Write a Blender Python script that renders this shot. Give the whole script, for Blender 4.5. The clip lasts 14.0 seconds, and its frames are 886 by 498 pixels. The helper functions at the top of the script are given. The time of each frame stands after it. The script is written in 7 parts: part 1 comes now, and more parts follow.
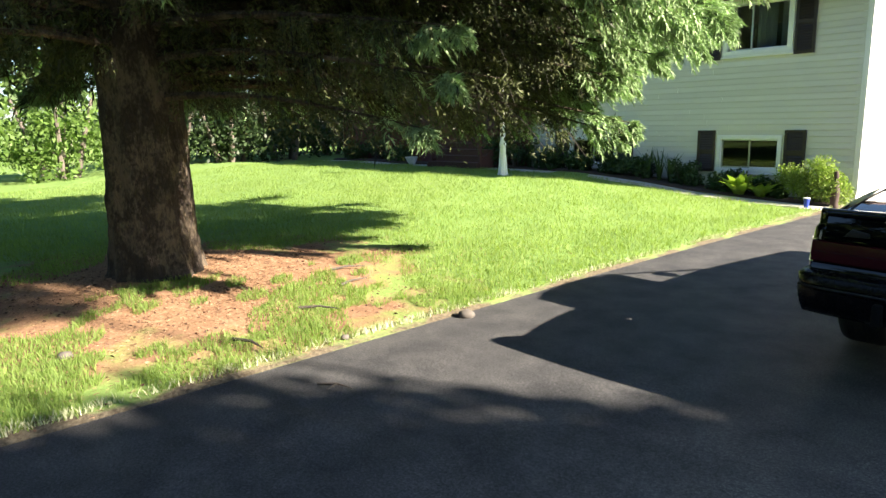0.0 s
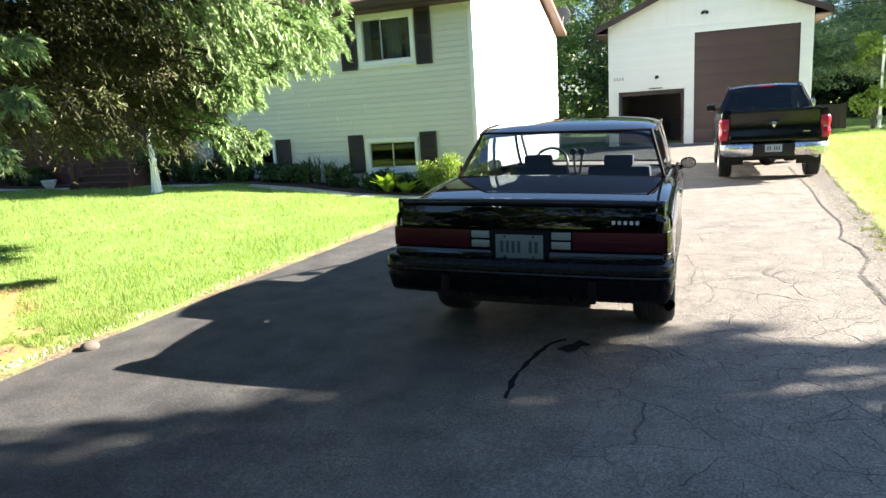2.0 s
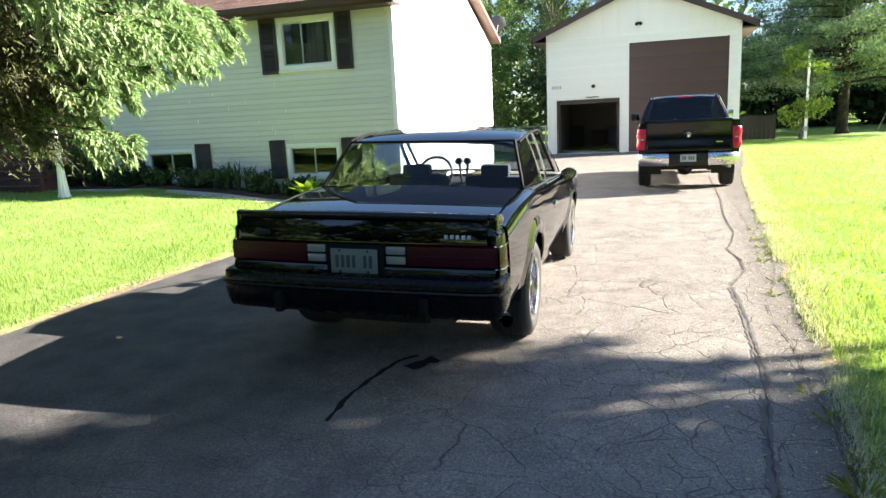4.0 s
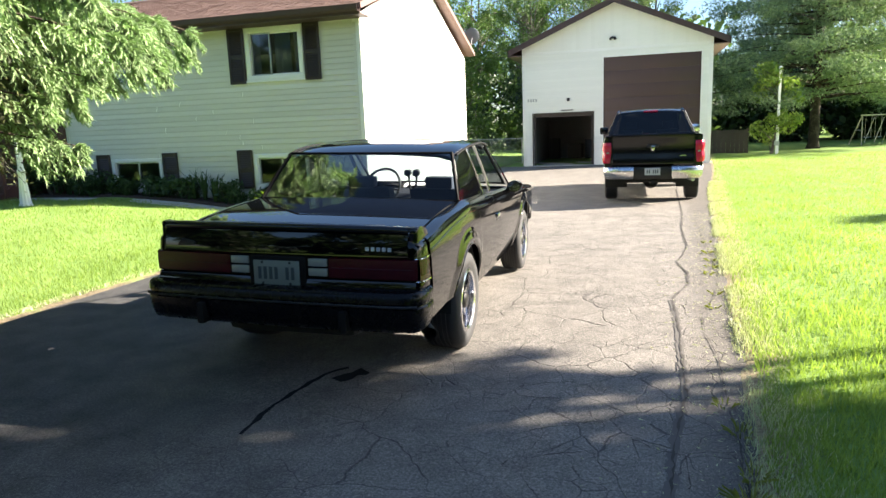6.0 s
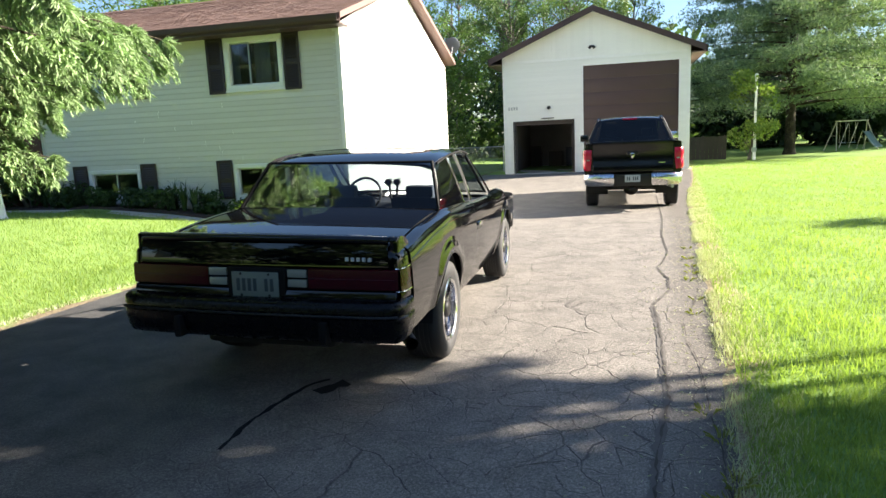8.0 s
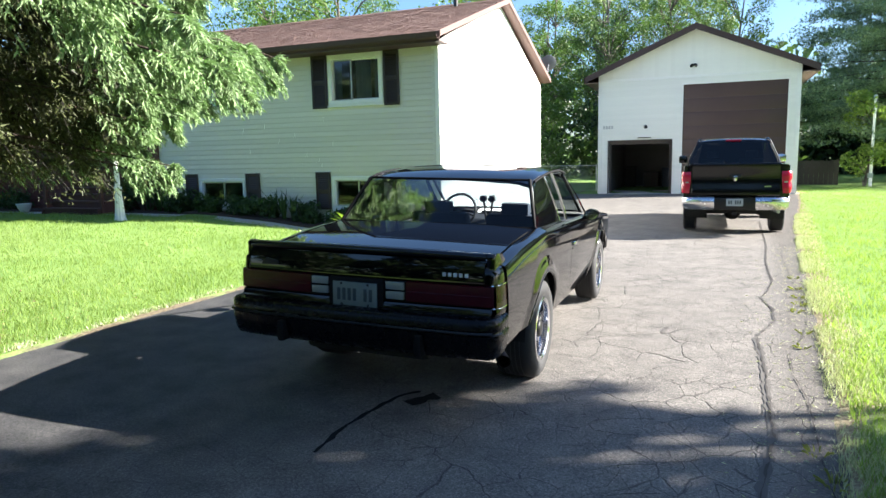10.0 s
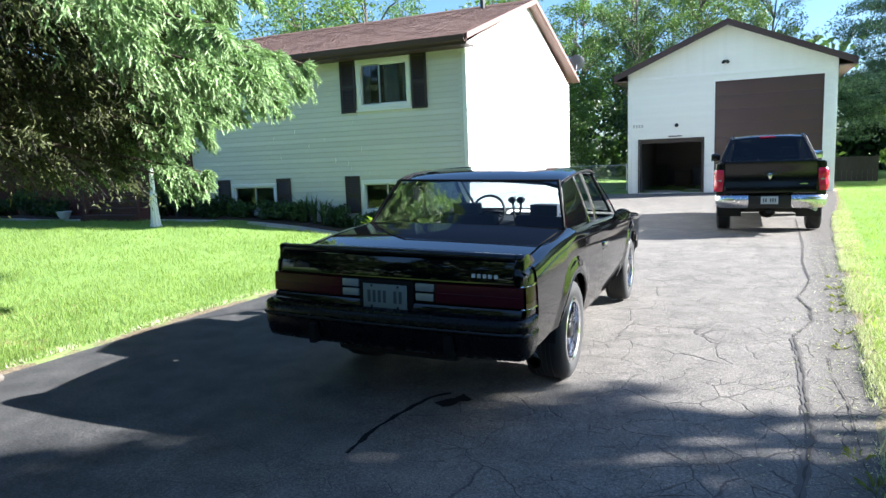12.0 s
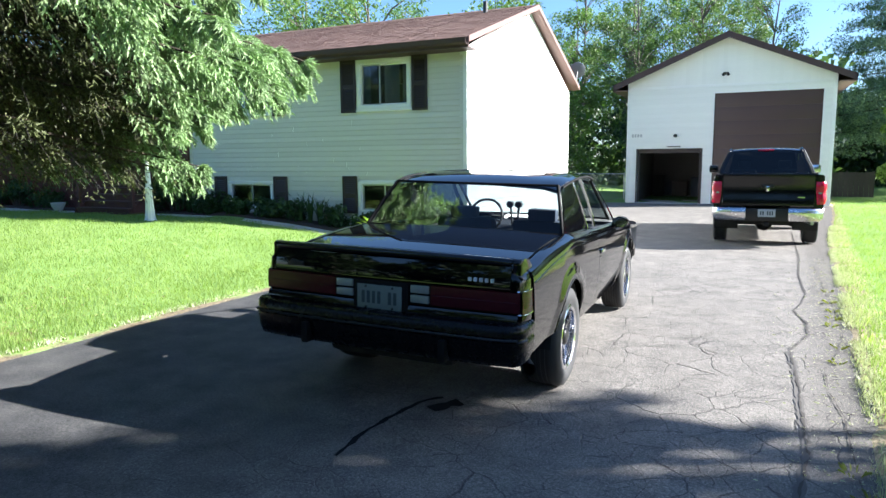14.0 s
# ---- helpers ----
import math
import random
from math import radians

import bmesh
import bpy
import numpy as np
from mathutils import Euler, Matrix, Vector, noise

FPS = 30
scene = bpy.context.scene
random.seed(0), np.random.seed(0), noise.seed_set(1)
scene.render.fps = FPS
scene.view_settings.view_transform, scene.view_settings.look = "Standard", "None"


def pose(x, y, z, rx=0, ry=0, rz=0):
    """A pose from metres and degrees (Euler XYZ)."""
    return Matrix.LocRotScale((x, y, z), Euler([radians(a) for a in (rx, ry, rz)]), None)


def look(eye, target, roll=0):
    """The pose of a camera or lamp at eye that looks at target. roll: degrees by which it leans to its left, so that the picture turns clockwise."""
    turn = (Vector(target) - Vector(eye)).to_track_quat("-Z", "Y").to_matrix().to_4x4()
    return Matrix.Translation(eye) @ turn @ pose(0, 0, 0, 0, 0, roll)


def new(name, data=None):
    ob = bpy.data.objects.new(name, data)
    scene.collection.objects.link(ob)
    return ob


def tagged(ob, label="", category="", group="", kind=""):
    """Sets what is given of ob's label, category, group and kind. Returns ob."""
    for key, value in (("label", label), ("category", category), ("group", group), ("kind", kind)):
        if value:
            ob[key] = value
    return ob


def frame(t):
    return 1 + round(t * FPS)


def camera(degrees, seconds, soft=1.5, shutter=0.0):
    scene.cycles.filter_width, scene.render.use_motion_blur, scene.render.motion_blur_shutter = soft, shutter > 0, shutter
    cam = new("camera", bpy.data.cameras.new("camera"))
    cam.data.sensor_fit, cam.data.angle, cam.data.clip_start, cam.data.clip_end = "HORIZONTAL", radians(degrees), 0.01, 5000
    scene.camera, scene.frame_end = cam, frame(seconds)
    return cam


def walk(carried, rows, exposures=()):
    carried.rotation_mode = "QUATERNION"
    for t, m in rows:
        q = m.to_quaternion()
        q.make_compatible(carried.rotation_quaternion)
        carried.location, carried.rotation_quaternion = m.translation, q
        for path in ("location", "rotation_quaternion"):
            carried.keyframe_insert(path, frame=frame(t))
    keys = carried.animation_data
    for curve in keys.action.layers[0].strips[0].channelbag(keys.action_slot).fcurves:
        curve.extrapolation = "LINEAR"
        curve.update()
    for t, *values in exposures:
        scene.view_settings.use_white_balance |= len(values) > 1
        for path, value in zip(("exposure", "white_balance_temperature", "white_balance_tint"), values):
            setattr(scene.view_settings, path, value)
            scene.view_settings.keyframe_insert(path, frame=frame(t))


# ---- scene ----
cam = camera(67.7, 14.0)
PATH = [
    (0, (-0.002, -0.261, 1.599), (-1.458, 1.056, 1.22), -1.3),
    (0.5, (0.118, -0.133, 1.612), (-1.122, 1.386, 1.217), -2.4),
    (1, (0.227, -0.094, 1.59), (-0.833, 1.556, 1.198), -3.1),
    (1.5, (0.339, -0.114, 1.575), (-0.528, 1.645, 1.183), -3.7),
    (2, (0.528, -0.093, 1.578), (-0.188, 1.733, 1.186), -3.6),
    (2.5, (0.717, 0.047, 1.568), (0.068, 1.898, 1.178), -3.6),
    (3, (0.887, 0.169, 1.561), (0.262, 2.031, 1.181), -2.8),
    (3.2, (0.938, 0.2, 1.564), (0.354, 2.073, 1.177), -2.9),
    (5.3, (1.491, 0.376, 1.559), (0.881, 2.245, 1.19), -2.5),
    (5.5, (1.508, 0.381, 1.556), (0.92, 2.257, 1.191), -2.3),
    (6, (1.522, 0.395, 1.557), (0.975, 2.286, 1.203), -2.2),
    (6.5, (1.524, 0.402, 1.557), (1.007, 2.303, 1.214), -2.0),
    (7, (1.527, 0.413, 1.557), (1.029, 2.32, 1.219), -1.9),
    (7.5, (1.534, 0.435, 1.557), (1.042, 2.345, 1.222), -2.4),
    (8, (1.53, 0.421, 1.557), (1.032, 2.33, 1.226), -2.6),
    (8.5, (1.519, 0.386, 1.557), (0.949, 2.278, 1.251), -3.3),
    (9, (1.484, 0.39, 1.57), (0.806, 2.249, 1.283), -2.3),
    (9.2, (1.474, 0.389, 1.573), (0.774, 2.241, 1.292), -2.0),
    (11.5, (1.48, 0.363, 1.57), (0.688, 2.179, 1.299), -1.5),
    (12, (1.481, 0.37, 1.569), (0.654, 2.172, 1.303), -2.2),
    (12.5, (1.462, 0.398, 1.566), (0.616, 2.191, 1.304), -2.0),
    (13, (1.47, 0.373, 1.569), (0.628, 2.169, 1.313), -1.4),
    (13.5, (1.461, 0.398, 1.558), (0.632, 2.2, 1.304), -1.1),
    (14, (1.451, 0.414, 1.554), (0.637, 2.223, 1.298), -0.4),
]
EXPOSURES = [(0.0, 2.48, 6400, 10), (1.0, 2.58, 6350, 10), (2.5, 2.90, 6250, 10), (3.2, 2.87, 6250, 10), (5.3, 2.70, 6350, 10), (6.2, 2.63, 6350, 10), (7.4, 2.51, 6300, 10), (8.4, 2.47, 6250, 10), (9.2, 2.50, 6050, 9), (11.3, 2.50, 5400, 9), (14.0, 2.50, 5400, 9)]
walk(cam, [(t, look(eye, aim, roll)) for t, eye, aim, roll in PATH], EXPOSURES)

# ---- light ----
SUN_WAY = Vector((1.92, 0.79, 1.06)).normalized()      # towards the sun
world = bpy.data.worlds.new("sky")
scene.world = world
world.use_nodes = True
_wn = world.node_tree.nodes
_sky = _wn.new("ShaderNodeTexSky")
_sky.sky_type = "NISHITA"
_sky.sun_disc = False
_sky.sun_elevation = math.asin(SUN_WAY.z)
_sky.sun_rotation = math.atan2(SUN_WAY.x, SUN_WAY.y)
_sky.air_density, _sky.dust_density, _sky.ozone_density = 1.0, 0.8, 3.6
world.node_tree.links.new(_sky.outputs[0], _wn["Background"].inputs[0])
_wn["Background"].inputs[1].default_value = 0.0465
_sun = bpy.data.lights.new("sun", "SUN")
_sun.energy, _sun.angle, _sun.color = 5.0, radians(0.55), (1.0, 0.87, 0.71)
sun = new("sun", _sun)
sun.matrix_world = look((30, 12, 17), Vector((30, 12, 17)) - SUN_WAY)

# ---- materials ----


def nodes_of(name):
    m = bpy.data.materials.new(name)
    m.use_nodes = True
    nt = m.node_tree
    return m, nt, nt.nodes["Principled BSDF"]


def ramp_of(nt, fac, stops):
    r = nt.nodes.new("ShaderNodeValToRGB")
    els = r.color_ramp.elements
    while len(els) < len(stops):
        els.new(0.5)
    for e, (pos, col) in zip(els, stops):
        e.position, e.color = pos, (*col, 1)
    nt.links.new(fac, r.inputs[0])
    return r.outputs[0]


def noise_of(nt, scale, detail=4.0, rough=0.55, stretch=(1, 1, 1), space="pos", warp=0.0):
    if space == "pos":
        src = nt.nodes.new("ShaderNodeNewGeometry").outputs["Position"]
    else:
        src = nt.nodes.new("ShaderNodeTexCoord").outputs["Object"]
    mp = nt.nodes.new("ShaderNodeMapping")
    mp.inputs["Scale"].default_value = stretch
    nt.links.new(src, mp.inputs[0])
    n = nt.nodes.new("ShaderNodeTexNoise")
    n.inputs["Scale"].default_value, n.inputs["Detail"].default_value, n.inputs["Roughness"].default_value = scale, detail, rough
    n.inputs["Distortion"].default_value = warp
    nt.links.new(mp.outputs[0], n.inputs["Vector"])
    return n.outputs["Fac"]


def mixed(nt, fac, a, b, blend="MIX"):
    m = nt.nodes.new("ShaderNodeMix")
    m.data_type, m.blend_type = "RGBA", blend
    for sock, v in ((m.inputs["Factor"], fac), (m.inputs["A"], a), (m.inputs["B"], b)):
        if isinstance(v, (int, float)):
            sock.default_value = v
        elif isinstance(v, tuple):
            sock.default_value = (*v, 1)
        else:
            nt.links.new(v, sock)
    return m.outputs["Result"]


def maths(nt, op, a, b=0.0, clamp=False):
    m = nt.nodes.new("ShaderNodeMath")
    m.operation, m.use_clamp = op, clamp
    for sock, v in ((m.inputs[0], a), (m.inputs[1], b)):
        if isinstance(v, (int, float)):
            sock.default_value = v
        else:
            nt.links.new(v, sock)
    return m.outputs[0]


def bumped(nt, bsdf, height, strength, distance=0.01):
    b = nt.nodes.new("ShaderNodeBump")
    b.inputs["Strength"].default_value, b.inputs["Distance"].default_value = strength, distance
    nt.links.new(height, b.inputs["Height"])
    nt.links.new(b.outputs[0], bsdf.inputs["Normal"])


def shade(c, k):
    return tuple(min(1, v * k) for v in c)


def surface(name, col, rough=0.6, metal=0.0, big=0.8, fine=18.0, vary=0.18, bump=0.15, stretch=(1, 1, 1), space="pos", per_object=0.0, coat=0.0, per_island=0.0):
    """A worn surface: a base colour that varies at two scales, and fine relief."""
    m, nt, b = nodes_of(name)
    n1, n2 = noise_of(nt, big, 3, 0.6, stretch, space), noise_of(nt, fine, 5, 0.65, stretch, space)
    c1 = ramp_of(nt, n1, [(0.3, shade(col, 1 - vary)), (0.7, shade(col, 1 + vary * 0.7))])
    c = mixed(nt, 0.35, c1, ramp_of(nt, n2, [(0.25, shade(col, 1 - 1.5 * vary)), (0.75, shade(col, 1 + vary))]))
    if per_object or per_island:
        if per_object:
            rnd = nt.nodes.new("ShaderNodeObjectInfo").outputs["Random"]
        else:
            rnd = nt.nodes.new("ShaderNodeNewGeometry").outputs["Random Per Island"]
        k = per_object or per_island
        c = mixed(nt, 1.0, c, ramp_of(nt, rnd, [(0.0, (1 - k,) * 3), (1.0, (1, 1, 1))]), "MULTIPLY")
    nt.links.new(c, b.inputs["Base Color"])
    spread = min(0.08, rough * 0.4)
    nt.links.new(ramp_of(nt, n2, [(0.2, (rough - spread,) * 3), (0.8, (min(1, rough + spread),) * 3)]), b.inputs["Roughness"])
    b.inputs["Metallic"].default_value = metal
    b.inputs["Coat Weight"].default_value = coat
    if bump:
        bumped(nt, b, n2, bump, 0.006)
    return m


def leafy(name, a, b_col, rough=0.55, through_col=None, per_island=True, scale=0.6, thick=0.35, own=0.6):
    """Leaves and needles: two greens, and light that comes through."""
    m, nt, b = nodes_of(name)
    rnd = nt.nodes.new("ShaderNodeNewGeometry").outputs["Random Per Island"]
    n = noise_of(nt, scale, 3)
    f = maths(nt, "ADD", maths(nt, "MULTIPLY", rnd, own), maths(nt, "MULTIPLY", n, 1.1 - own), True)
    c = ramp_of(nt, f, [(0.15, a), (0.85, b_col)])
    nt.links.new(c, b.inputs["Base Color"])
    b.inputs["Roughness"].default_value = rough
    b.inputs["Specular IOR Level"].default_value = 0.3
    tr = nt.nodes.new("ShaderNodeBsdfTranslucent")
    nt.links.new(mixed(nt, 1.0, c, through_col or (1.0, 1.15, 0.55), "MULTIPLY"), tr.inputs[0])
    mix = nt.nodes.new("ShaderNodeMixShader")
    mix.inputs[0].default_value = thick
    nt.links.new(b.outputs[0], mix.inputs[1])
    nt.links.new(tr.outputs[0], mix.inputs[2])
    nt.links.new(mix.outputs[0], nt.nodes["Material Output"].inputs[0])
    return m


def pane_glass(name, tint, gloss=1.0, ior=1.5):
    m, nt, b = nodes_of(name)
    nt.nodes.remove(b)
    tr, gl = nt.nodes.new("ShaderNodeBsdfTransparent"), nt.nodes.new("ShaderNodeBsdfGlossy")
    tr.inputs[0].default_value = (*tint, 1)
    gl.inputs["Roughness"].default_value = 0.015
    fr = nt.nodes.new("ShaderNodeFresnel")
    fr.inputs[0].default_value = ior
    mix = nt.nodes.new("ShaderNodeMixShader")
    nt.links.new(maths(nt, "MULTIPLY", fr.outputs[0], gloss, True), mix.inputs[0])
    nt.links.new(tr.outputs[0], mix.inputs[1])
    nt.links.new(gl.outputs[0], mix.inputs[2])
    nt.links.new(mix.outputs[0], nt.nodes["Material Output"].inputs[0])
    return m


def bark_of(name, dark, mid, pale):
    """Scaly bark: plates with dark gaps, pale lichen here and there."""
    m, nt, b = nodes_of(name)
    pos = nt.nodes.new("ShaderNodeNewGeometry").outputs["Position"]
    mp = nt.nodes.new("ShaderNodeMapping")
    mp.inputs["Scale"].default_value = (1, 1, 0.45)
    nt.links.new(pos, mp.inputs[0])
    vor = nt.nodes.new("ShaderNodeTexVoronoi")
    vor.feature = "DISTANCE_TO_EDGE"
    vor.inputs["Scale"].default_value = 30
    nt.links.new(mp.outputs[0], vor.inputs["Vector"])
    fine, big = noise_of(nt, 40, 5, 0.7, (1, 1, 0.5)), noise_of(nt, 4.5, 5, 0.7, (1, 1, 0.6))
    plate = ramp_of(nt, vor.outputs["Distance"], [(0.0, (0, 0, 0)), (0.30, (1, 1, 1))])
    c = mixed(nt, maths(nt, "ADD", maths(nt, "MULTIPLY", plate, 0.45), maths(nt, "MULTIPLY", fine, 0.9), True), dark, mixed(nt, fine, shade(mid, 0.6), shade(mid, 1.3)))
    lichen = ramp_of(nt, maths(nt, "MULTIPLY", big, maths(nt, "ADD", fine, 0.5)), [(0.47, (0, 0, 0)), (0.62, (1, 1, 1))])
    c = mixed(nt, maths(nt, "MULTIPLY", lichen, 0.7), c, pale)
    nt.links.new(c, b.inputs["Base Color"])
    b.inputs["Roughness"].default_value = 0.95
    bumped(nt, b, maths(nt, "ADD", maths(nt, "MULTIPLY", plate, 0.5), fine), 0.7, 0.02)
    return m


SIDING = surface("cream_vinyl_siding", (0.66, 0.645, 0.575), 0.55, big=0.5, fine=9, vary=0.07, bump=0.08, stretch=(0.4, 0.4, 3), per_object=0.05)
# the garage's white; on the house gable it stands for siding in full sun
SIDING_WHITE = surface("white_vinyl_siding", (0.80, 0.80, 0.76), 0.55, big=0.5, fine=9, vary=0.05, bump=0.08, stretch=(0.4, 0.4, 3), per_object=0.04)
WHITE_PAINT = surface("white_paint", (0.80, 0.80, 0.78), 0.45, vary=0.05, bump=0.05)
BROWN_PAINT = surface("dark_brown_paint", (0.028, 0.017, 0.015), 0.5, big=1.5, vary=0.2, bump=0.1)
DOOR_BROWN = surface("brown_steel_door", (0.060, 0.032, 0.029), 0.5, big=0.9, fine=6, vary=0.12, bump=0.05, per_object=0.02)
TRIM_BROWN = surface("brown_fascia", (0.055, 0.030, 0.025), 0.5, vary=0.15, bump=0.08)
SOFFIT = surface("soffit_paint", (0.060, 0.034, 0.028), 0.6, vary=0.08)
RAKE_BOARD = surface("pinkish_brown_trim", (0.175, 0.105, 0.088), 0.6, vary=0.1)
SHINGLE_JOINED = surface("brown_shingle_rows", (0.165, 0.094, 0.070), 0.9, big=1.2, fine=45, vary=0.18, bump=0.4, per_island=0.16)
CONCRETE = surface("concrete", (0.46, 0.44, 0.40), 0.85, big=1.1, fine=30, vary=0.16, bump=0.3)
BRICK = surface("dark_red_brick", (0.13, 0.045, 0.035), 0.85, big=2, fine=40, vary=0.25, bump=0.3, per_island=0.35)
WOOD_BROWN = surface("brown_stained_wood", (0.10, 0.040, 0.030), 0.75, big=1.5, fine=14, vary=0.3, bump=0.2, per_object=0.2)
WOOD_GREY = surface("weathered_wood", (0.075, 0.062, 0.050), 0.85, big=1.5, fine=14, vary=0.3, bump=0.3, stretch=(1, 1, 0.2))
# the rooms' lack of light is put into this dark lining colour
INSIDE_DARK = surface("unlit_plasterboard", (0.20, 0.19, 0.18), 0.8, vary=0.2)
GALV = surface("galvanised_steel", (0.45, 0.46, 0.46), 0.45, 0.8, vary=0.1)
BLACK_PLASTIC = surface("black_plastic", (0.018, 0.018, 0.02), 0.45, vary=0.15, bump=0.05)
RUBBER = surface("tyre_rubber", (0.022, 0.022, 0.023), 0.75, big=3, fine=30, vary=0.25, bump=0.15, space="obj")
CHROME = surface("chrome", (0.75, 0.75, 0.76), 0.10, 1.0, vary=0.05, bump=0.0)
ALLOY = surface("polished_alloy", (0.62, 0.62, 0.64), 0.18, 1.0, vary=0.06, bump=0.0)
CURTAIN = surface("grey_curtain", (0.50, 0.52, 0.58), 0.9, vary=0.15)
WINDOW_GLASS = pane_glass("window_glass", (0.62, 0.67, 0.69), 0.85)
CAR_GLASS = pane_glass("car_glass", (0.52, 0.58, 0.60), 0.27)
TINT_GLASS = pane_glass("tinted_glass", (0.10, 0.12, 0.13), 1.0)
BARK = bark_of("spruce_bark", (0.010, 0.007, 0.005), (0.036, 0.025, 0.017), (0.13, 0.10, 0.068))
BARK_GREY = surface("grey_bark", (0.13, 0.11, 0.09), 0.95, big=2.2, fine=14, vary=0.35, bump=0.8, stretch=(1, 1, 0.3))
TWIG = surface("dead_twigs", (0.015, 0.013, 0.010), 0.95, big=2.2, fine=14, vary=0.5, bump=0.4)
NEEDLES = leafy("spruce_needles", (0.040, 0.072, 0.030), (0.42, 0.57, 0.285), 0.5, through_col=(0.9, 1.1, 0.6), scale=3.0, thick=0.25, own=0.35)
# old inner needles, darkened further for the shade inside the crown
NEEDLES_OLD_SHADED = leafy("shaded_old_spruce_needles", (0.012, 0.017, 0.007), (0.090, 0.106, 0.037), 0.6, scale=2.0, thick=0.12)
PINE_NEEDLES = leafy("pine_needles", (0.085, 0.135, 0.075), (0.270, 0.350, 0.200), 0.75, scale=0.4, thick=0.25)
LEAVES = leafy("maple_leaves", (0.060, 0.115, 0.022), (0.150, 0.240, 0.055), 0.5, scale=0.35, thick=0.4)
LEAVES_DARK = leafy("woodland_leaves", (0.050, 0.095, 0.030), (0.140, 0.205, 0.070), 0.5, scale=0.35, thick=0.35)
# leaf colour with deep shade put into it, for bushes that stand dark
LEAVES_SHADE = leafy("shade_dark_leaves", (0.014, 0.030, 0.012), (0.045, 0.075, 0.026), 0.5, scale=0.8, thick=0.2)
LEAVES_YELLOW = leafy("bright_shrub_leaves", (0.12, 0.20, 0.035), (0.29, 0.37, 0.085), 0.5, scale=1.5, thick=0.4)
LEAVES_BED = leafy("bed_leaves", (0.025, 0.055, 0.020), (0.075, 0.125, 0.045), 0.5, scale=2.0, thick=0.3)
HOSTA = leafy("hosta_leaves", (0.20, 0.31, 0.04), (0.36, 0.47, 0.09), 0.4, scale=3.0, thick=0.35)
GRASS = leafy("grass_blades", (0.132, 0.212, 0.050), (0.258, 0.355, 0.098), 0.55, through_col=(1.25, 1.3, 0.55), scale=0.8, thick=0.5)
GRASS_DRY = leafy("dry_grass_blades", (0.32, 0.34, 0.21), (0.55, 0.56, 0.39), 0.6, scale=1.5, thick=0.3)

# ---- mesh building ----


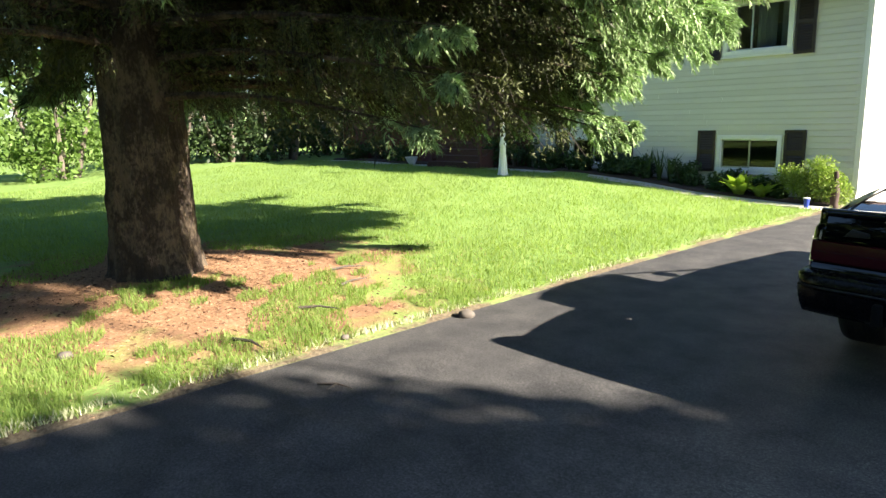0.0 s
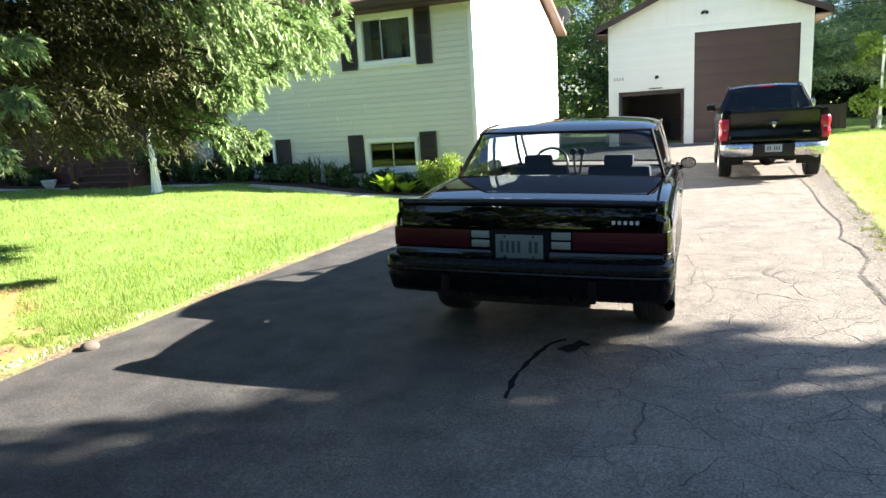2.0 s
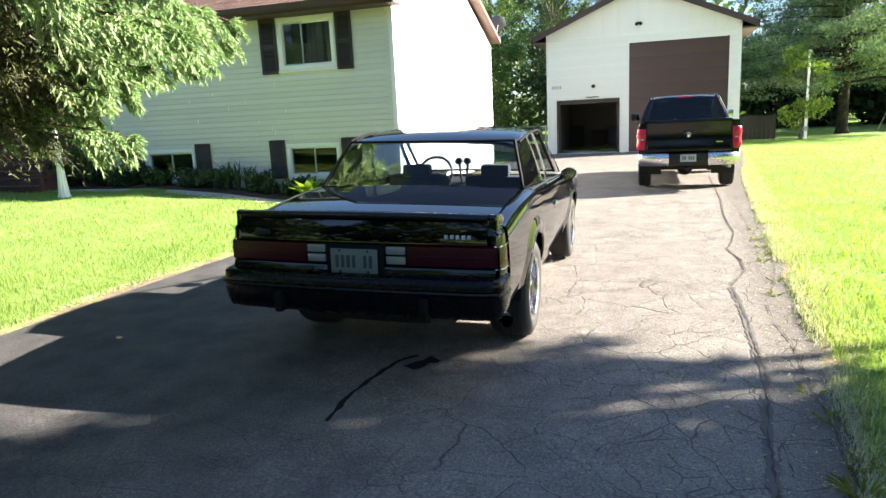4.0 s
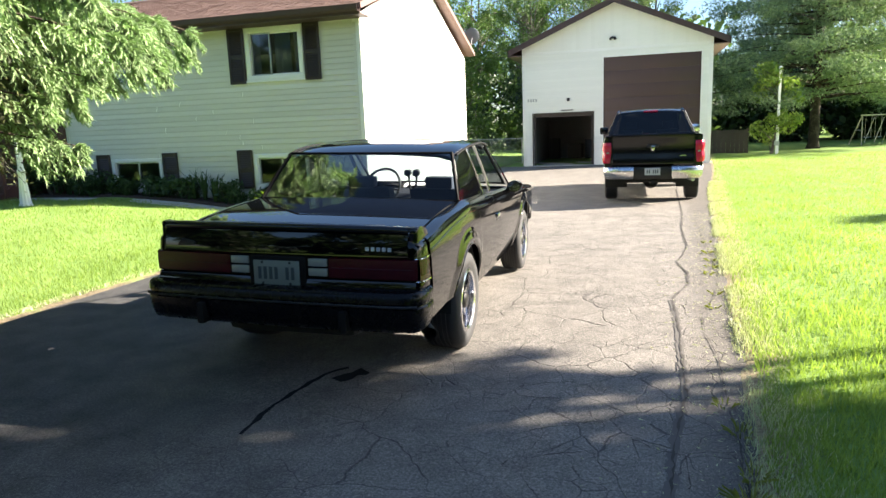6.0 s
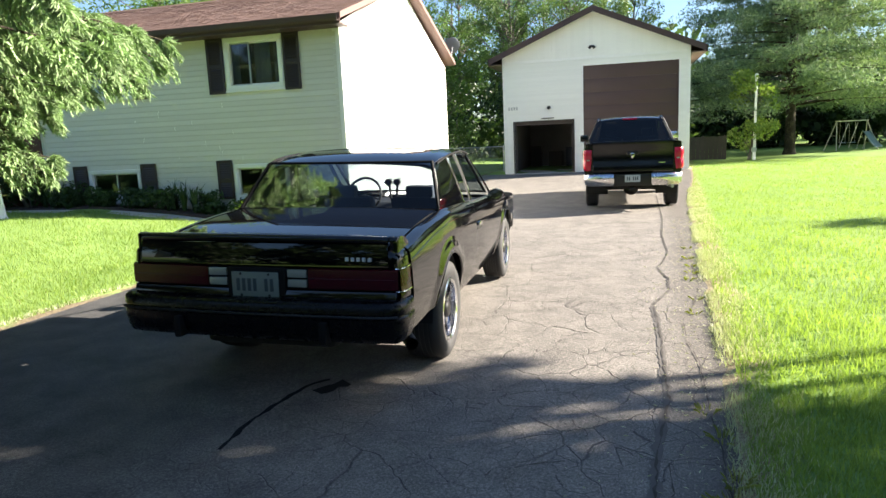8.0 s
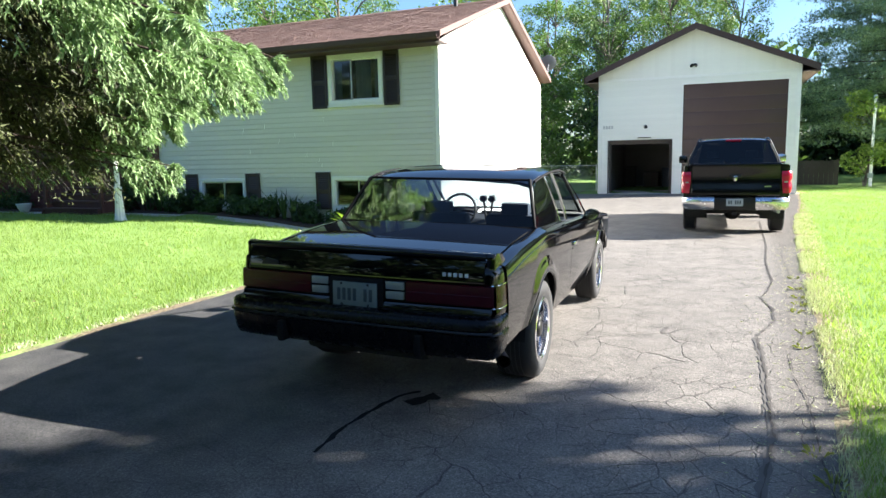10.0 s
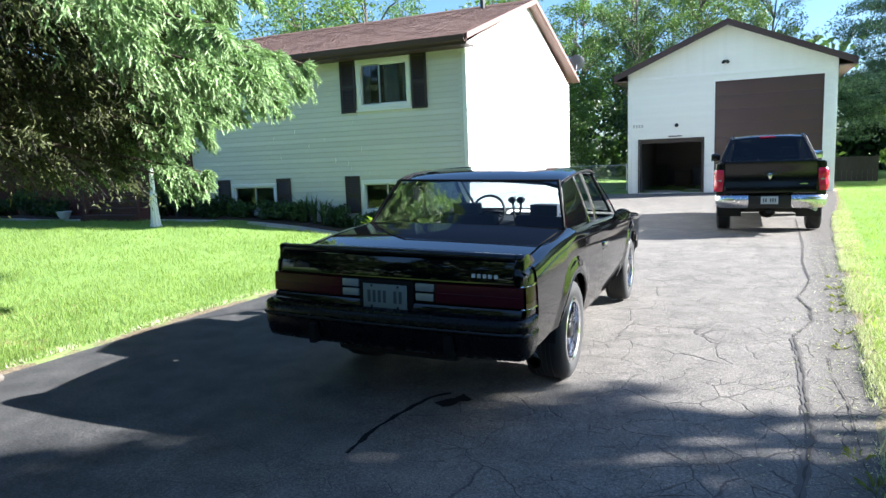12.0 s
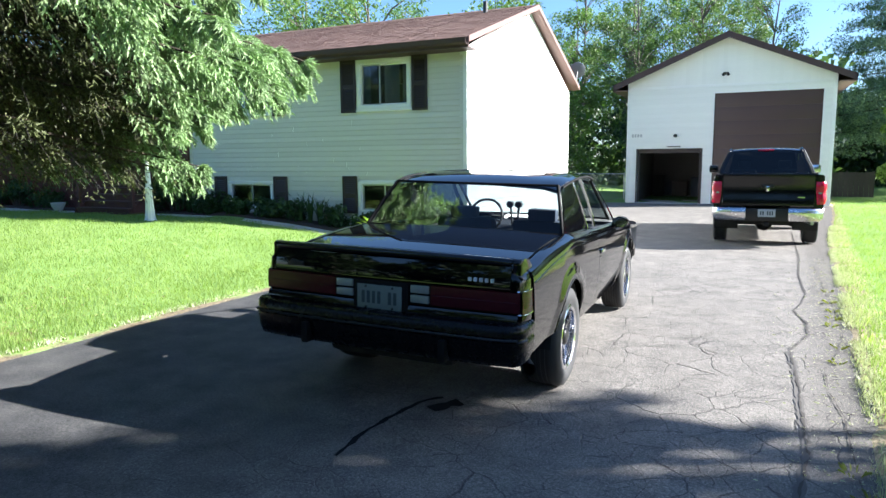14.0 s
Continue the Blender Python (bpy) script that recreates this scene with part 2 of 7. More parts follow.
class Shape:
    """Vertices and faces gathered into one mesh."""

    def __init__(self):
        self.v, self.f = [], []

    def add(self, verts, faces, m=None):
        n = len(self.v)
        self.v += [tuple(m @ Vector(p)) for p in verts] if m else [tuple(p) for p in verts]
        self.f += [tuple(i + n for i in f) for f in faces]
        return self

    def box(self, x0, y0, z0, x1, y1, z1, m=None):
        v = [(x, y, z) for x in (x0, x1) for y in (y0, y1) for z in (z0, z1)]
        f = [(0, 1, 3, 2), (4, 6, 7, 5), (0, 4, 5, 1), (2, 3, 7, 6), (0, 2, 6, 4), (1, 5, 7, 3)]
        return self.add(v, f, m)

    def prism(self, poly, axis, a, b, m=None):
        """A polygon pushed along an axis from a to b. poly is in the other two axes, in order."""
        def at(p, q):
            u, w = p
            return {"x": (q, u, w), "y": (u, q, w), "z": (u, w, q)}[axis]
        n = len(poly)
        v = [at(p, a) for p in poly] + [at(p, b) for p in poly]
        f = [tuple(range(n))[::-1], tuple(range(n, 2 * n))] + [(i, (i + 1) % n, n + (i + 1) % n, n + i) for i in range(n)]
        return self.add(v, f, m)

    def tube(self, pts, radii, n=8, caps=True):
        pts = [Vector(p) for p in pts]
        if isinstance(radii, (int, float)):
            radii = [radii] * len(pts)
        base, rings = len(self.v), []
        up = Vector((0.31, 0.17, 0.93))
        for i, (p, r) in enumerate(zip(pts, radii)):
            d = (pts[min(i + 1, len(pts) - 1)] - pts[max(i - 1, 0)]).normalized()
            side = d.cross(up)
            side = side.normalized() if side.length > 1e-4 else d.orthogonal().normalized()
            other = d.cross(side)
            for k in range(n):
                a = 2 * math.pi * k / n
                self.v.append(tuple(p + float(r) * (math.cos(a) * side + math.sin(a) * other)))
        for i in range(len(pts) - 1):
            for k in range(n):
                a, b = base + i * n + k, base + i * n + (k + 1) % n
                self.f.append((a, b, b + n, a + n))
        if caps:
            self.f.append(tuple(base + k for k in range(n))[::-1])
            self.f.append(tuple(base + (len(pts) - 1) * n + k for k in range(n)))
        return self

    def turned(self, prof, axis="z", n=24, m=None, closed=False):
        """A profile of (radius, place along the axis), turned round the axis."""
        v, f = [], []
        for r, h in prof:
            for k in range(n):
                a = 2 * math.pi * k / n
                c, s = r * math.cos(a), r * math.sin(a)
                v.append({"z": (c, s, h), "x": (h, c, s), "y": (s, h, c)}[axis])
        rows = len(prof)
        for i in range(rows if closed else rows - 1):
            for k in range(n):
                a, b = i * n + k, i * n + (k + 1) % n
                c, d = ((i + 1) % rows) * n + (k + 1) % n, ((i + 1) % rows) * n + k
                f.append((a, b, c, d))
        if not closed:
            if prof[0][0] > 1e-6:
                f.append(tuple(range(n))[::-1])
            if prof[-1][0] > 1e-6:
                f.append(tuple((rows - 1) * n + k for k in range(n)))
        return self.add(v, f, m)

    def sheet(self, rows, close=False):
        """A skin over rows of points of equal length."""
        n, base = len(rows[0]), len(self.v)
        for r in rows:
            self.v += [tuple(p) for p in r]
        for i in range(len(rows) - 1):
            for k in range(n if close else n - 1):
                a, b = base + i * n + k, base + i * n + (k + 1) % n
                self.f.append((a, b, b + n, a + n))
        return self

    def mesh(self, name, mat, bevel=0.0, smooth=True, weld=False, angle=35, segs=2):
        me = bpy.data.meshes.new(name)
        me.from_pydata(self.v, [], self.f)
        if bevel or weld:
            bm = bmesh.new()
            bm.from_mesh(me)
            if weld:
                bmesh.ops.remove_doubles(bm, verts=bm.verts, dist=1e-4)
            bmesh.ops.recalc_face_normals(bm, faces=bm.faces)
            if bevel:
                sharp = [e for e in bm.edges if len(e.link_faces) == 2 and e.calc_face_angle(0) > radians(28)]
                bmesh.ops.bevel(bm, geom=sharp, offset=bevel, segments=segs, affect="EDGES", profile=0.6, clamp_overlap=True)
            bm.to_mesh(me)
            bm.free()
        else:
            bm = bmesh.new()
            bm.from_mesh(me)
            bmesh.ops.recalc_face_normals(bm, faces=bm.faces)
            bm.to_mesh(me)
            bm.free()
        if mat:
            me.materials.append(mat)
        if smooth:
            me.shade_smooth()
            me.set_sharp_from_angle(angle=radians(angle))
        return me


def big_mesh(name, verts, faces, mat, smooth=False):
    """A mesh straight from arrays: faces of one size."""
    verts, faces = np.asarray(verts, np.float32), np.asarray(faces, np.int32)
    me = bpy.data.meshes.new(name)
    k = faces.shape[1]
    me.vertices.add(len(verts))
    me.vertices.foreach_set("co", verts.ravel())
    me.loops.add(faces.size)
    me.loops.foreach_set("vertex_index", faces.ravel())
    me.polygons.add(len(faces))
    me.polygons.foreach_set("loop_start", np.arange(0, faces.size, k, dtype=np.int32))
    me.materials.append(mat)
    me.update(calc_edges=True)
    if smooth:
        me.shade_smooth()
    return me


def thing(name, label, category, group="", at=(0, 0, 0), kind=""):
    ob = new(name)
    ob.empty_display_size = 0.2
    ob.matrix_basis = Matrix.Translation(at) if not isinstance(at, Matrix) else at
    return tagged(ob, label, category, group, kind)


def part(name, shape, mat, parent, label="", bevel=0.0, smooth=True, weld=False, angle=35, segs=2, m=None):
    me = shape.mesh(name, mat, bevel, smooth, weld, angle, segs) if isinstance(shape, Shape) else shape
    ob = new(name, me)
    ob.parent = parent
    if m:
        ob.matrix_basis = m
    if label:
        ob["label"] = label
    return ob


def solo(name, shape, mat, label, category, group="", kind="", bevel=0.0, smooth=True, weld=False, at=None, angle=35):
    me = shape.mesh(name, mat, bevel, smooth, weld, angle) if isinstance(shape, Shape) else shape
    ob = new(name, me)
    if at is not None:
        ob.matrix_basis = at if isinstance(at, Matrix) else Matrix.Translation(at)
    return tagged(ob, label, category, group, kind)


def stepped(a, b, v):
    t = min(1.0, max(0.0, (v - a) / (b - a)))
    return t * t * (3 - 2 * t)


def np_step(a, b, v):
    t = np.clip((v - a) / (b - a), 0, 1)
    return t * t * (3 - 2 * t)

# ---- ground and driveway ----
DRIVE_LEFT = -3.93
DRIVE_Y = (-18.0, 3.0, 4.4, 6.1, 8.0, 12.9, 17.4, 18.6, 24.0, 29.1)
DRIVE_X = (1.9, 2.02, 2.2, 2.34, 2.48, 2.9, 3.31, 3.45, 4.1, 4.6)
TREE_AT = (-6.78, 1.98)


def fall(y):
    return -0.13 * np_step(5.0, 18.0, y)


def lawn_fall(x, y):
    """The lawn before the house falls later than the driveway."""
    k = np_step(-4.0, -6.5, x)
    return fall(y) * (1 - k) - 0.13 * np_step(6.0, 28.0, y) * k


def ground_z(x, y):
    rise = 0.36 * np_step(-4.4, -10.6, x) * np_step(1.5, 10.0, y)
    mound = 0.17 * np.exp(-((x - TREE_AT[0]) ** 2 + (y - TREE_AT[1]) ** 2) / (2 * 1.0**2))
    wave = 0.018 * np.sin(1.3 * x + 0.4) * np.sin(1.1 * y + 0.7 * np.sin(0.6 * x)) + 0.01 * np.sin(3.1 * x + 2 * y)
    right = np.interp(y, DRIVE_Y, DRIVE_X)
    paved = np_step(DRIVE_LEFT - 0.02, DRIVE_LEFT + 0.12, x) * np_step(right + 0.02, right - 0.12, x) * np_step(29.6, 29.2, y)
    return lawn_fall(x, y) + rise + mound + wave * (1 - paved) * np_step(0, 1.2, np.minimum(abs(x - DRIVE_LEFT), abs(x - right))) + 0.022 - 0.09 * paved


def lawn_material(name="lawn_soil"):
    m, nt, b = nodes_of(name)
    pos = nt.nodes.new("ShaderNodeNewGeometry").outputs["Position"]
    big, mid, fine = noise_of(nt, 0.22, 3), noise_of(nt, 1.7, 4), noise_of(nt, 38, 4, 0.7)
    g = mixed(nt, 0.5, ramp_of(nt, mid, [(0.3, (0.130, 0.230, 0.056)), (0.7, (0.225, 0.335, 0.095))]),
              ramp_of(nt, fine, [(0.25, (0.080, 0.150, 0.040)), (0.75, (0.265, 0.375, 0.112))]))
    g = mixed(nt, maths(nt, "MULTIPLY", ramp_of(nt, big, [(0.52, (0, 0, 0)), (0.75, (1, 1, 1))]), 0.3), g, (0.21, 0.24, 0.06))
    # fallen needles round the spruce
    d = nt.nodes.new("ShaderNodeVectorMath")
    d.operation = "DISTANCE"
    nt.links.new(pos, d.inputs[0])
    d.inputs[1].default_value = (TREE_AT[0] + 0.3, TREE_AT[1] + 0.1, 0.1)
    warped = maths(nt, "ADD", d.outputs["Value"], maths(nt, "MULTIPLY", maths(nt, "SUBTRACT", mid, 0.5), 5.0))
    near = ramp_of(nt, maths(nt, "MULTIPLY", warped, 0.2), [(0.36, (1, 1, 1)), (0.56, (0, 0, 0))])
    litter = mixed(nt, 0.6, ramp_of(nt, fine, [(0.3, (0.11, 0.058, 0.034)), (0.7, (0.46, 0.29, 0.175))]),
                   ramp_of(nt, mid, [(0.3, (0.18, 0.098, 0.058)), (0.7, (0.42, 0.26, 0.155))]))
    c = mixed(nt, near, g, litter)
    # dry strip beside the asphalt
    sep = nt.nodes.new("ShaderNodeSeparateXYZ")
    nt.links.new(pos, sep.inputs[0])
    off = maths(nt, "ABSOLUTE", maths(nt, "ADD", sep.outputs[0], -DRIVE_LEFT - 0.02))
    off = maths(nt, "ADD", off, maths(nt, "MULTIPLY", maths(nt, "SUBTRACT", mid, 0.5), 0.5))
    edge = ramp_of(nt, off, [(0.03, (1, 1, 1)), (0.13, (0, 0, 0))])
    c = mixed(nt, edge, c, ramp_of(nt, fine, [(0.3, (0.060, 0.048, 0.034)), (0.7, (0.21, 0.175, 0.12))]))
    slant = maths(nt, "SUBTRACT", sep.outputs[0], maths(nt, "MULTIPLY", sep.outputs[1], 0.095))
    off2 = maths(nt, "ABSOLUTE", maths(nt, "ADD", slant, -1.735 - 0.05))
    off2 = maths(nt, "ADD", off2, maths(nt, "MULTIPLY", maths(nt, "SUBTRACT", mid, 0.5), 0.5))
    edge2 = ramp_of(nt, off2, [(0.08, (1, 1, 1)), (0.27, (0, 0, 0))])
    c = mixed(nt, edge2, c, ramp_of(nt, fine, [(0.3, (0.15, 0.12, 0.075)), (0.7, (0.42, 0.36, 0.23))]))
    nt.links.new(c, b.inputs["Base Color"])
    b.inputs["Roughness"].default_value = 0.95
    b.inputs["Specular IOR Level"].default_value = 0.1
    bumped(nt, b, fine, 0.6, 0.02)
    return m


def spaced(near0, near1, step, far, grow=1.22):
    a = list(np.arange(near0, near1 + 1e-6, step))
    s = step
    while a[-1] < far:
        s *= grow
        a.append(a[-1] + s)
    s = step
    while a[0] > -far:
        s *= grow
        a.insert(0, a[0] - s)
    return np.array(a)


gx, gy = spaced(-14, 8, 0.18, 1500), spaced(-4, 31, 0.26, 1500)
GX, GY = np.meshgrid(gx, gy)
GZ = ground_z(GX, GY)
nx, ny = len(gx), len(gy)
quad = (np.arange(ny - 1)[:, None] * nx + np.arange(nx - 1)[None, :]).ravel()
ground = new("ground", big_mesh("ground", np.stack([GX, GY, GZ], -1).reshape(-1, 3), np.stack([quad, quad + 1, quad + nx + 1, quad + nx], -1), lawn_material(), True))
tagged(ground, "bright green mown lawn with brown needle litter below the spruce", "lawn", kind="structure")


def asphalt_material():
    m, nt, b = nodes_of("weathered_asphalt")
    pos = nt.nodes.new("ShaderNodeNewGeometry").outputs["Position"]
    sep = nt.nodes.new("ShaderNodeSeparateXYZ")
    nt.links.new(pos, sep.inputs[0])
    big, mid, fine = noise_of(nt, 0.5, 4, 0.6), noise_of(nt, 3.0, 5, 0.6), noise_of(nt, 70, 6, 0.9)
    grit = ramp_of(nt, fine, [(0.34, (0.25, 0.25, 0.26)), (0.5, (0.90, 0.90, 0.90)), (0.65, (2.1, 2.05, 2.0))])
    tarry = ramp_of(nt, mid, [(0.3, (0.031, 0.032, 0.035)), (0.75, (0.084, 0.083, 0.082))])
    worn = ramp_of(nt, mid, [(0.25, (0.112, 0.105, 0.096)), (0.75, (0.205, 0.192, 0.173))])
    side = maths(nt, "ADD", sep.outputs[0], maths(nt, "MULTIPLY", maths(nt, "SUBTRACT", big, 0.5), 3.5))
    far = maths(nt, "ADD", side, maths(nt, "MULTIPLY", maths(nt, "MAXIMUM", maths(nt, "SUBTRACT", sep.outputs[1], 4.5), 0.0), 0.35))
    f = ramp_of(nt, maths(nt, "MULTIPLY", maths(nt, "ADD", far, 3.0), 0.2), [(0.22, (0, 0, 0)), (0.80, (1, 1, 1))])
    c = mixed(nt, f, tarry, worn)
    # the crumbling margin beyond the seam
    rim = maths(nt, "SUBTRACT", sep.outputs[0], maths(nt, "ADD", maths(nt, "MULTIPLY", sep.outputs[1], 0.07), 1.50))
    rim = maths(nt, "ADD", rim, maths(nt, "MULTIPLY", maths(nt, "SUBTRACT", mid, 0.5), 0.9))
    c = mixed(nt, maths(nt, "MULTIPLY", ramp_of(nt, rim, [(0.0, (0, 0, 0)), (0.22, (1, 1, 1))]), 0.7), c, (0.085, 0.077, 0.068))
    c = mixed(nt, 1.0, c, grit, "MULTIPLY")
    # cracks, in the worn part
    warp = nt.nodes.new("ShaderNodeTexNoise")
    warp.inputs["Scale"].default_value, warp.inputs["Detail"].default_value = 2.2, 4
    nt.links.new(pos, warp.inputs["Vector"])
    vm = nt.nodes.new("ShaderNodeVectorMath")
    vm.operation = "MULTIPLY_ADD"
    nt.links.new(warp.outputs["Color"], vm.inputs[0])
    vm.inputs[1].default_value = (0.28, 0.28, 0.0)
    nt.links.new(pos, vm.inputs[2])
    def crazing(scale, thin, wide, where, low, high):
        vor = nt.nodes.new("ShaderNodeTexVoronoi")
        vor.feature = "DISTANCE_TO_EDGE"
        vor.inputs["Scale"].default_value = scale
        nt.links.new(vm.outputs[0], vor.inputs["Vector"])
        line = ramp_of(nt, vor.outputs["Distance"], [(thin, (1, 1, 1)), (wide, (0, 0, 0))])
        return maths(nt, "MULTIPLY", line, ramp_of(nt, noise_of(nt, where, 3), [(low, (0, 0, 0)), (high, (1, 1, 1))]))
    crack = maths(nt, "MAXIMUM", crazing(2.3, 0.004, 0.013, 0.9, 0.42, 0.54), crazing(4.9, 0.004, 0.016, 1.3, 0.46, 0.56))
    crack = maths(nt, "MULTIPLY", crack, maths(nt, "ADD", maths(nt, "MULTIPLY", f, 0.85), 0.15))
    c = mixed(nt, maths(nt, "MULTIPLY", crack, 0.62), c, (0.020, 0.018, 0.017))
    nt.links.new(c, b.inputs["Base Color"])
    b.inputs["Roughness"].default_value = 0.78
    b.inputs["Specular IOR Level"].default_value = 0.35
    bumped(nt, b, maths(nt, "SUBTRACT", fine, maths(nt, "MULTIPLY", crack, 2.0)), 0.55, 0.008)
    return m


ASPHALT = asphalt_material()


def uneven(x, y):
    """Low waves of the asphalt, and the sunk wheel track."""
    wave = 0.010 * math.sin(1.7 * x + 0.6 * y) * math.sin(0.8 * y) * (1 - stepped(3.2, 4.0, y) + stepped(8.4, 9.6, y))
    return wave - 0.034 * math.exp(-(((x - 0.45) / 0.9) ** 2)) * stepped(2.6, 4.6, y) * (1 - stepped(8.2, 10.5, y))


rows = []
for y in np.arange(-18.0, 29.15, 0.15):
    right = float(np.interp(y, DRIVE_Y, DRIVE_X)) + 0.06 * noise.noise((0.9 * y, 3.0, 0.0)) + 0.05 * noise.noise((4.1 * y, 7.0, 0.0)) + 0.03 * noise.noise((13.0 * y, 1.0, 0.0))
    left = DRIVE_LEFT + 0.05 * noise.noise((0.8 * y, 13.0, 0.0)) + 0.04 * noise.noise((4.3 * y, 17.0, 0.0)) + 0.02 * noise.noise((14.0 * y, 11.0, 0.0))
    z = float(fall(np.float64(y)))
    row = [(left - 0.03, y, z - 0.08), (left, y, z)]
    for k in range(1, 30):
        x = left + (right - left) * k / 30
        row.append((x, y, z + uneven(x, y) * math.sin(math.pi * k / 30)))
    rows.append(row + [(right, y, z), (right + 0.03, y, z - 0.08)])
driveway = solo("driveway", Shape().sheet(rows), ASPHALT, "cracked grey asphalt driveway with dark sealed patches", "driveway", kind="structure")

TAR = surface("crack_filler", (0.086, 0.079, 0.072), 0.85, big=4, vary=0.3, bump=0.1)
SEAM = surface("dirt_in_crack", (0.040, 0.035, 0.030), 0.95, vary=0.2)
# tyre mark colour, which also paints a small shadow patch
MARK_SHADE = surface("tyre_mark_and_shadow", (0.017, 0.017, 0.018), 0.9, vary=0.25, bump=0.1)

MARK_SHADE.node_tree.nodes["Principled BSDF"].inputs["Specular IOR Level"].default_value = 0.05


def ribbon(pts, width, mat, label, name, lift=0.004, seed=1, jag=0.35, fine=0.06):
    rng = random.Random(seed)
    rows = []
    for i in range(len(pts) - 1):
        (x0, y0), (x1, y1) = pts[i], pts[i + 1]
        n = max(2, int(math.hypot(x1 - x0, y1 - y0) / fine))
        for k in range(n):
            t = k / n
            x, y = x0 + (x1 - x0) * t, y0 + (y1 - y0) * t
            d = Vector((y1 - y0, x0 - x1)).normalized()
            w = width * (1 + rng.uniform(-jag, jag)) / 2
            j = rng.uniform(-0.5, 0.5) * width * jag
            z = float(fall(np.float64(y))) + uneven(x, y) * math.sin(math.pi * min(1, max(0, (x + 3.93) / (float(np.interp(y, DRIVE_Y, DRIVE_X)) + 3.93)))) + lift
            rows.append([(x + d.x * (w + j), y + d.y * (w + j), z), (x - d.x * (w - j), y - d.y * (w - j), z)])
    return part(name, Shape().sheet(rows), mat, driveway, label, smooth=False)


# ---- house ----


def holed(s, x0, x1, z0, z1, holes, y0, y1):
    """A wall along x with openings (x0, x1, z0, z1) right through it, added to a shape as blocks."""
    xs = sorted({x0, x1, *(h[0] for h in holes), *(h[1] for h in holes)})
    for a, b in zip(xs, xs[1:]):
        cuts = sorted((h[2], h[3]) for h in holes if h[0] <= a + 1e-6 and h[1] >= b - 1e-6)
        z = z0
        for c, d in cuts:
            if c > z + 1e-6:
                s.box(a, y0, z, b, y1, c)
            z = d
        if z < z1 - 1e-6:
            s.box(a, y0, z, b, y1, z1)
    return s


def lap_board(x0, x1, h, out=0.019):
    """A siding board with a lap: its lower edge stands proud."""
    poly = [(0.0, 0.012), (-out, 0.0), (-out, 0.010), (-out * 0.2, h - 0.010), (0.0, h - 0.010)]
    return Shape().prism(poly, "x", x0, x1)


def lap_wall(parent, mat, x0, x1, z0, z1, course, holes, y, seams, m=None, name="siding_board"):
    made = {}
    n = int(round((z1 - z0) / course))
    rng = random.Random(int(x0 * 10) + n)
    for i in range(n):
        z = z0 + i * course
        top = min(course, z1 - z)
        spans = [(x0, x1)]
        for a, b, c, d in holes:
            if c < z + course - 0.01 and d > z + 0.01:
                spans = [s for p, q in spans for s in ((p, min(q, a)), (max(p, b), q)) if s[1] - s[0] > 0.02]
        cut = []
        for p, q in spans:
            if q - p > seams:
                k = p + (q - p) * rng.uniform(0.3, 0.7)
                cut += [(p, k - 0.0015), (k + 0.0015, q)]
            else:
                cut.append((p, q))
        for p, q in cut:
            key = (round(q - p, 3), round(top, 3), i % 2)
            if key not in made:
                made[key] = lap_board(0, q - p, top, 0.019 if i % 2 else 0.015).mesh(name, mat, smooth=False)
            ob = new(name, made[key])
            ob.parent = parent
            ob.matrix_basis = (m or Matrix()) @ Matrix.Translation((p, y, z))


HX, HY0, HY1, HL = -3.83, 13.40, 22.20, -20.2
house = thing("house", "cream sided two-storey house with brown shutters and brown shingle roof", "house")
EAVE, RIDGE_Y, RIDGE_Z, ROOF_EAVE = 3.88, 17.80, 5.64, 4.06
win_up = [(-6.46, -5.11, 2.75, 3.84), (-10.22, -8.83, 2.75, 3.84), (-15.6, -13.4, 2.5, 3.7)]
win_low = [(-6.48, -5.18, 0.44, 1.19), (-10.28, -8.88, 0.44, 1.17)]
holes = win_up + win_low
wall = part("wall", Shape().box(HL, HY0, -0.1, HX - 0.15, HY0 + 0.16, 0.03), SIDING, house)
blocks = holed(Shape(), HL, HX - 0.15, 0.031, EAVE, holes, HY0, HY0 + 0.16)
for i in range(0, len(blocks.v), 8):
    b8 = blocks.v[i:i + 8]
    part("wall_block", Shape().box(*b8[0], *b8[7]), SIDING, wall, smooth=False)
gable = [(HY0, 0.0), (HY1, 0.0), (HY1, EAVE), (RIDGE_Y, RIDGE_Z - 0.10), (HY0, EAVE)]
# gable in a whiter tone than the front, its sunlight put into the colour
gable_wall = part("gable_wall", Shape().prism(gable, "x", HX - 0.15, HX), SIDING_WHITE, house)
part("back_wall", Shape().box(HL, HY1 - 0.16, 0, HX - 0.15, HY1, EAVE), SIDING, house)
part("far_gable_wall", Shape().prism(gable, "x", HL - 0.15, HL), SIDING, house)
part("room_floor", Shape().box(HL, HY0 + 0.16, 1.45, HX - 0.15, HY1 - 0.16, 1.65), WOOD_GREY, house)
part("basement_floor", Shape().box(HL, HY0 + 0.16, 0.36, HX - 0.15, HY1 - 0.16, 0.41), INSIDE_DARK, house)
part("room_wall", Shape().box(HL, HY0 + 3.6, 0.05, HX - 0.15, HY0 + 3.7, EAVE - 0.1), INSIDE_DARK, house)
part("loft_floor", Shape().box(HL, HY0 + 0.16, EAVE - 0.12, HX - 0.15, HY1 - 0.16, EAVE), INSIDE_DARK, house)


def roof_slab(y0, z0, y1, z1, x0, x1, thick):
    return Shape().prism([(y0, z0), (y1, z1), (y1, z1 + thick), (y0, z0 + thick)], "x", x0, x1)


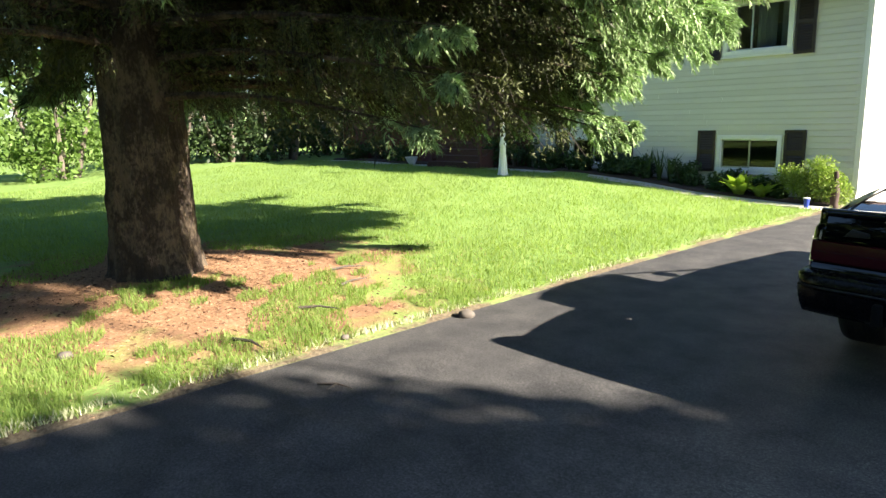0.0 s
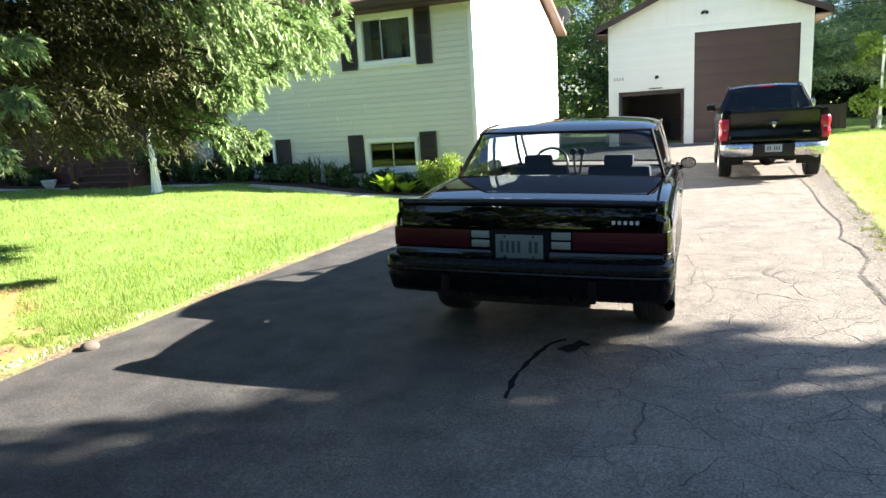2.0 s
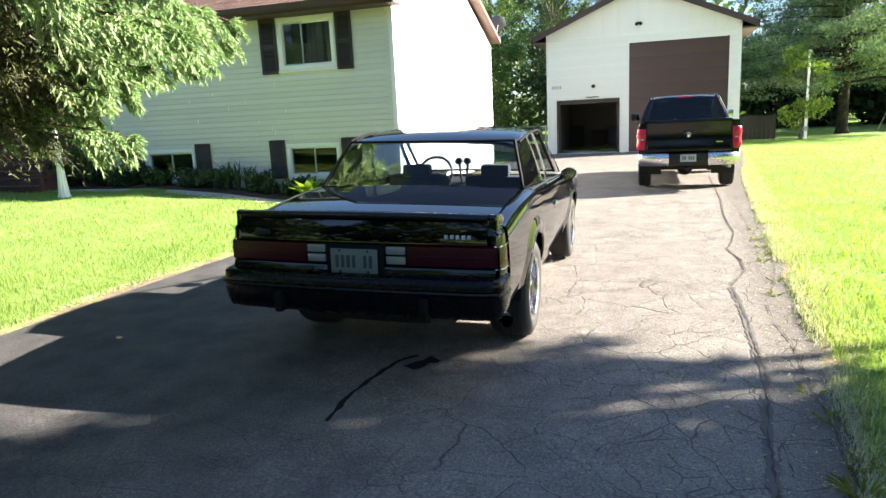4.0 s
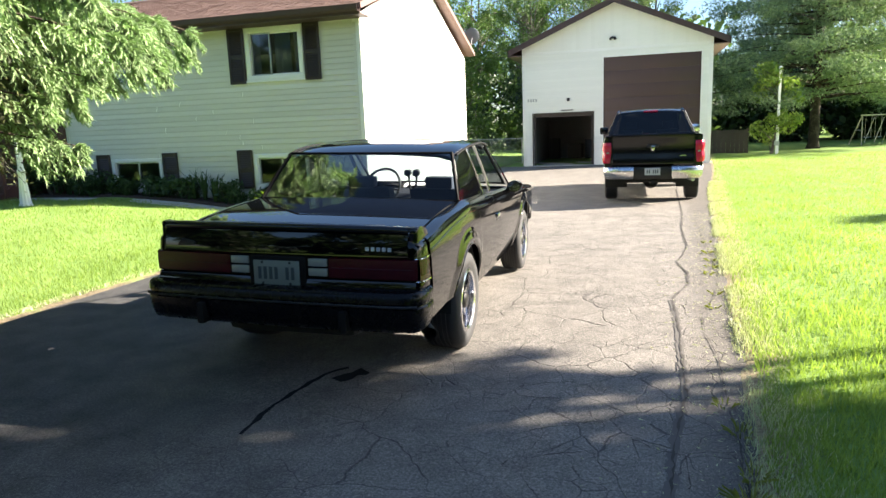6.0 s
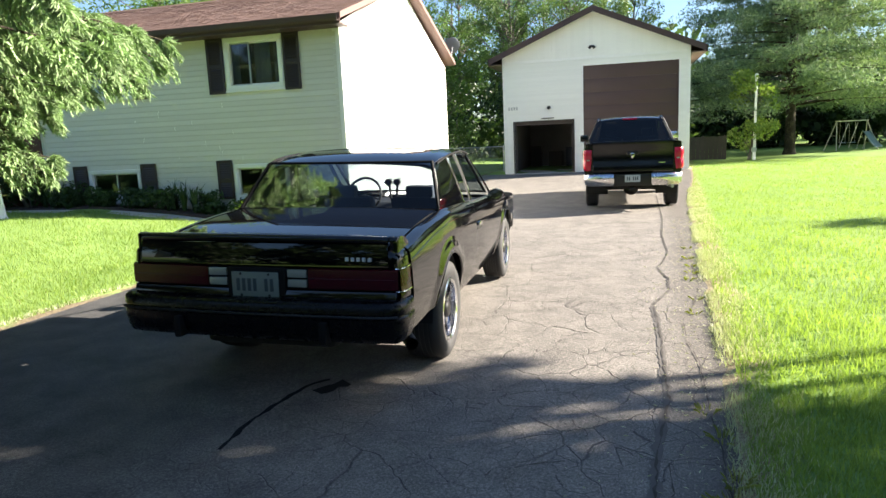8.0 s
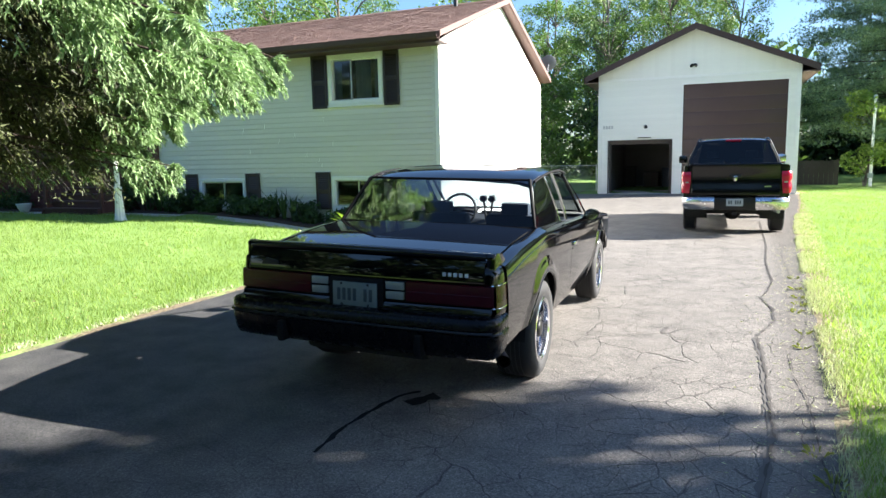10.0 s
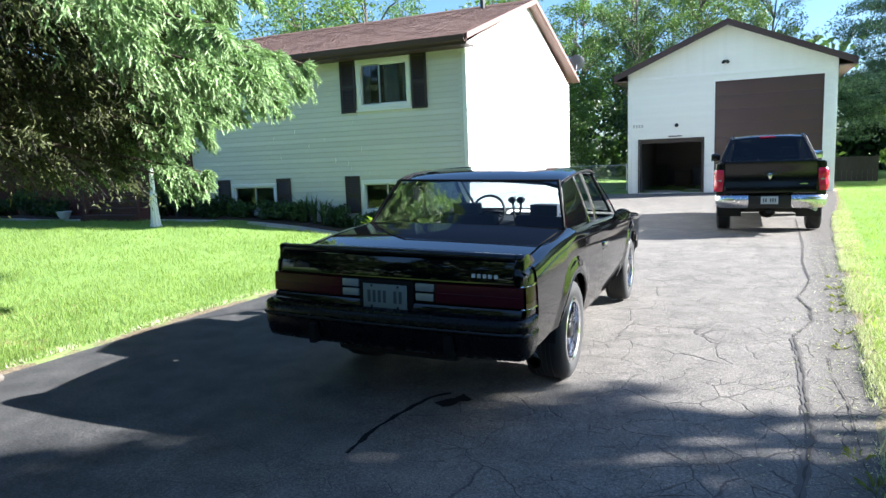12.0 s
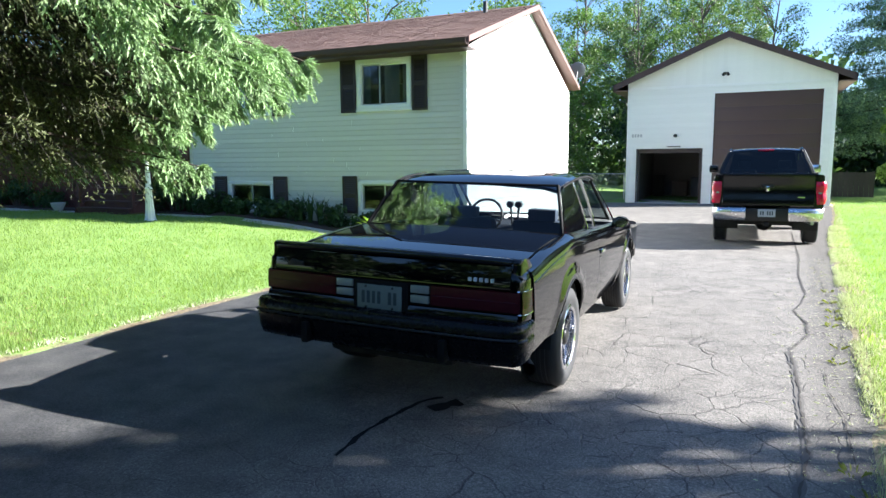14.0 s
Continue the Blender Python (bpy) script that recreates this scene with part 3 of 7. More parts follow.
RX0, RX1 = HL - 0.45, HX + 0.24
roof = part("roof", roof_slab(12.90, 3.95, RIDGE_Y, RIDGE_Z - 0.09, RX0, RX1, 0.09).add(*((lambda s: (s.v, s.f))(roof_slab(22.70, 3.95, RIDGE_Y, RIDGE_Z - 0.09, RX0, RX1, 0.09)))), SHINGLE_JOINED, house, "reddish brown shingle roof")
# shingle courses on the front slope
rng = random.Random(5)
courses = Shape()
slope_len = math.hypot(RIDGE_Y - 12.90, RIDGE_Z - 4.04)
run, rise_ = (RIDGE_Y - 12.90) / slope_len, (RIDGE_Z - 4.04) / slope_len
for i in range(36):
    s0 = -0.02 + i * 0.14
    x = RX0 - rng.uniform(0, 0.3)
    while x < RX1:
        w = rng.uniform(0.28, 0.34)
        a, b = max(x, RX0), min(x + w - 0.006, RX1)
        x += w
        if b - a < 0.03:
            continue
        t = rng.uniform(0.008, 0.013)
        e = min(s0 + 0.15, slope_len)
        y0, z0, y1, z1 = 12.90 + s0 * run, 4.04 + s0 * rise_, 12.90 + e * run, 4.04 + e * rise_
        courses.add([(a, y0, z0 + 0.002), (b, y0, z0 + 0.002), (b, y0 - 0.3 * t, z0 + t), (a, y0 - 0.3 * t, z0 + t), (a, y1, z1 + 0.004), (b, y1, z1 + 0.004)],
                    [(0, 1, 2, 3), (3, 2, 5, 4), (0, 3, 4), (1, 5, 2)])
me = bpy.data.meshes.new("shingles")
me.from_pydata(courses.v, [], courses.f)
me.materials.append(SHINGLE_JOINED)
ob = part("shingles", me, None, roof)
ob["kind"] = "stuff"
part("ridge_cap", Shape().prism([(RIDGE_Y - 0.16, RIDGE_Z - 0.035), (RIDGE_Y, RIDGE_Z + 0.025), (RIDGE_Y + 0.16, RIDGE_Z - 0.035), (RIDGE_Y, RIDGE_Z + 0.005)], "x", RX0, RX1), SHINGLE_JOINED, roof)
part("soffit", Shape().box(RX0, 12.93, EAVE - 0.03, RX1 - 0.02, HY0 - 0.002, EAVE), SOFFIT, house)
part("fascia", Shape().box(RX0, 12.885, EAVE - 0.04, RX1, 12.925, 4.035), TRIM_BROWN, house)
gut = [(12.883, 4.02), (12.883, 3.90), (12.83, 3.885), (12.78, 3.92), (12.765, 4.02), (12.775, 4.02), (12.79, 3.93), (12.83, 3.90), (12.871, 3.912), (12.871, 4.02)]
part("gutter", Shape().prism(gut, "x", RX0, RX1 - 0.01), TRIM_BROWN, house, "dark brown rain gutter")
for name, ya, za in (("rake_board", 12.89, 3.94), ("rake_board", 22.71, 3.94)):
    s = Shape().prism([(ya, za), (RIDGE_Y, RIDGE_Z - 0.10), (RIDGE_Y, RIDGE_Z + 0.02), (ya, za + 0.12)], "x", RX1, RX1 + 0.025)
    part(name, s, RAKE_BOARD, house)
    s = Shape().prism([(ya, za), (RIDGE_Y, RIDGE_Z - 0.12), (RIDGE_Y, RIDGE_Z - 0.10), (ya, za + 0.02)], "x", HX + 0.012, RX1 - 0.002)
    part("rake_soffit", s, RAKE_BOARD, house)
# corner post and window trim are proud of the boards
part("corner_post", Shape().box(HX - 0.075, HY0 - 0.024, 0.12, HX + 0.022, HY0 + 0.075, EAVE - 0.035), SIDING_WHITE, house, bevel=0.004)
part("corner_post", Shape().box(HX - 0.075, HY1 - 0.075, 0.12, HX + 0.024, HY1 + 0.022, EAVE - 0.035), SIDING_WHITE, house, bevel=0.004)
part("corner_post", Shape().box(-11.50, HY0 - 0.024, 0.25, -11.42, HY0 - 0.001, EAVE - 0.035), SIDING, house, bevel=0.004)


def sliding_window(x0, x1, z0, z1, y, curtain=None):
    w = thing("window", "white framed sliding window with dark panes", "window")
    w.parent = house
    for k in ("label", "category"):
        del w[k]
    f = 0.105 if curtain else 0.085
    fr = Shape()
    for b in ((x0, z0, x1, z0 + f), (x0, z1 - f, x1, z1), (x0, z0 + f, x0 + f, z1 - f), (x1 - f, z0 + f, x1, z1 - f)):
        fr.box(b[0] + 0.001, y - 0.035, b[1] + 0.001, b[2] - 0.001, y + 0.09, b[3] - 0.001)
    part("window_frame", fr, WHITE_PAINT, w, "white vinyl frame", bevel=0.006)
    part("window_sill", Shape().box(x0 - 0.03, y - 0.055, z0 - 0.035, x1 + 0.03, y - 0.003, z0 - 0.001), WHITE_PAINT, w, bevel=0.006)
    xm = x0 + (x1 - x0) * (0.40 if curtain else 0.5)
    for a, b, d in ((x0 + f, xm + 0.02, 0.05), (xm - 0.02, x1 - f, 0.075)):
        s = Shape()
        for q in ((a, z0 + f, b, z0 + f + 0.03), (a, z1 - f - 0.03, b, z1 - f), (a, z0 + f + 0.03, a + 0.03, z1 - f - 0.03), (b - 0.03, z0 + f + 0.03, b, z1 - f - 0.03)):
            s.box(q[0], y + d - 0.012, q[1], q[2], y + d + 0.012, q[3])
        part("sash", s, WHITE_PAINT if d > 0.06 else GALV, w)
        part("pane", Shape().box(a + 0.03, y + d - 0.003, z0 + f + 0.03, b - 0.03, y + d + 0.003, z1 - f - 0.03), WINDOW_GLASS, w).visible_shadow = False
    if curtain:
        for a, b in curtain:
            pts = [(a + (b - a) * i / 40, y + 0.17 + 0.025 * math.sin(i * 1.7)) for i in range(41)]
            part("curtain", Shape().sheet([[(p, q, z0) for p, q in pts], [(p, q, z1) for p, q in pts]]), CURTAIN, w, "grey blue curtain")
    return w


sliding_window(*win_up[0], HY0, [(-6.42, -6.22), (-5.86, -5.48), (-5.40, -5.15)])
sliding_window(*win_up[1], HY0, [(-10.2, -9.8), (-9.2, -8.9)])
sliding_window(*win_up[2], HY0)
for wlow in win_low:
    sliding_window(*wlow, HY0)


def shutter(x0, x1, z0, z1, y):
    s = thing("shutter", "dark brown panelled window shutter", "shutter")
    s.parent = house
    for k in ("label", "category"):
        del s[k]
    f = 0.05
    fr = Shape()
    zm = (z0 + z1) / 2
    for b in ((x0, z0, x1, z0 + f), (x0, z1 - f, x1, z1), (x0, z0 + f, x0 + f, z1 - f), (x1 - f, z0 + f, x1, z1 - f), (x0 + f, zm - 0.03, x1 - f, zm + 0.03)):
        fr.box(b[0], y - 0.052, b[1], b[2], y - 0.02, b[3])
    part("shutter_frame", fr, BROWN_PAINT, s)
    part("shutter_back", Shape().box(x0 + 0.01, y - 0.030, z0 + 0.01, x1 - 0.01, y - 0.019, z1 - 0.01), BROWN_PAINT, s)
    n = int((z1 - z0 - 2 * f) / 0.05)
    for i in range(n):
        z = z0 + f + 0.01 + i * 0.05
        if abs(z + 0.02 - zm) < 0.05:
            continue
        part("slat", Shape().prism([(y - 0.048, z), (y - 0.031, z + 0.034), (y - 0.031, z + 0.042), (y - 0.048, z + 0.008)], "x", x0 + f, x1 - f), BROWN_PAINT, s, smooth=False)


for x0, x1, z0, z1 in ((-6.88, -6.49, 2.70, 3.848), (-5.08, -4.72, 2.70, 3.848), (-8.80, -8.46, 2.70, 3.848), (-10.62, -10.25, 2.70, 3.848),
                       (-6.89, -6.51, 0.44, 1.29), (-5.13, -4.74, 0.44, 1.29), (-8.85, -8.45, 0.44, 1.28), (-10.69, -10.31, 0.44, 1.28)):
    shutter(x0, x1, z0, z1, HY0)
# entry side: brown boards over brick
brown_wall = part("entry_wall", Shape().box(HL, HY0 - 0.06, 1.35, -11.51, HY0 - 0.003, EAVE - 0.035), WOOD_BROWN, house, "red brown board wall")
for i in range(12):
    part("wall_board", lap_board(0, -11.51 - HL, 0.2, 0.02).mesh("wall_board", WOOD_BROWN, smooth=False), None, brown_wall, m=Matrix.Translation((HL, HY0 - 0.061, 1.37 + i * 0.205)))
brick_base = part("brick_base", Shape().box(HL, HY0 - 0.09, 0.1, -11.51, HY0 - 0.004, 1.35), BRICK, house, "dark red brick plinth")
bs = Shape()
for j in range(15):
    for i in range(36):
        x = HL + 0.02 + i * 0.24 + (0.12 if j % 2 else 0)
        if x + 0.225 < -11.52:
            bs.box(x, HY0 - 0.105, 0.12 + j * 0.08, x + 0.225, HY0 - 0.089, 0.12 + j * 0.08 + 0.068)
ob = part("bricks", bs, BRICK, brick_base, smooth=False)
ob["kind"] = "stuff"
# vent pipe and dish
part("vent_pipe", Shape().turned([(0.06, 5.2), (0.06, 5.78), (0.045, 5.78), (0.045, 5.7)], n=14, m=Matrix.Translation((-4.9, 17.35, 0))), BLACK_PLASTIC, house, "black roof vent pipe")
DISH_GREY = surface("grey_dish_paint", (0.16, 0.17, 0.19), 0.5, vary=0.1)
dish = thing("satellite_dish", "grey satellite dish on the back roof edge", "satellite dish")
dm = pose(-3.72, 23.0, 4.62, 68, 0, -160) @ Matrix.Scale(0.8, 4)
part("reflector", Shape().turned([(0.0, 0.0), (0.12, 0.006), (0.24, 0.03), (0.33, 0.06), (0.335, 0.07), (0.24, 0.042), (0.12, 0.018), (0.0, 0.012)], n=24, m=dm), DISH_GREY, dish)
part("mast", Shape().tube([(-3.75, 22.66, 3.98), (-3.74, 22.85, 4.25), (-3.72, 23.02, 4.60)], 0.02), DISH_GREY, dish)
part("arm", Shape().tube([dm @ Vector((0, -0.3, 0.04)), dm @ Vector((0, -0.15, 0.38))], 0.012), DISH_GREY, dish)

# ---- garage ----
GY0, GX0, GX1, GB, GE, GPX, GPZ = 29.10, -2.97, 4.52, -0.13, 4.50, 0.77, 6.42
DARK_SOFFIT = surface("brown_soffit", (0.16, 0.10, 0.085), 0.6, vary=0.1)
garage = thing("garage", "white sided detached garage with tall brown overhead door", "garage")
big_door, small_door = (0.35, 4.12, GB - 0.1, 4.24), (-2.55, -0.05, GB - 0.1, 2.07)
front = holed(Shape(), GX0, GX1, GB - 0.1, GE, [big_door, small_door], GY0, GY0 + 0.15)
front.prism([(GX0, GE), (GX1, GE), (GX1, GPZ - 0.06 - 0.425 * (GX1 - GPX)), (GPX, GPZ - 0.06), (GX0, GPZ - 0.06 - 0.425 * (GPX - GX0))], "y", GY0, GY0 + 0.15)
gwall = part("front_wall", front, SIDING_WHITE, garage)
for a, b in ((GX0, GX0 + 0.15), (GX1 - 0.15, GX1)):
    part("side_wall", Shape().box(a, GY0 + 0.151, GB - 0.1, b, GY0 + 11, GE + 0.30), SIDING_WHITE, garage)
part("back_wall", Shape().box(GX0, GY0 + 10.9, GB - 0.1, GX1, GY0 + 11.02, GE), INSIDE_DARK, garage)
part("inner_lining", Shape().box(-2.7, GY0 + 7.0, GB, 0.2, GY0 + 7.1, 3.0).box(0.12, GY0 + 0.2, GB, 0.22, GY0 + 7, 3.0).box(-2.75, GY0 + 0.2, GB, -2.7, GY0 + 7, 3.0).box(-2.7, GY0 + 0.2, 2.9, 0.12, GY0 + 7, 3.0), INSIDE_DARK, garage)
part("floor_slab", Shape().box(GX0 + 0.16, GY0 - 0.12, GB - 0.12, GX1 - 0.16, GY0 + 10.8, GB + 0.015), CONCRETE, garage)
slope_g = 0.425
for sx, xe in ((-1, -3.52), (1, 5.10)):
    ze = GPZ - abs(GPX - xe) * slope_g
    s = Shape().prism([(xe, ze - 0.02), (GPX, GPZ - 0.02), (GPX, GPZ + 0.09), (xe, ze + 0.09)], "y", GY0 - 0.42, GY0 + 11.4)
    part("roof", s, SHINGLE_JOINED, garage, "brown shingle roof slope")
    s = Shape().prism([(xe, ze - 0.14), (GPX, GPZ - 0.14), (GPX, GPZ + 0.10), (xe, ze + 0.10)], "y", GY0 - 0.46, GY0 - 0.421)
    part("rake_board", s, TRIM_BROWN, garage)
    s = Shape().prism([(xe, ze - 0.05), (GPX, GPZ - 0.05), (GPX, GPZ - 0.021), (xe, ze - 0.021)], "y", GY0 - 0.42, GY0 - 0.03)
    part("rake_soffit", s, DARK_SOFFIT, garage)
    xa, xb = sorted((xe - 0.03 * sx, xe))
    part("fascia", Shape().box(xa, GY0 - 0.46, ze - 0.16, xb, GY0 + 11.4, ze + 0.09), TRIM_BROWN, garage)
    xa, xb = sorted((xe - 0.03 * sx, (GX1 + 0.03) if sx > 0 else (GX0 - 0.03)))
    part("soffit", Shape().box(xa, GY0 - 0.42, ze - 0.15, xb, GY0 + 11.3, ze - 0.12), DARK_SOFFIT, garage)
for x in (GX0, GX1 - 0.1):
    part("corner_post", Shape().box(x - 0.022, GY0 - 0.026, GB + 0.02, x + 0.122, GY0 - 0.001, GE + 0.30), SIDING_WHITE, garage, bevel=0.004)
part("band_board", Shape().box(GX0 + 0.102, GY0 - 0.03, 4.50, GX1 - 0.102, GY0 - 0.001, 4.60), WHITE_PAINT, garage, bevel=0.004)


def door_trim(x0, x1, z1, mat, w=0.09):
    s = Shape()
    for b in ((x0 - w, GB, x0 + 0.01, z1 + w), (x1 - 0.01, GB, x1 + w, z1 + w), (x0 + 0.01, z1 - 0.01, x1 - 0.01, z1 + w)):
        s.box(b[0], GY0 - 0.032, b[1], b[2], GY0 - 0.001, b[3])
    return part("door_trim", s, mat, garage)


door_trim(0.35, 4.12, 4.24, WHITE_PAINT, 0.05)
door_trim(-2.55, -0.05, 2.07, BROWN_PAINT, 0.035)
tall = part("overhead_door", Shape().box(0.352, GY0 + 0.09, GB, 4.118, GY0 + 0.12, 4.238), DOOR_BROWN, garage, "tall brown sectional door")
for i in range(8):
    z = GB + 0.02 + i * 0.543
    s = Shape().box(0.36, GY0 + 0.05, z, 4.11, GY0 + 0.088, z + 0.5405)
    sec = part("door_section", s, DOOR_BROWN, tall, bevel=0.002)
part("raised_door", Shape().box(-2.5, GY0 + 0.10, 1.93, -0.1, GY0 + 0.16, 2.06), BROWN_PAINT, garage, "brown door rolled up overhead")
part("door_track", Shape().box(-2.52, GY0 + 0.16, GB + 0.02, -2.47, GY0 + 0.20, 2.06), BROWN_PAINT, garage)
part("door_track", Shape().box(-0.13, GY0 + 0.16, GB + 0.02, -0.08, GY0 + 0.20, 2.06), BROWN_PAINT, garage)

SEAM_LINE = [(1.60, 1.2), (1.63, 2.3), (1.70, 3.17), (1.74, 3.62), (1.84, 4.24), (1.86, 4.9), (1.88, 5.63), (1.88, 6.46), (1.97, 6.75), (2.07, 7.1), (2.09, 7.6), (2.02, 8.19), (2.13, 8.7), (2.22, 9.35), (2.25, 10.9), (2.41, 13.0), (2.6, 18.0)]
ribbon(SEAM_LINE[:8], 0.048, TAR, "dark tar seam", "tar_seam", seed=3, jag=0.4, fine=0.05)
ribbon(SEAM_LINE[7:], 0.030, TAR, "dark tar seam", "tar_seam", seed=13, jag=0.5, fine=0.05)
ribbon([(x + 0.004, y) for x, y in SEAM_LINE], 0.009, SEAM, "open crack along the seam", "seam_crack", lift=0.008, seed=9, jag=1.6, fine=0.05)
ribbon([(2.00, 2.6), (2.02, 3.37), (2.04, 3.62), (2.05, 4.06), (2.09, 4.94), (2.06, 5.42), (2.08, 5.93), (2.22, 6.45), (2.34, 7.1), (2.41, 7.8), (2.45, 9.37), (2.55, 12.15)], 0.005, SEAM, "ragged crack in the crumbling margin", "margin_crack", lift=0.007, seed=15, jag=1.6, fine=0.06)
ribbon([(-0.46, 3.25), (-0.49, 3.5), (-0.49, 3.72), (-0.46, 3.96), (-0.42, 4.17), (-0.36, 4.3), (-0.27, 4.36)], 0.030, MARK_SHADE, "curved dark tyre mark", "tyre_mark", seed=4, jag=0.5)
# a small shadow behind the car, drawn as a dark ribbon
ribbon([(-0.31, 4.10), (-0.26, 4.19), (-0.20, 4.27), (-0.15, 4.33)], 0.10, MARK_SHADE, "dark patch of shadow painted on the asphalt", "painted_shadow", lift=0.006, seed=5, jag=0.3)
rng = random.Random(61)
for k in range(26):
    # short wandering cracks across the worn asphalt
    x, y = rng.uniform(-0.2, 1.75), rng.uniform(2.2, 13.5)
    if -1.5 < x < 0.75 and 3.4 < y < 8.9:
        x = rng.uniform(0.8, 1.75)
    way, pts = rng.uniform(0, math.pi), [(x, y)]
    for _ in range(rng.randint(6, 16)):
        way += rng.uniform(-0.9, 0.9)
        x, y = x + 0.055 * math.cos(way), y + 0.065 * math.sin(way)
        pts.append((x, y))
    pts = [q for q in pts if q[0] < 0.88 * float(np.interp(q[1], DRIVE_Y, DRIVE_X))]
    if len(pts) > 2:
        ribbon(pts, rng.uniform(0.003, 0.0055), SEAM, "", "crack", lift=0.006, seed=100 + k, jag=0.9, fine=0.05)

# ---- vehicles ----
BLACK_PAINT = surface("glossy_black_paint", (0.0016, 0.0016, 0.0022), 0.04, big=2, fine=300, vary=0.2, bump=0.0)
BLACK_PAINT.node_tree.nodes["Principled BSDF"].inputs["Specular IOR Level"].default_value = 0.5
MATT_BLACK = surface("matt_black_rubber", (0.003, 0.003, 0.0035), 0.75, vary=0.2, bump=0.0)
MATT_BLACK.node_tree.nodes["Principled BSDF"].inputs["Specular IOR Level"].default_value = 0.2
BUMPER_BLACK = surface("bumper_black", (0.002, 0.002, 0.003), 0.27, vary=0.2, bump=0.0)
BUMPER_BLACK.node_tree.nodes["Principled BSDF"].inputs["Specular IOR Level"].default_value = 0.22
BLACK_TRIM = surface("satin_black_trim", (0.005, 0.005, 0.0055), 0.45, vary=0.2, bump=0.03)
CLOTH_BLUE = surface("blue_grey_cloth", (0.050, 0.062, 0.090), 0.9, vary=0.15, bump=0.2)
HEADLINER = surface("headliner_cloth", (0.045, 0.047, 0.055), 0.95, vary=0.1)
HEADLINER.node_tree.nodes["Principled BSDF"].inputs["Specular IOR Level"].default_value = 0.1
DASH = surface("dark_dashboard", (0.03, 0.032, 0.038), 0.6, vary=0.15, bump=0.1)
TAIL_RED = surface("dark_red_lens", (0.040, 0.0015, 0.006), 0.20, big=4, fine=60, vary=0.25, bump=0.05)
TAIL_BRIGHT = surface("bright_red_lens", (0.42, 0.002, 0.030), 0.2, big=4, fine=60, vary=0.2, bump=0.05, coat=0.3)
TAIL_RED.node_tree.nodes["Principled BSDF"].inputs["Specular IOR Level"].default_value = 0.33
LENS_WHITE = surface("clear_lens", (0.21, 0.225, 0.215), 0.18, big=4, fine=80, vary=0.1, bump=0.05, coat=1.0)
BADGE_METAL = surface("bright_badge", (0.62, 0.64, 0.68), 0.3, 0.3, vary=0.05, bump=0.0)
AMBER = surface("amber_lens", (0.07, 0.022, 0.006), 0.3, vary=0.1, bump=0.0)
PLATE_WHITE = surface("number_plate_paint", (0.135, 0.165, 0.16), 0.45, big=6, fine=40, vary=0.08)
PLATE_PALE = surface("pale_plate_paint", (0.42, 0.45, 0.48), 0.45, big=6, fine=40, vary=0.08)
PLATE_INK = surface("plate_ink", (0.030, 0.045, 0.055), 0.5, vary=0.1)
UNDER = surface("underbody", (0.008, 0.0075, 0.007), 0.8, vary=0.3)


def lerp(tab, v):
    return float(np.interp(v, [a for a, b in tab], [b for a, b in tab]))


def wheel(parent, x, y, r, w, side, spokes, mat_rim, hub_r=0.20, name="wheel"):
    """side: +1 where the outer face looks to +x."""
    wh = thing(name, "w", "w", at=Matrix.Translation((x, y, r)))
    for k in ("label", "category"):
        del wh[k]
    wh.parent = parent
    h = w / 2
    prof = [(hub_r, -h * 0.85), (hub_r + 0.03, -h * 0.98), (r - 0.05, -h), (r - 0.012, -h * 0.86), (r, -h * 0.6)]
    for k in range(-2, 3):
        prof += [(r, k * h * 0.22 - h * 0.07), (r - 0.006, k * h * 0.22 - h * 0.06), (r - 0.006, k * h * 0.22 + h * 0.06), (r, k * h * 0.22 + h * 0.07)]
    prof += [(r, h * 0.6), (r - 0.012, h * 0.86), (r - 0.05, h), (hub_r + 0.03, h * 0.98), (hub_r, h * 0.85)]
    part("tyre", Shape().turned(prof, "x", 40, closed=True), RUBBER, wh, "black rubber tyre", angle=50)
    o = side * h
    rim = Shape().turned([(hub_r - 0.002, -h * 0.8), (hub_r + 0.016, -h * 0.9), (hub_r + 0.016, h * 0.9), (hub_r - 0.004, h * 0.97), (hub_r - 0.02, h * 0.9), (hub_r - 0.028, h * 0.3), (hub_r - 0.03, -h * 0.8)] if side > 0 else
                         [(hub_r - 0.002, h * 0.8), (hub_r + 0.016, h * 0.9), (hub_r + 0.016, -h * 0.9), (hub_r - 0.004, -h * 0.97), (hub_r - 0.02, -h * 0.9), (hub_r - 0.028, -h * 0.3), (hub_r - 0.03, h * 0.8)], "x", 36, closed=True)
    part("rim", rim, mat_rim, wh, "bright polished rim", angle=40)
    part("rim_back", Shape().turned([(0.0, -side * 0.01), (hub_r - 0.03, -side * 0.02)], "x", 24), BLACK_TRIM, wh)
    for k in range(spokes):
        a = 2 * math.pi * k / spokes
        m = Matrix.Rotation(a, 4, "X")
        s = Shape().prism([(-0.040, 0.03), (0.040, 0.03), (0.034, hub_r - 0.03), (-0.034, hub_r - 0.03)], "x", o * 0.38, o * 0.68, m)
        part("spoke", s, mat_rim, wh, bevel=0.006)
    part("hub_cap", Shape().turned([(0.062, o * 0.3), (0.062, o * 0.78), (0.05, o * 0.86), (0.0, o * 0.9)], "x", 20), BLACK_TRIM if spokes == 5 else mat_rim, wh)
    return wh


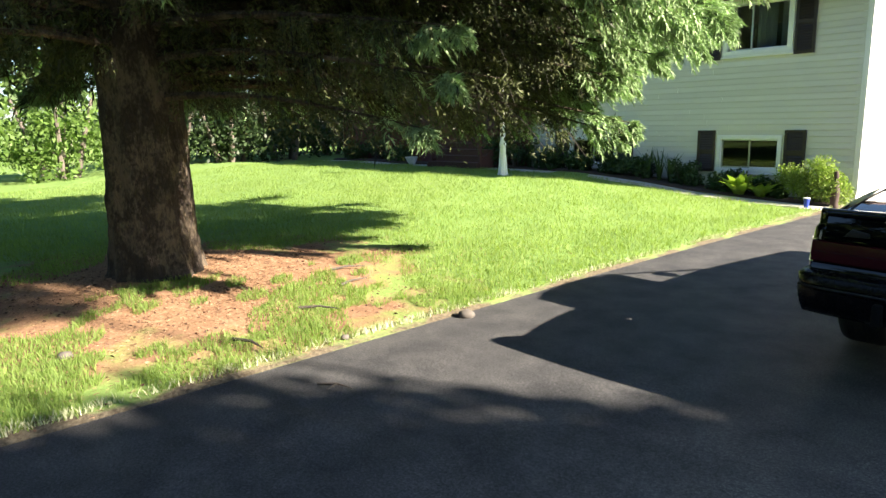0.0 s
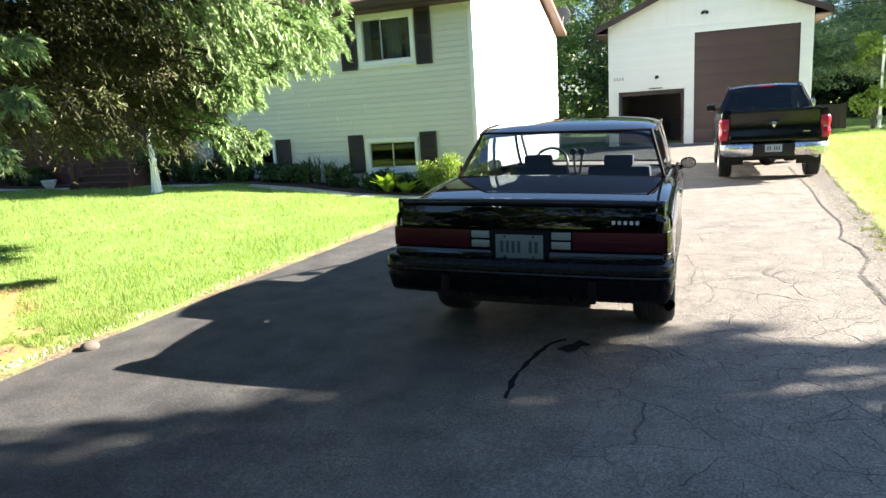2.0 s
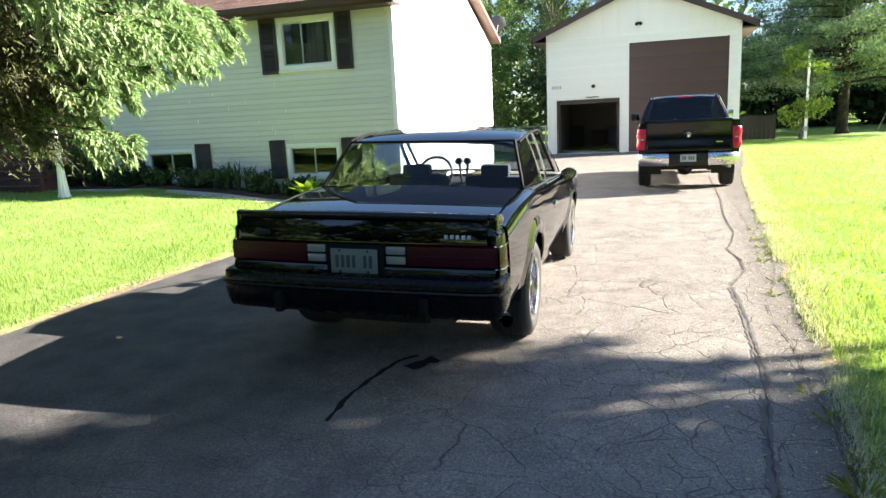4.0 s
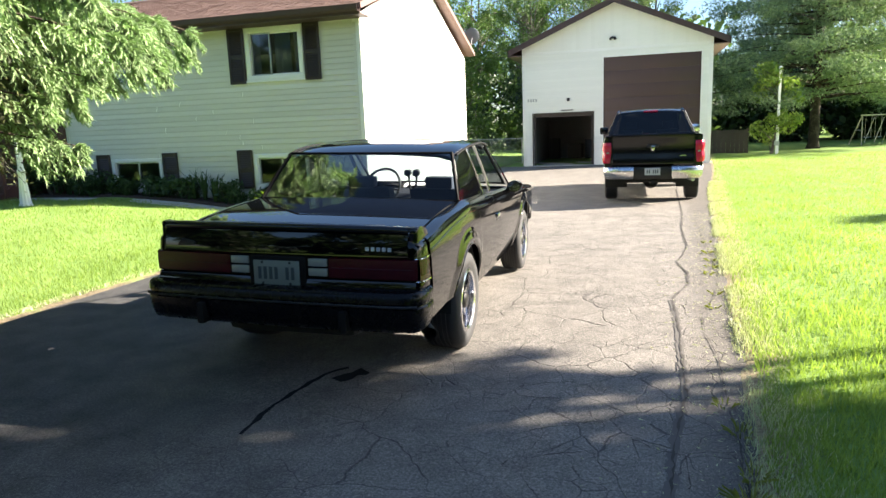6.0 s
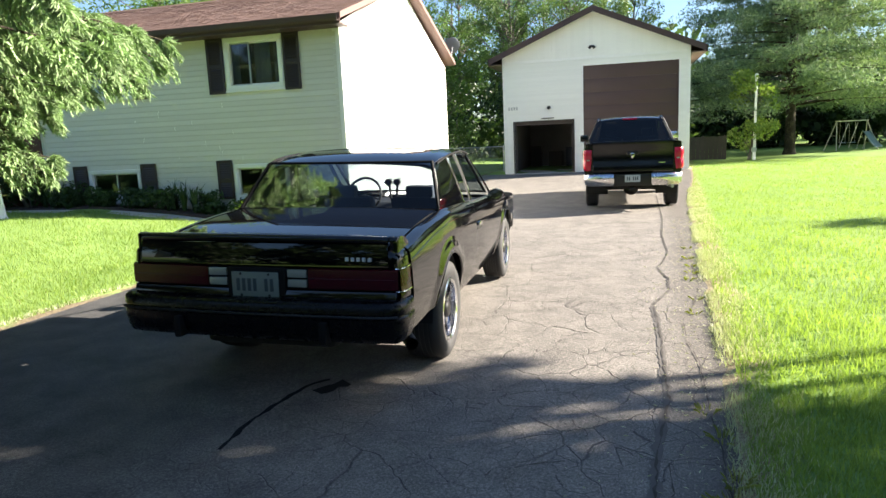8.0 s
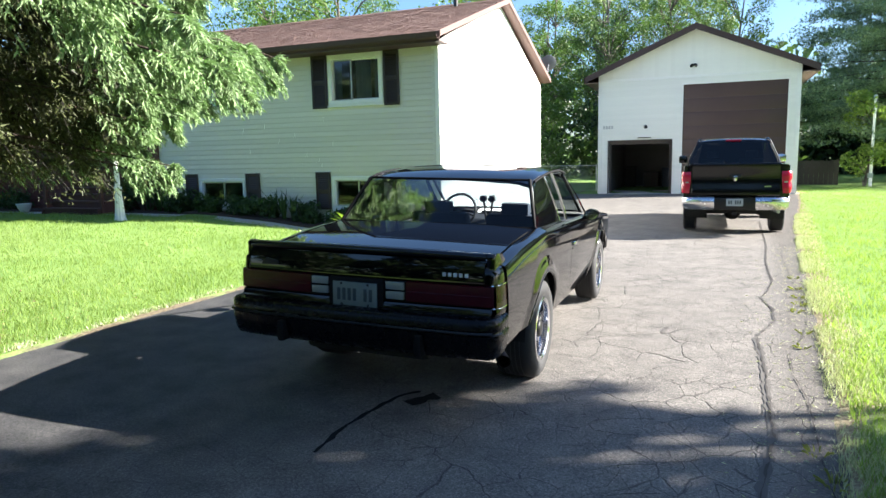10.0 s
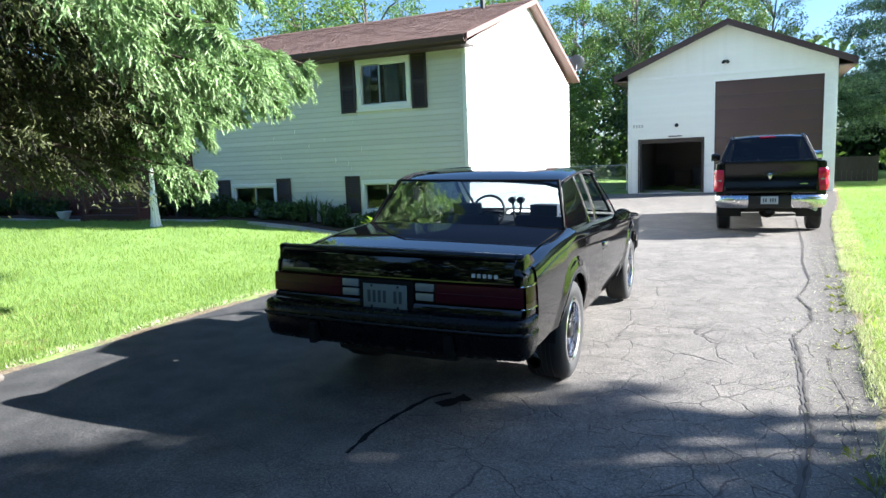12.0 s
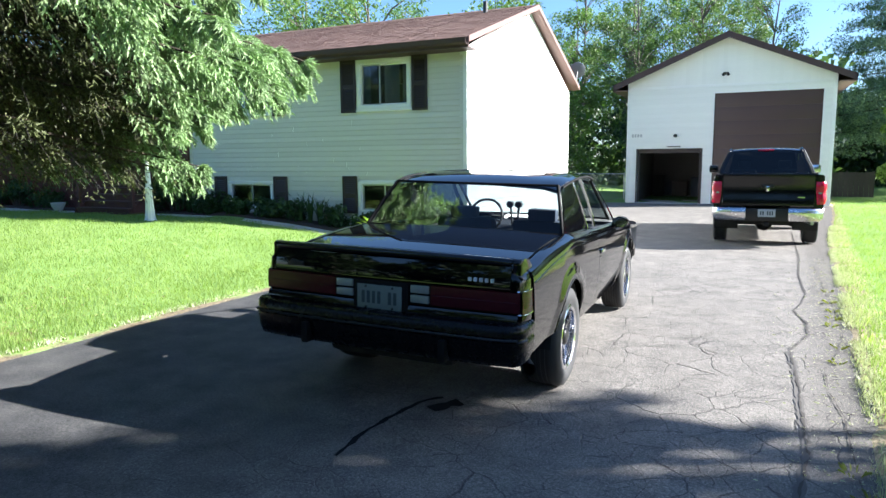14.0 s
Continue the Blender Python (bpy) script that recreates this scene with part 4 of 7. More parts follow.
def car_side(y0, y1, top, low, width, prof, axles, arch, step=0.05, sgn=1, shoulder=None, rows=9, swell=0.0, hub=0.355):
    """One panel of a car's side, from y0 to y1, cut round the wheels."""
    ys = list(np.arange(y0, y1, step)) + [y1]
    for a in axles:
        for e in (a - arch, a + arch):
            if y0 < e < y1:
                ys += [e - 1e-3, e + 1e-3]
    out = []
    for y in sorted(ys):
        zb = lerp(low, y)
        for a in axles:
            if abs(y - a) < arch:
                zb = max(zb, hub + math.sqrt(arch**2 - (y - a) ** 2))
        zt = lerp(top, y)
        row = []
        for k in range(rows):
            z = zb + (zt - zb) * k / (rows - 1)
            flare = 0.0
            for a in axles:
                d = math.hypot(y - a, z - hub)
                if d < arch + 0.09:
                    flare = max(flare, swell * (1 - abs(d - arch - 0.02) / 0.09))
            row.append((sgn * (lerp(width, y) * lerp(prof, z) + max(0, flare)), y, z))
        if shoulder:
            x = abs(row[-1][0])
            for dx, dz in shoulder:
                row.append((sgn * (x - dx), y, zt + dz))
        out.append(row)
    return Shape().sheet(out)


def coupe(at):
    car = thing("coupe", "glossy black two-door coupe parked on the asphalt driveway", "car", at=at)
    R, F, arch = 1.21, 3.98, 0.415
    top = [(0.0, 0.925), (0.25, 0.925), (0.35, 0.930), (0.45, 0.943), (0.52, 0.953), (0.6, 0.964), (0.7, 0.976), (0.8, 0.986), (0.9, 0.994), (1.0, 1.001), (1.33, 1.018), (2.2, 0.990), (3.4, 0.955), (4.2, 0.89), (5.0, 0.82)]
    low = [(0.0, 0.44), (0.28, 0.445), (0.55, 0.455), (0.80, 0.475), (0.95, 0.40), (1.02, 0.34), (3.6, 0.32), (4.6, 0.38), (5.05, 0.42)]
    width = [(0.0, 0.885), (0.25, 0.900), (1.0, 0.915), (2.5, 0.915), (4.0, 0.905), (4.8, 0.87), (5.05, 0.85)]
    prof = [(0.30, 0.90), (0.42, 0.945), (0.55, 0.980), (0.68, 1.0), (0.80, 0.995), (0.90, 0.985), (1.0, 0.970)]
    sh = [(0.005, 0.015), (0.018, 0.031), (0.042, 0.043), (0.085, 0.047)]
    for s in (-1, 1):
        part("quarter_panel", car_side(0.285, 2.20, top, low, width, prof, (R,), arch, step=0.04, sgn=s, shoulder=sh, swell=0.016, rows=13), BLACK_PAINT, car, "black rear quarter panel", angle=50)
        part("door", car_side(2.208, 3.47, top, low, width, prof, (), arch, sgn=s, shoulder=sh[:3], rows=13), BLACK_PAINT, car, "black car door", angle=50)
        part("front_fender", car_side(3.478, 4.96, top, low, width, prof, (F,), arch, sgn=s, shoulder=sh, swell=0.014, rows=13), BLACK_PAINT, car, "black front wing", angle=50)
        for a in (R, F):
            lip = [(s * (lerp(width, a) * lerp(prof, 0.355 + arch * math.sin(q)) + 0.008), a + arch * math.cos(q), 0.355 + arch * math.sin(q)) for q in np.linspace(-0.04, math.pi - 0.30, 30)]
            part("wheel_lip", Shape().tube(lip, 0.010, 8), BLACK_PAINT, car)
            well = [[(s * x, a + (arch - 0.004) * math.cos(q), 0.355 + (arch - 0.004) * math.sin(q)) for x in (0.45, 0.87)] for q in np.linspace(0.0, math.pi, 24)]
            part("wheel_well", Shape().sheet(well), UNDER, car)
            part("well_wall", Shape().prism([(a + (arch - 0.01) * math.cos(q), 0.355 + (arch - 0.01) * math.sin(q)) for q in np.linspace(0, math.pi, 16)], "x", s * 0.44, s * 0.45), UNDER, car)
        # handle, lock, pinstripe, belt strip
        hx = s * (0.915 * 0.99 + 0.004)
        part("door_handle", Shape().box(hx - 0.010, 2.27, 0.815, hx + 0.014, 2.42, 0.85), CHROME, car, "chrome door handle", bevel=0.008)
        part("handle_plate", Shape().box(hx - 0.008, 2.25, 0.79, hx + 0.003, 2.44, 0.80), BLACK_TRIM, car)
        part("side_strip", Shape().tube([(s * (lerp(width, y) * lerp(prof, lerp(top, y) - 0.035) + 0.002), y, lerp(top, y) - 0.035) for y in np.linspace(0.3, 2.19, 16)], 0.0028, 5), CHROME, car, "thin bright pinstripe")
        part("belt_moulding", Shape().tube([(s * (lerp(width, y) * 0.970 - 0.010), y, lerp(top, y) + 0.026) for y in (1.95, 2.2, 2.8, 3.35)], 0.009, 6), CHROME, car, "bright belt moulding")
        # mirror
        mir = part("door_mirror", Shape().turned([(0.0, -0.10), (0.045, -0.09), (0.062, -0.03), (0.062, 0.05), (0.05, 0.052), (0.0, 0.052)], "y", 18, Matrix.Translation((s * 0.960, 2.93, 1.03)) @ Matrix.Diagonal((1.15, -1, 0.85, 1))), BLACK_PAINT, car, "black door mirror", angle=50)
        part("mirror_foot", Shape().tube([(s * 0.845, 2.96, 0.975), (s * 0.90, 2.94, 0.99), (s * 0.94, 2.93, 1.01)], [0.03, 0.024, 0.02], 8), BLACK_PAINT, mir)
        part("mirror_glass", Shape().turned([(0.0, 0.0), (0.055, 0.0)], "y", 18, Matrix.Translation((s * 0.960, 2.876, 1.03)) @ Matrix.Diagonal((1.1, 1, 0.8, 1))), CHROME, mir)
    # boot lid: steep behind the spoiler, flatter towards the window
    def deck_z(y):
        return lerp(top, y) + 0.047
    def bow(x):
        return -0.030 * (1 - (x / 0.85) ** 2)
    deck = [[(x, y, deck_z(y) + 0.014 * (1 - (x / 0.783) ** 2)) for x in np.linspace(-0.783, 0.783, 19)] for y in np.linspace(0.22, 1.33, 20)]
    lid = part("trunk_lid", Shape().sheet(deck), BLACK_PAINT, car, "glossy black boot lid", angle=60)
    face = []
    for z, y in ((0.866, 0.132), (0.872, 0.124), (0.90, 0.126), (0.94, 0.131), (0.975, 0.138), (1.000, 0.144)):
        face.append([(x, y + bow(x), z) for x in np.linspace(-0.798, 0.798, 17)])
    part("lid_face", Shape().sheet(face), BLACK_PAINT, lid)
    prof_sp = [(0.160, 0.992), (0.150, 1.004), (0.148, 1.024), (0.156, 1.036), (0.172, 1.041), (0.215, 1.038), (0.275, 1.022), (0.32, 1.000), (0.30, 0.985)]
    sp = Shape().sheet([[(x, py + bow(x), pz + 0.010 * (1 - (x / 0.8) ** 2)) for py, pz in prof_sp] for x in np.linspace(-0.798, 0.798, 19)])
    part("spoiler", sp, BLACK_PAINT, car, "low black boot spoiler", angle=60)
    for s in (-1, 1):
        prof_end = [(0.146, 0.94)] + prof_sp[1:-2] + [(0.33, 0.985), (0.35, 0.945)]
        ends = [[(s * x, py + q, pz) for py, pz in prof_end] for x, q in ((0.804, 0.0), (0.83, 0.002), (0.845, 0.012), (0.850, 0.03))]
        e = Shape().sheet(ends)
        e.f.append(tuple(len(e.v) - len(prof_end) + k for k in range(len(prof_end))))
        part("quarter_end", e, BLACK_PAINT, car, "end of the spoiler on the quarter panel", angle=50)
        def corner(zs, turn=((0.804, 0.122), (0.840, 0.126), (0.868, 0.142), (0.884, 0.175), (0.889, 0.23), (0.8905, 0.278))):
            rows = []
            for z in zs:
                lean = 0.012 * (z - 0.87) / 0.1 if z > 0.87 else 0.0
                k = lerp(prof, z)
                rows.append([(s * x * (1 - (1 - k) * min(1, (x - 0.80) / 0.09)), y + lean * max(0, 1 - (y - 0.12) / 0.15), z) for x, y in turn])
            return rows
        cap = corner((0.866, 0.89, 0.912, 0.926))
        last = cap[-1]
        cap.append([(x - s * 0.006, y + 0.004, 0.942) for x, y, z in last])
        cap.append([(x - s * 0.020, y + 0.012, 0.958) for x, y, z in last])
        cap.append([(x - s * 0.046, y + 0.022, 0.969) for x, y, z in last])
        cap.append([(x - s * 0.086, y + 0.035, 0.973) for x, y, z in last])
        part("quarter_corner", Shape().sheet(cap), BLACK_PAINT, car, "rounded rear corner of the body", angle=50)
        # filler panel between bumper and quarter panel
        fill = corner((0.43, 0.50, 0.60, 0.70, 0.728))
        part("bumper_filler", Shape().sheet([r[2:] for r in fill]), BLACK_PAINT, car, "body-coloured filler panel", angle=50)
        marker = corner((0.735, 0.765, 0.800, 0.832, 0.860))
        part("side_marker", Shape().sheet([[(x + s * 0.002, y, z) for x, y, z in r[2:]] for r in marker[1:]]), TAIL_RED, car, "red side marker lamp", angle=60)
        part("amber_marker", Shape().sheet([[(x + s * 0.002, y, z) for x, y, z in r[2:]] for r in marker[:2]]), AMBER, car, "amber side marker lamp", angle=60)
        for z in (0.731, 0.863):
            part("marker_trim", Shape().tube([(x + s * 0.003, y, zz) for x, y, zz in corner((z,))[0][1:]], 0.004, 6), CHROME, car, "thin chrome lamp trim")
        # tail lamps: a grid of ribs behind a smooth lens
        a, b = (0.325, 0.860)
        tl = part("tail_lamp", Shape().sheet([[(s * x, y + bow(x), z) for x in np.linspace(a, b, 12)] for z, y in ((0.737, 0.128), (0.742, 0.116), (0.80, 0.114), (0.856, 0.117), (0.862, 0.130))]), TAIL_RED, car, "wide dark red tail lamp", angle=60)
        part("lens_rib", Shape().tube([(s * x, 0.114 + bow(x), 0.800) for x in np.linspace(a + 0.01, b - 0.02, 8)], 0.003, 5), TAIL_RED, tl)
        rev = part("reverse_lamp", Shape().box(s * 0.255 - 0.060, 0.082, 0.748, s * 0.255 + 0.060, 0.105, 0.796), LENS_WHITE, car, "white reversing lamp", bevel=0.008)
        part("upper_lens", Shape().box(s * 0.255 - 0.060, 0.082, 0.806, s * 0.255 + 0.060, 0.105, 0.854), LENS_WHITE, rev, bevel=0.008)
        part("bumper_guard", Shape().box(s * 0.46 - 0.024, -0.062, 0.455, s * 0.46 + 0.024, 0.03, 0.585), MATT_BLACK, car, "black rubber bumper guard", bevel=0.014)
        pipe = [(s * 0.50, 0.95, 0.40), (s * 0.62, 0.72, 0.385), (s * 0.78, 0.46, 0.388), (s * 0.885, 0.26, 0.388)]
        if s > 0:
            part("exhaust_pipe", Shape().tube(pipe, 0.038, 16, caps=False).tube(pipe, 0.034, 16, caps=False), BLACK_TRIM, car, "dark exhaust tail pipe")
    part("tail_panel", Shape().sheet([[(x, 0.150 + bow(x), z) for x in np.linspace(-0.845, 0.845, 13)] for z in (0.62, 0.70, 0.735, 0.868)]), MATT_BLACK, car)
    part("lower_fascia", Shape().sheet([[(x, y + bow(x), z) for x in np.linspace(-0.850, 0.850, 13)] for z, y in ((0.732, 0.126), (0.730, 0.112), (0.705, 0.102), (0.690, 0.100))]), BLACK_PAINT, car, "black body strip under the tail lamps", angle=60)
    plate = part("number_plate", Shape().box(-0.150, 0.058, 0.688, 0.150, 0.066, 0.838), PLATE_WHITE, car, "pale number plate with dark characters", bevel=0.004)
    for k in range(7):
        if k != 4:
            part("plate_mark", Shape().box(-0.118 + k * 0.036, 0.055, 0.725, -0.118 + k * 0.036 + 0.020, 0.0585, 0.800), PLATE_INK, plate)
    for x, z in ((-0.09, 0.826), (0.09, 0.826), (-0.09, 0.700), (0.09, 0.700)):
        part("plate_bolt", Shape().turned([(0.008, 0.058), (0.007, 0.054), (0.0, 0.053)], "y", 10, Matrix.Translation((x, 0, z))), BLACK_TRIM, plate)
    part("plate_recess", Shape().box(-0.185, 0.072, 0.62, 0.185, 0.118, 0.862), MATT_BLACK, car, bevel=0.006)
    badge = part("badge", Shape().box(0.555, 0.104, 0.9165, 0.715, 0.112, 0.9185), CHROME, car, "small chrome lettering strip")
    for k in range(5):
        part("badge_mark", Shape().box(0.552 + k * 0.034, 0.100, 0.907, 0.552 + k * 0.034 + 0.019, 0.112, 0.928), BADGE_METAL, badge)
    part("emblem", Shape().prism([(-0.70, 0.90), (-0.57, 0.905), (-0.575, 0.93), (-0.66, 0.945)], "y", 0.098, 0.112), BLACK_TRIM, car, "dull grey emblem", bevel=0.004)
    # bumper, wrapped round the corners
    prof_b = [(0.125, 0.694), (0.030, 0.690), (0.006, 0.682), (-0.006, 0.665), (-0.008, 0.628), (0.004, 0.620), (0.004, 0.606), (-0.010, 0.598), (-0.008, 0.560), (0.012, 0.490), (0.040, 0.452), (0.12, 0.440)]
    rows = []
    for x, turn in ((-0.912, 0.25), (-0.914, 0.15), (-0.908, 0.085), (-0.885, 0.040), (-0.84, 0.012), (-0.76, 0.002), (-0.60, 0.0), (-0.40, 0.0), (-0.2, 0.0), (0.0, 0.0), (0.2, 0.0), (0.40, 0.0), (0.60, 0.0), (0.76, 0.002), (0.84, 0.012), (0.885, 0.040), (0.908, 0.085), (0.914, 0.15), (0.912, 0.25)):
        side = abs(x) / 0.914
        rows.append([((x - math.copysign(max(0, py + 0.01) * 0.62, x)) if abs(x) > 0.88 else x * (1 - 0.15 * max(0, py + 0.01) * side), (py if abs(x) < 0.88 else py * 0.3) + turn + bow(x) * 0.9, pz) for py, pz in prof_b])
    part("rear_bumper", Shape().sheet(rows), BUMPER_BLACK, car, "black rear bumper with rubber strip", angle=50)
    part("bumper_strip", Shape().tube([(x, -0.008 + max(0, abs(x) - 0.74) ** 2 * 1.6 + bow(x) * 0.9, 0.613) for x in np.linspace(-0.88, 0.88, 24)], 0.009, 6), BLACK_TRIM, car, "rubber rub strip")
    part("bumper_bracket", Shape().box(-0.62, 0.06, 0.46, -0.56, 0.5, 0.56).box(0.56, 0.06, 0.46, 0.62, 0.5, 0.56), UNDER, car)
    # greenhouse
    RB, RT, FT, FB = (1.315, 1.062), (1.60, 1.400), (2.80, 1.445), (3.55, 1.0)
    def roof_half(y):
        return lerp([(1.60, 0.69), (1.77, 0.705), (2.3, 0.71), (2.8, 0.68)], y)
    ROOF = [(1.60, 1.408), (1.72, 1.442), (1.90, 1.472), (2.25, 1.500), (2.55, 1.498), (2.88, 1.442)]
    rf = []
    for y in np.linspace(1.60, 2.88, 13):
        zc = lerp(ROOF, y)
        w = roof_half(y)
        rf.append([(x, y, zc - 0.030 * (x / w) ** 2 - (0.022 if abs(x) > w * 0.97 else 0)) for x in np.linspace(-w - 0.02, w + 0.02, 15)])
    part("roof_panel", Shape().sheet(rf), BLACK_PAINT, car, "glossy black roof")
    part("headliner", Shape().sheet([[(x * 0.97, y, z - 0.022) for x, y, z in row] for row in rf]), HEADLINER, car, "dark grey cloth headliner")
    part("lift_out_panel", Shape().sheet([[(x, y, lerp(ROOF, y) - 0.030 * (x / 0.66) ** 2 + 0.004) for x in np.linspace(-0.56, -0.06, 5)] for y in np.linspace(2.2, 2.72, 5)]), TINT_GLASS, car, "dark roof glass panel")
    part("lift_out_panel", Shape().sheet([[(x, y, lerp(ROOF, y) - 0.030 * (x / 0.66) ** 2 + 0.004) for x in np.linspace(0.06, 0.56, 5)] for y in np.linspace(2.2, 2.72, 5)]), TINT_GLASS, car, "dark roof glass panel")
    def pane(name, a, b, wa, wb, bow, label):
        rows = [[(x * (wa + (wb - wa) * t), a[0] + (b[0] - a[0]) * t + bow * (1 - x * x), a[1] + (b[1] - a[1]) * t) for x in np.linspace(-1, 1, 9)] for t in np.linspace(0, 1, 5)]
        g = part(name, Shape().sheet(rows), CAR_GLASS, car, label)
        g.visible_shadow = False
    pane("rear_window", RB, RT, 0.800, 0.682, -0.05, "large rear window")
    pane("windscreen", FB, FT, 0.74, 0.67, 0.10, "windscreen")
    for a, b, wa, wb, bow, z in ((RB, RT, 0.800, 0.682, -0.05, 0), (FB, FT, 0.74, 0.67, 0.10, 0)):
        for s in (-1, 1):
            part("window_trim", Shape().tube([(s * wa, a[0], a[1]), (s * (wa + wb) / 2, (a[0] + b[0]) / 2, (a[1] + b[1]) / 2), (s * wb, b[0], b[1])], 0.014, 6), MATT_BLACK, car)
        part("window_trim", Shape().tube([(x * wa, a[0] + bow * (1 - x * x), a[1]) for x in np.linspace(-1, 1, 9)], 0.010, 6), MATT_BLACK, car)
        part("window_trim", Shape().tube([(x * wb, b[0] + bow * (1 - x * x), b[1]) for x in np.linspace(-1, 1, 9)], 0.010, 6), MATT_BLACK, car)
    for s in (-1, 1):
        def shx(y):
            return s * (lerp(width, y) * 0.970 - 0.075)
        def zb(y):
            return lerp(top, y) + 0.045
        def zr(y):
            return lerp([(1.60, 1.378), (1.75, 1.408), (1.90, 1.430), (2.25, 1.450), (2.55, 1.448), (2.86, 1.412)], y)
        def side_quad(y0b, y1b, y0t, y1t, off=0.0):
            rows = []
            for t in np.linspace(0, 1, 5):
                row = []
                for u in (0, 0.5, 1):
                    yb, yt = y0b + (y1b - y0b) * u, y0t + (y1t - y0t) * u
                    y = yb + (yt - yb) * t
                    x = shx(yb) * (1 - t) + s * (roof_half(yt) + 0.015) * t + s * (0.012 * math.sin(math.pi * t) + off)
                    row.append((x, y, zb(yb) * (1 - t) + zr(yt) * t))
                rows.append(row)
            return Shape().sheet(rows)
        part("rear_pillar", side_quad(1.30, 2.12, 1.60, 1.88), BLACK_PAINT, car, "wide black rear roof pillar")
        part("pillar_lining", side_quad(1.34, 2.10, 1.65, 1.88, off=-0.025), DASH, car)
        part("middle_pillar", side_quad(2.36, 2.43, 2.11, 2.18), BLACK_TRIM, car)
        part("front_pillar", side_quad(3.40, 3.54, 2.74, 2.82), BLACK_PAINT, car)
        for nm, q in (("quarter_window", (2.12, 2.36, 1.88, 2.11)), ("door_window", (2.43, 3.40, 2.18, 2.74))):
            g = part(nm, side_quad(*q, off=-0.006), CAR_GLASS, car)
            g.visible_shadow = False
            edge = [(q[0], 0, q[2]), (q[1], 0, q[3])]
            for yb, _, yt in edge[:1] if nm == "quarter_window" else edge[:1]:
                pts = [(shx(yb) * (1 - t) + s * (roof_half(yt) + 0.015) * t + s * 0.012 * math.sin(math.pi * t), yb + (yt - yb) * t, zb(yb) * (1 - t) + zr(yt) * t) for t in np.linspace(0, 1, 6)]
                part("window_strip", Shape().tube(pts, 0.008, 6), CHROME, car, "bright window strip")
        part("drip_rail", Shape().tube([(s * (roof_half(y) + 0.022), y, zr(y) + 0.004) for y in np.linspace(1.62, 2.86, 8)], 0.010, 6), MATT_BLACK, car)
    # bonnet and nose
    hood = [[(x, y, lerp(top, y) + 0.045 + 0.02 * (1 - (x / 0.8) ** 2)) for x in np.linspace(-0.79, 0.79, 11)] for y in (3.5, 3.7, 4.0, 4.5, 4.92)]
    part("bonnet", Shape().sheet(hood), BLACK_PAINT, car, "black bonnet")
    part("nose", Shape().box(-0.80, 4.93, 0.45, 0.80, 4.99, 0.84), BLACK_TRIM, car, bevel=0.02)
    part("front_bumper", Shape().box(-0.84, 4.96, 0.42, 0.84, 5.07, 0.62), BLACK_PAINT, car, "black front bumper", bevel=0.03)
    # underbody and cabin
    part("underbody", Shape().box(-0.76, 1.82, 0.28, 0.76, 3.62, 0.34).box(-0.52, 0.25, 0.46, 0.52, 1.62, 0.52).box(-0.52, 3.58, 0.26, 0.52, 4.9, 0.40), UNDER, car, bevel=0.02)
    # hidden sheets, added to stop sun leaking through the boot onto the ground
    part("boot_floor", Shape().box(-0.80, 0.06, 0.465, 0.80, 0.78, 0.49), UNDER, car)
    for s in (-1, 1):
        part("boot_seam_stop", Shape().sheet([[(s * x, y, lerp(top, y) + 0.022) for x in (0.72, 0.85)] for y in np.linspace(0.2, 1.36, 14)]), UNDER, car)
    part("fuel_tank", Shape().box(-0.46, 0.22, 0.335, 0.42, 0.80, 0.50), UNDER, car, bevel=0.05)
    part("muffler", Shape().box(0.44, 0.52, 0.30, 0.62, 1.00, 0.44), UNDER, car, bevel=0.05)
    part("rear_axle", Shape().tube([(-0.66, R, 0.33), (0.66, R, 0.33)], 0.05, 10), UNDER, car)
    part("firewall", Shape().box(-0.80, 3.5, 0.3, 0.80, 3.55, 0.95), UNDER, car)
    part("boot_wall", Shape().box(-0.80, 1.32, 0.42, 0.80, 1.36, 0.98), UNDER, car)
    part("parcel_shelf", Shape().box(-0.72, 1.36, 0.985, 0.72, 1.85, 1.01), CLOTH_BLUE, car, "blue grey parcel shelf", bevel=0.01)
    bench = part("rear_seat", Shape().box(-0.66, 1.85, 0.45, 0.66, 2.02, 0.99), CLOTH_BLUE, car, "blue grey rear bench seat", bevel=0.05)
    part("seat_cushion", Shape().box(-0.66, 1.90, 0.36, 0.66, 2.3, 0.52), CLOTH_BLUE, bench, bevel=0.05)
    for x in (-0.37, 0.37):
        st = part("front_seat", Shape().prism([(2.42, 0.42), (2.60, 0.42), (2.47, 1.06), (2.31, 1.06)], "x", x - 0.28, x + 0.28), CLOTH_BLUE, car, "blue grey bucket seat", bevel=0.05)
        part("seat_cushion", Shape().box(x - 0.25, 2.5, 0.36, x + 0.25, 3.0, 0.52), CLOTH_BLUE, st, bevel=0.05)
        part("headrest", Shape().box(x - 0.13, 2.31, 1.05, x + 0.13, 2.42, 1.16), CLOTH_BLUE, st, bevel=0.03)
    part("dashboard", Shape().prism([(3.02, 0.62), (2.98, 0.86), (3.08, 0.93), (3.45, 0.95), (3.45, 0.62)], "x", -0.76, 0.76), DASH, car, "dark dashboard", bevel=0.02)
    wm = Matrix.Translation((-0.35, 2.86, 1.03)) @ Matrix.Rotation(radians(-22), 4, "X")
    ring = [wm @ Vector((0.172 * math.cos(a), 0, 0.172 * math.sin(a))) for a in np.linspace(0, 2 * math.pi, 33)]
    sw = part("steering_wheel", Shape().tube(ring, 0.013, 8, caps=False), BLACK_TRIM, car, "dark steering wheel")
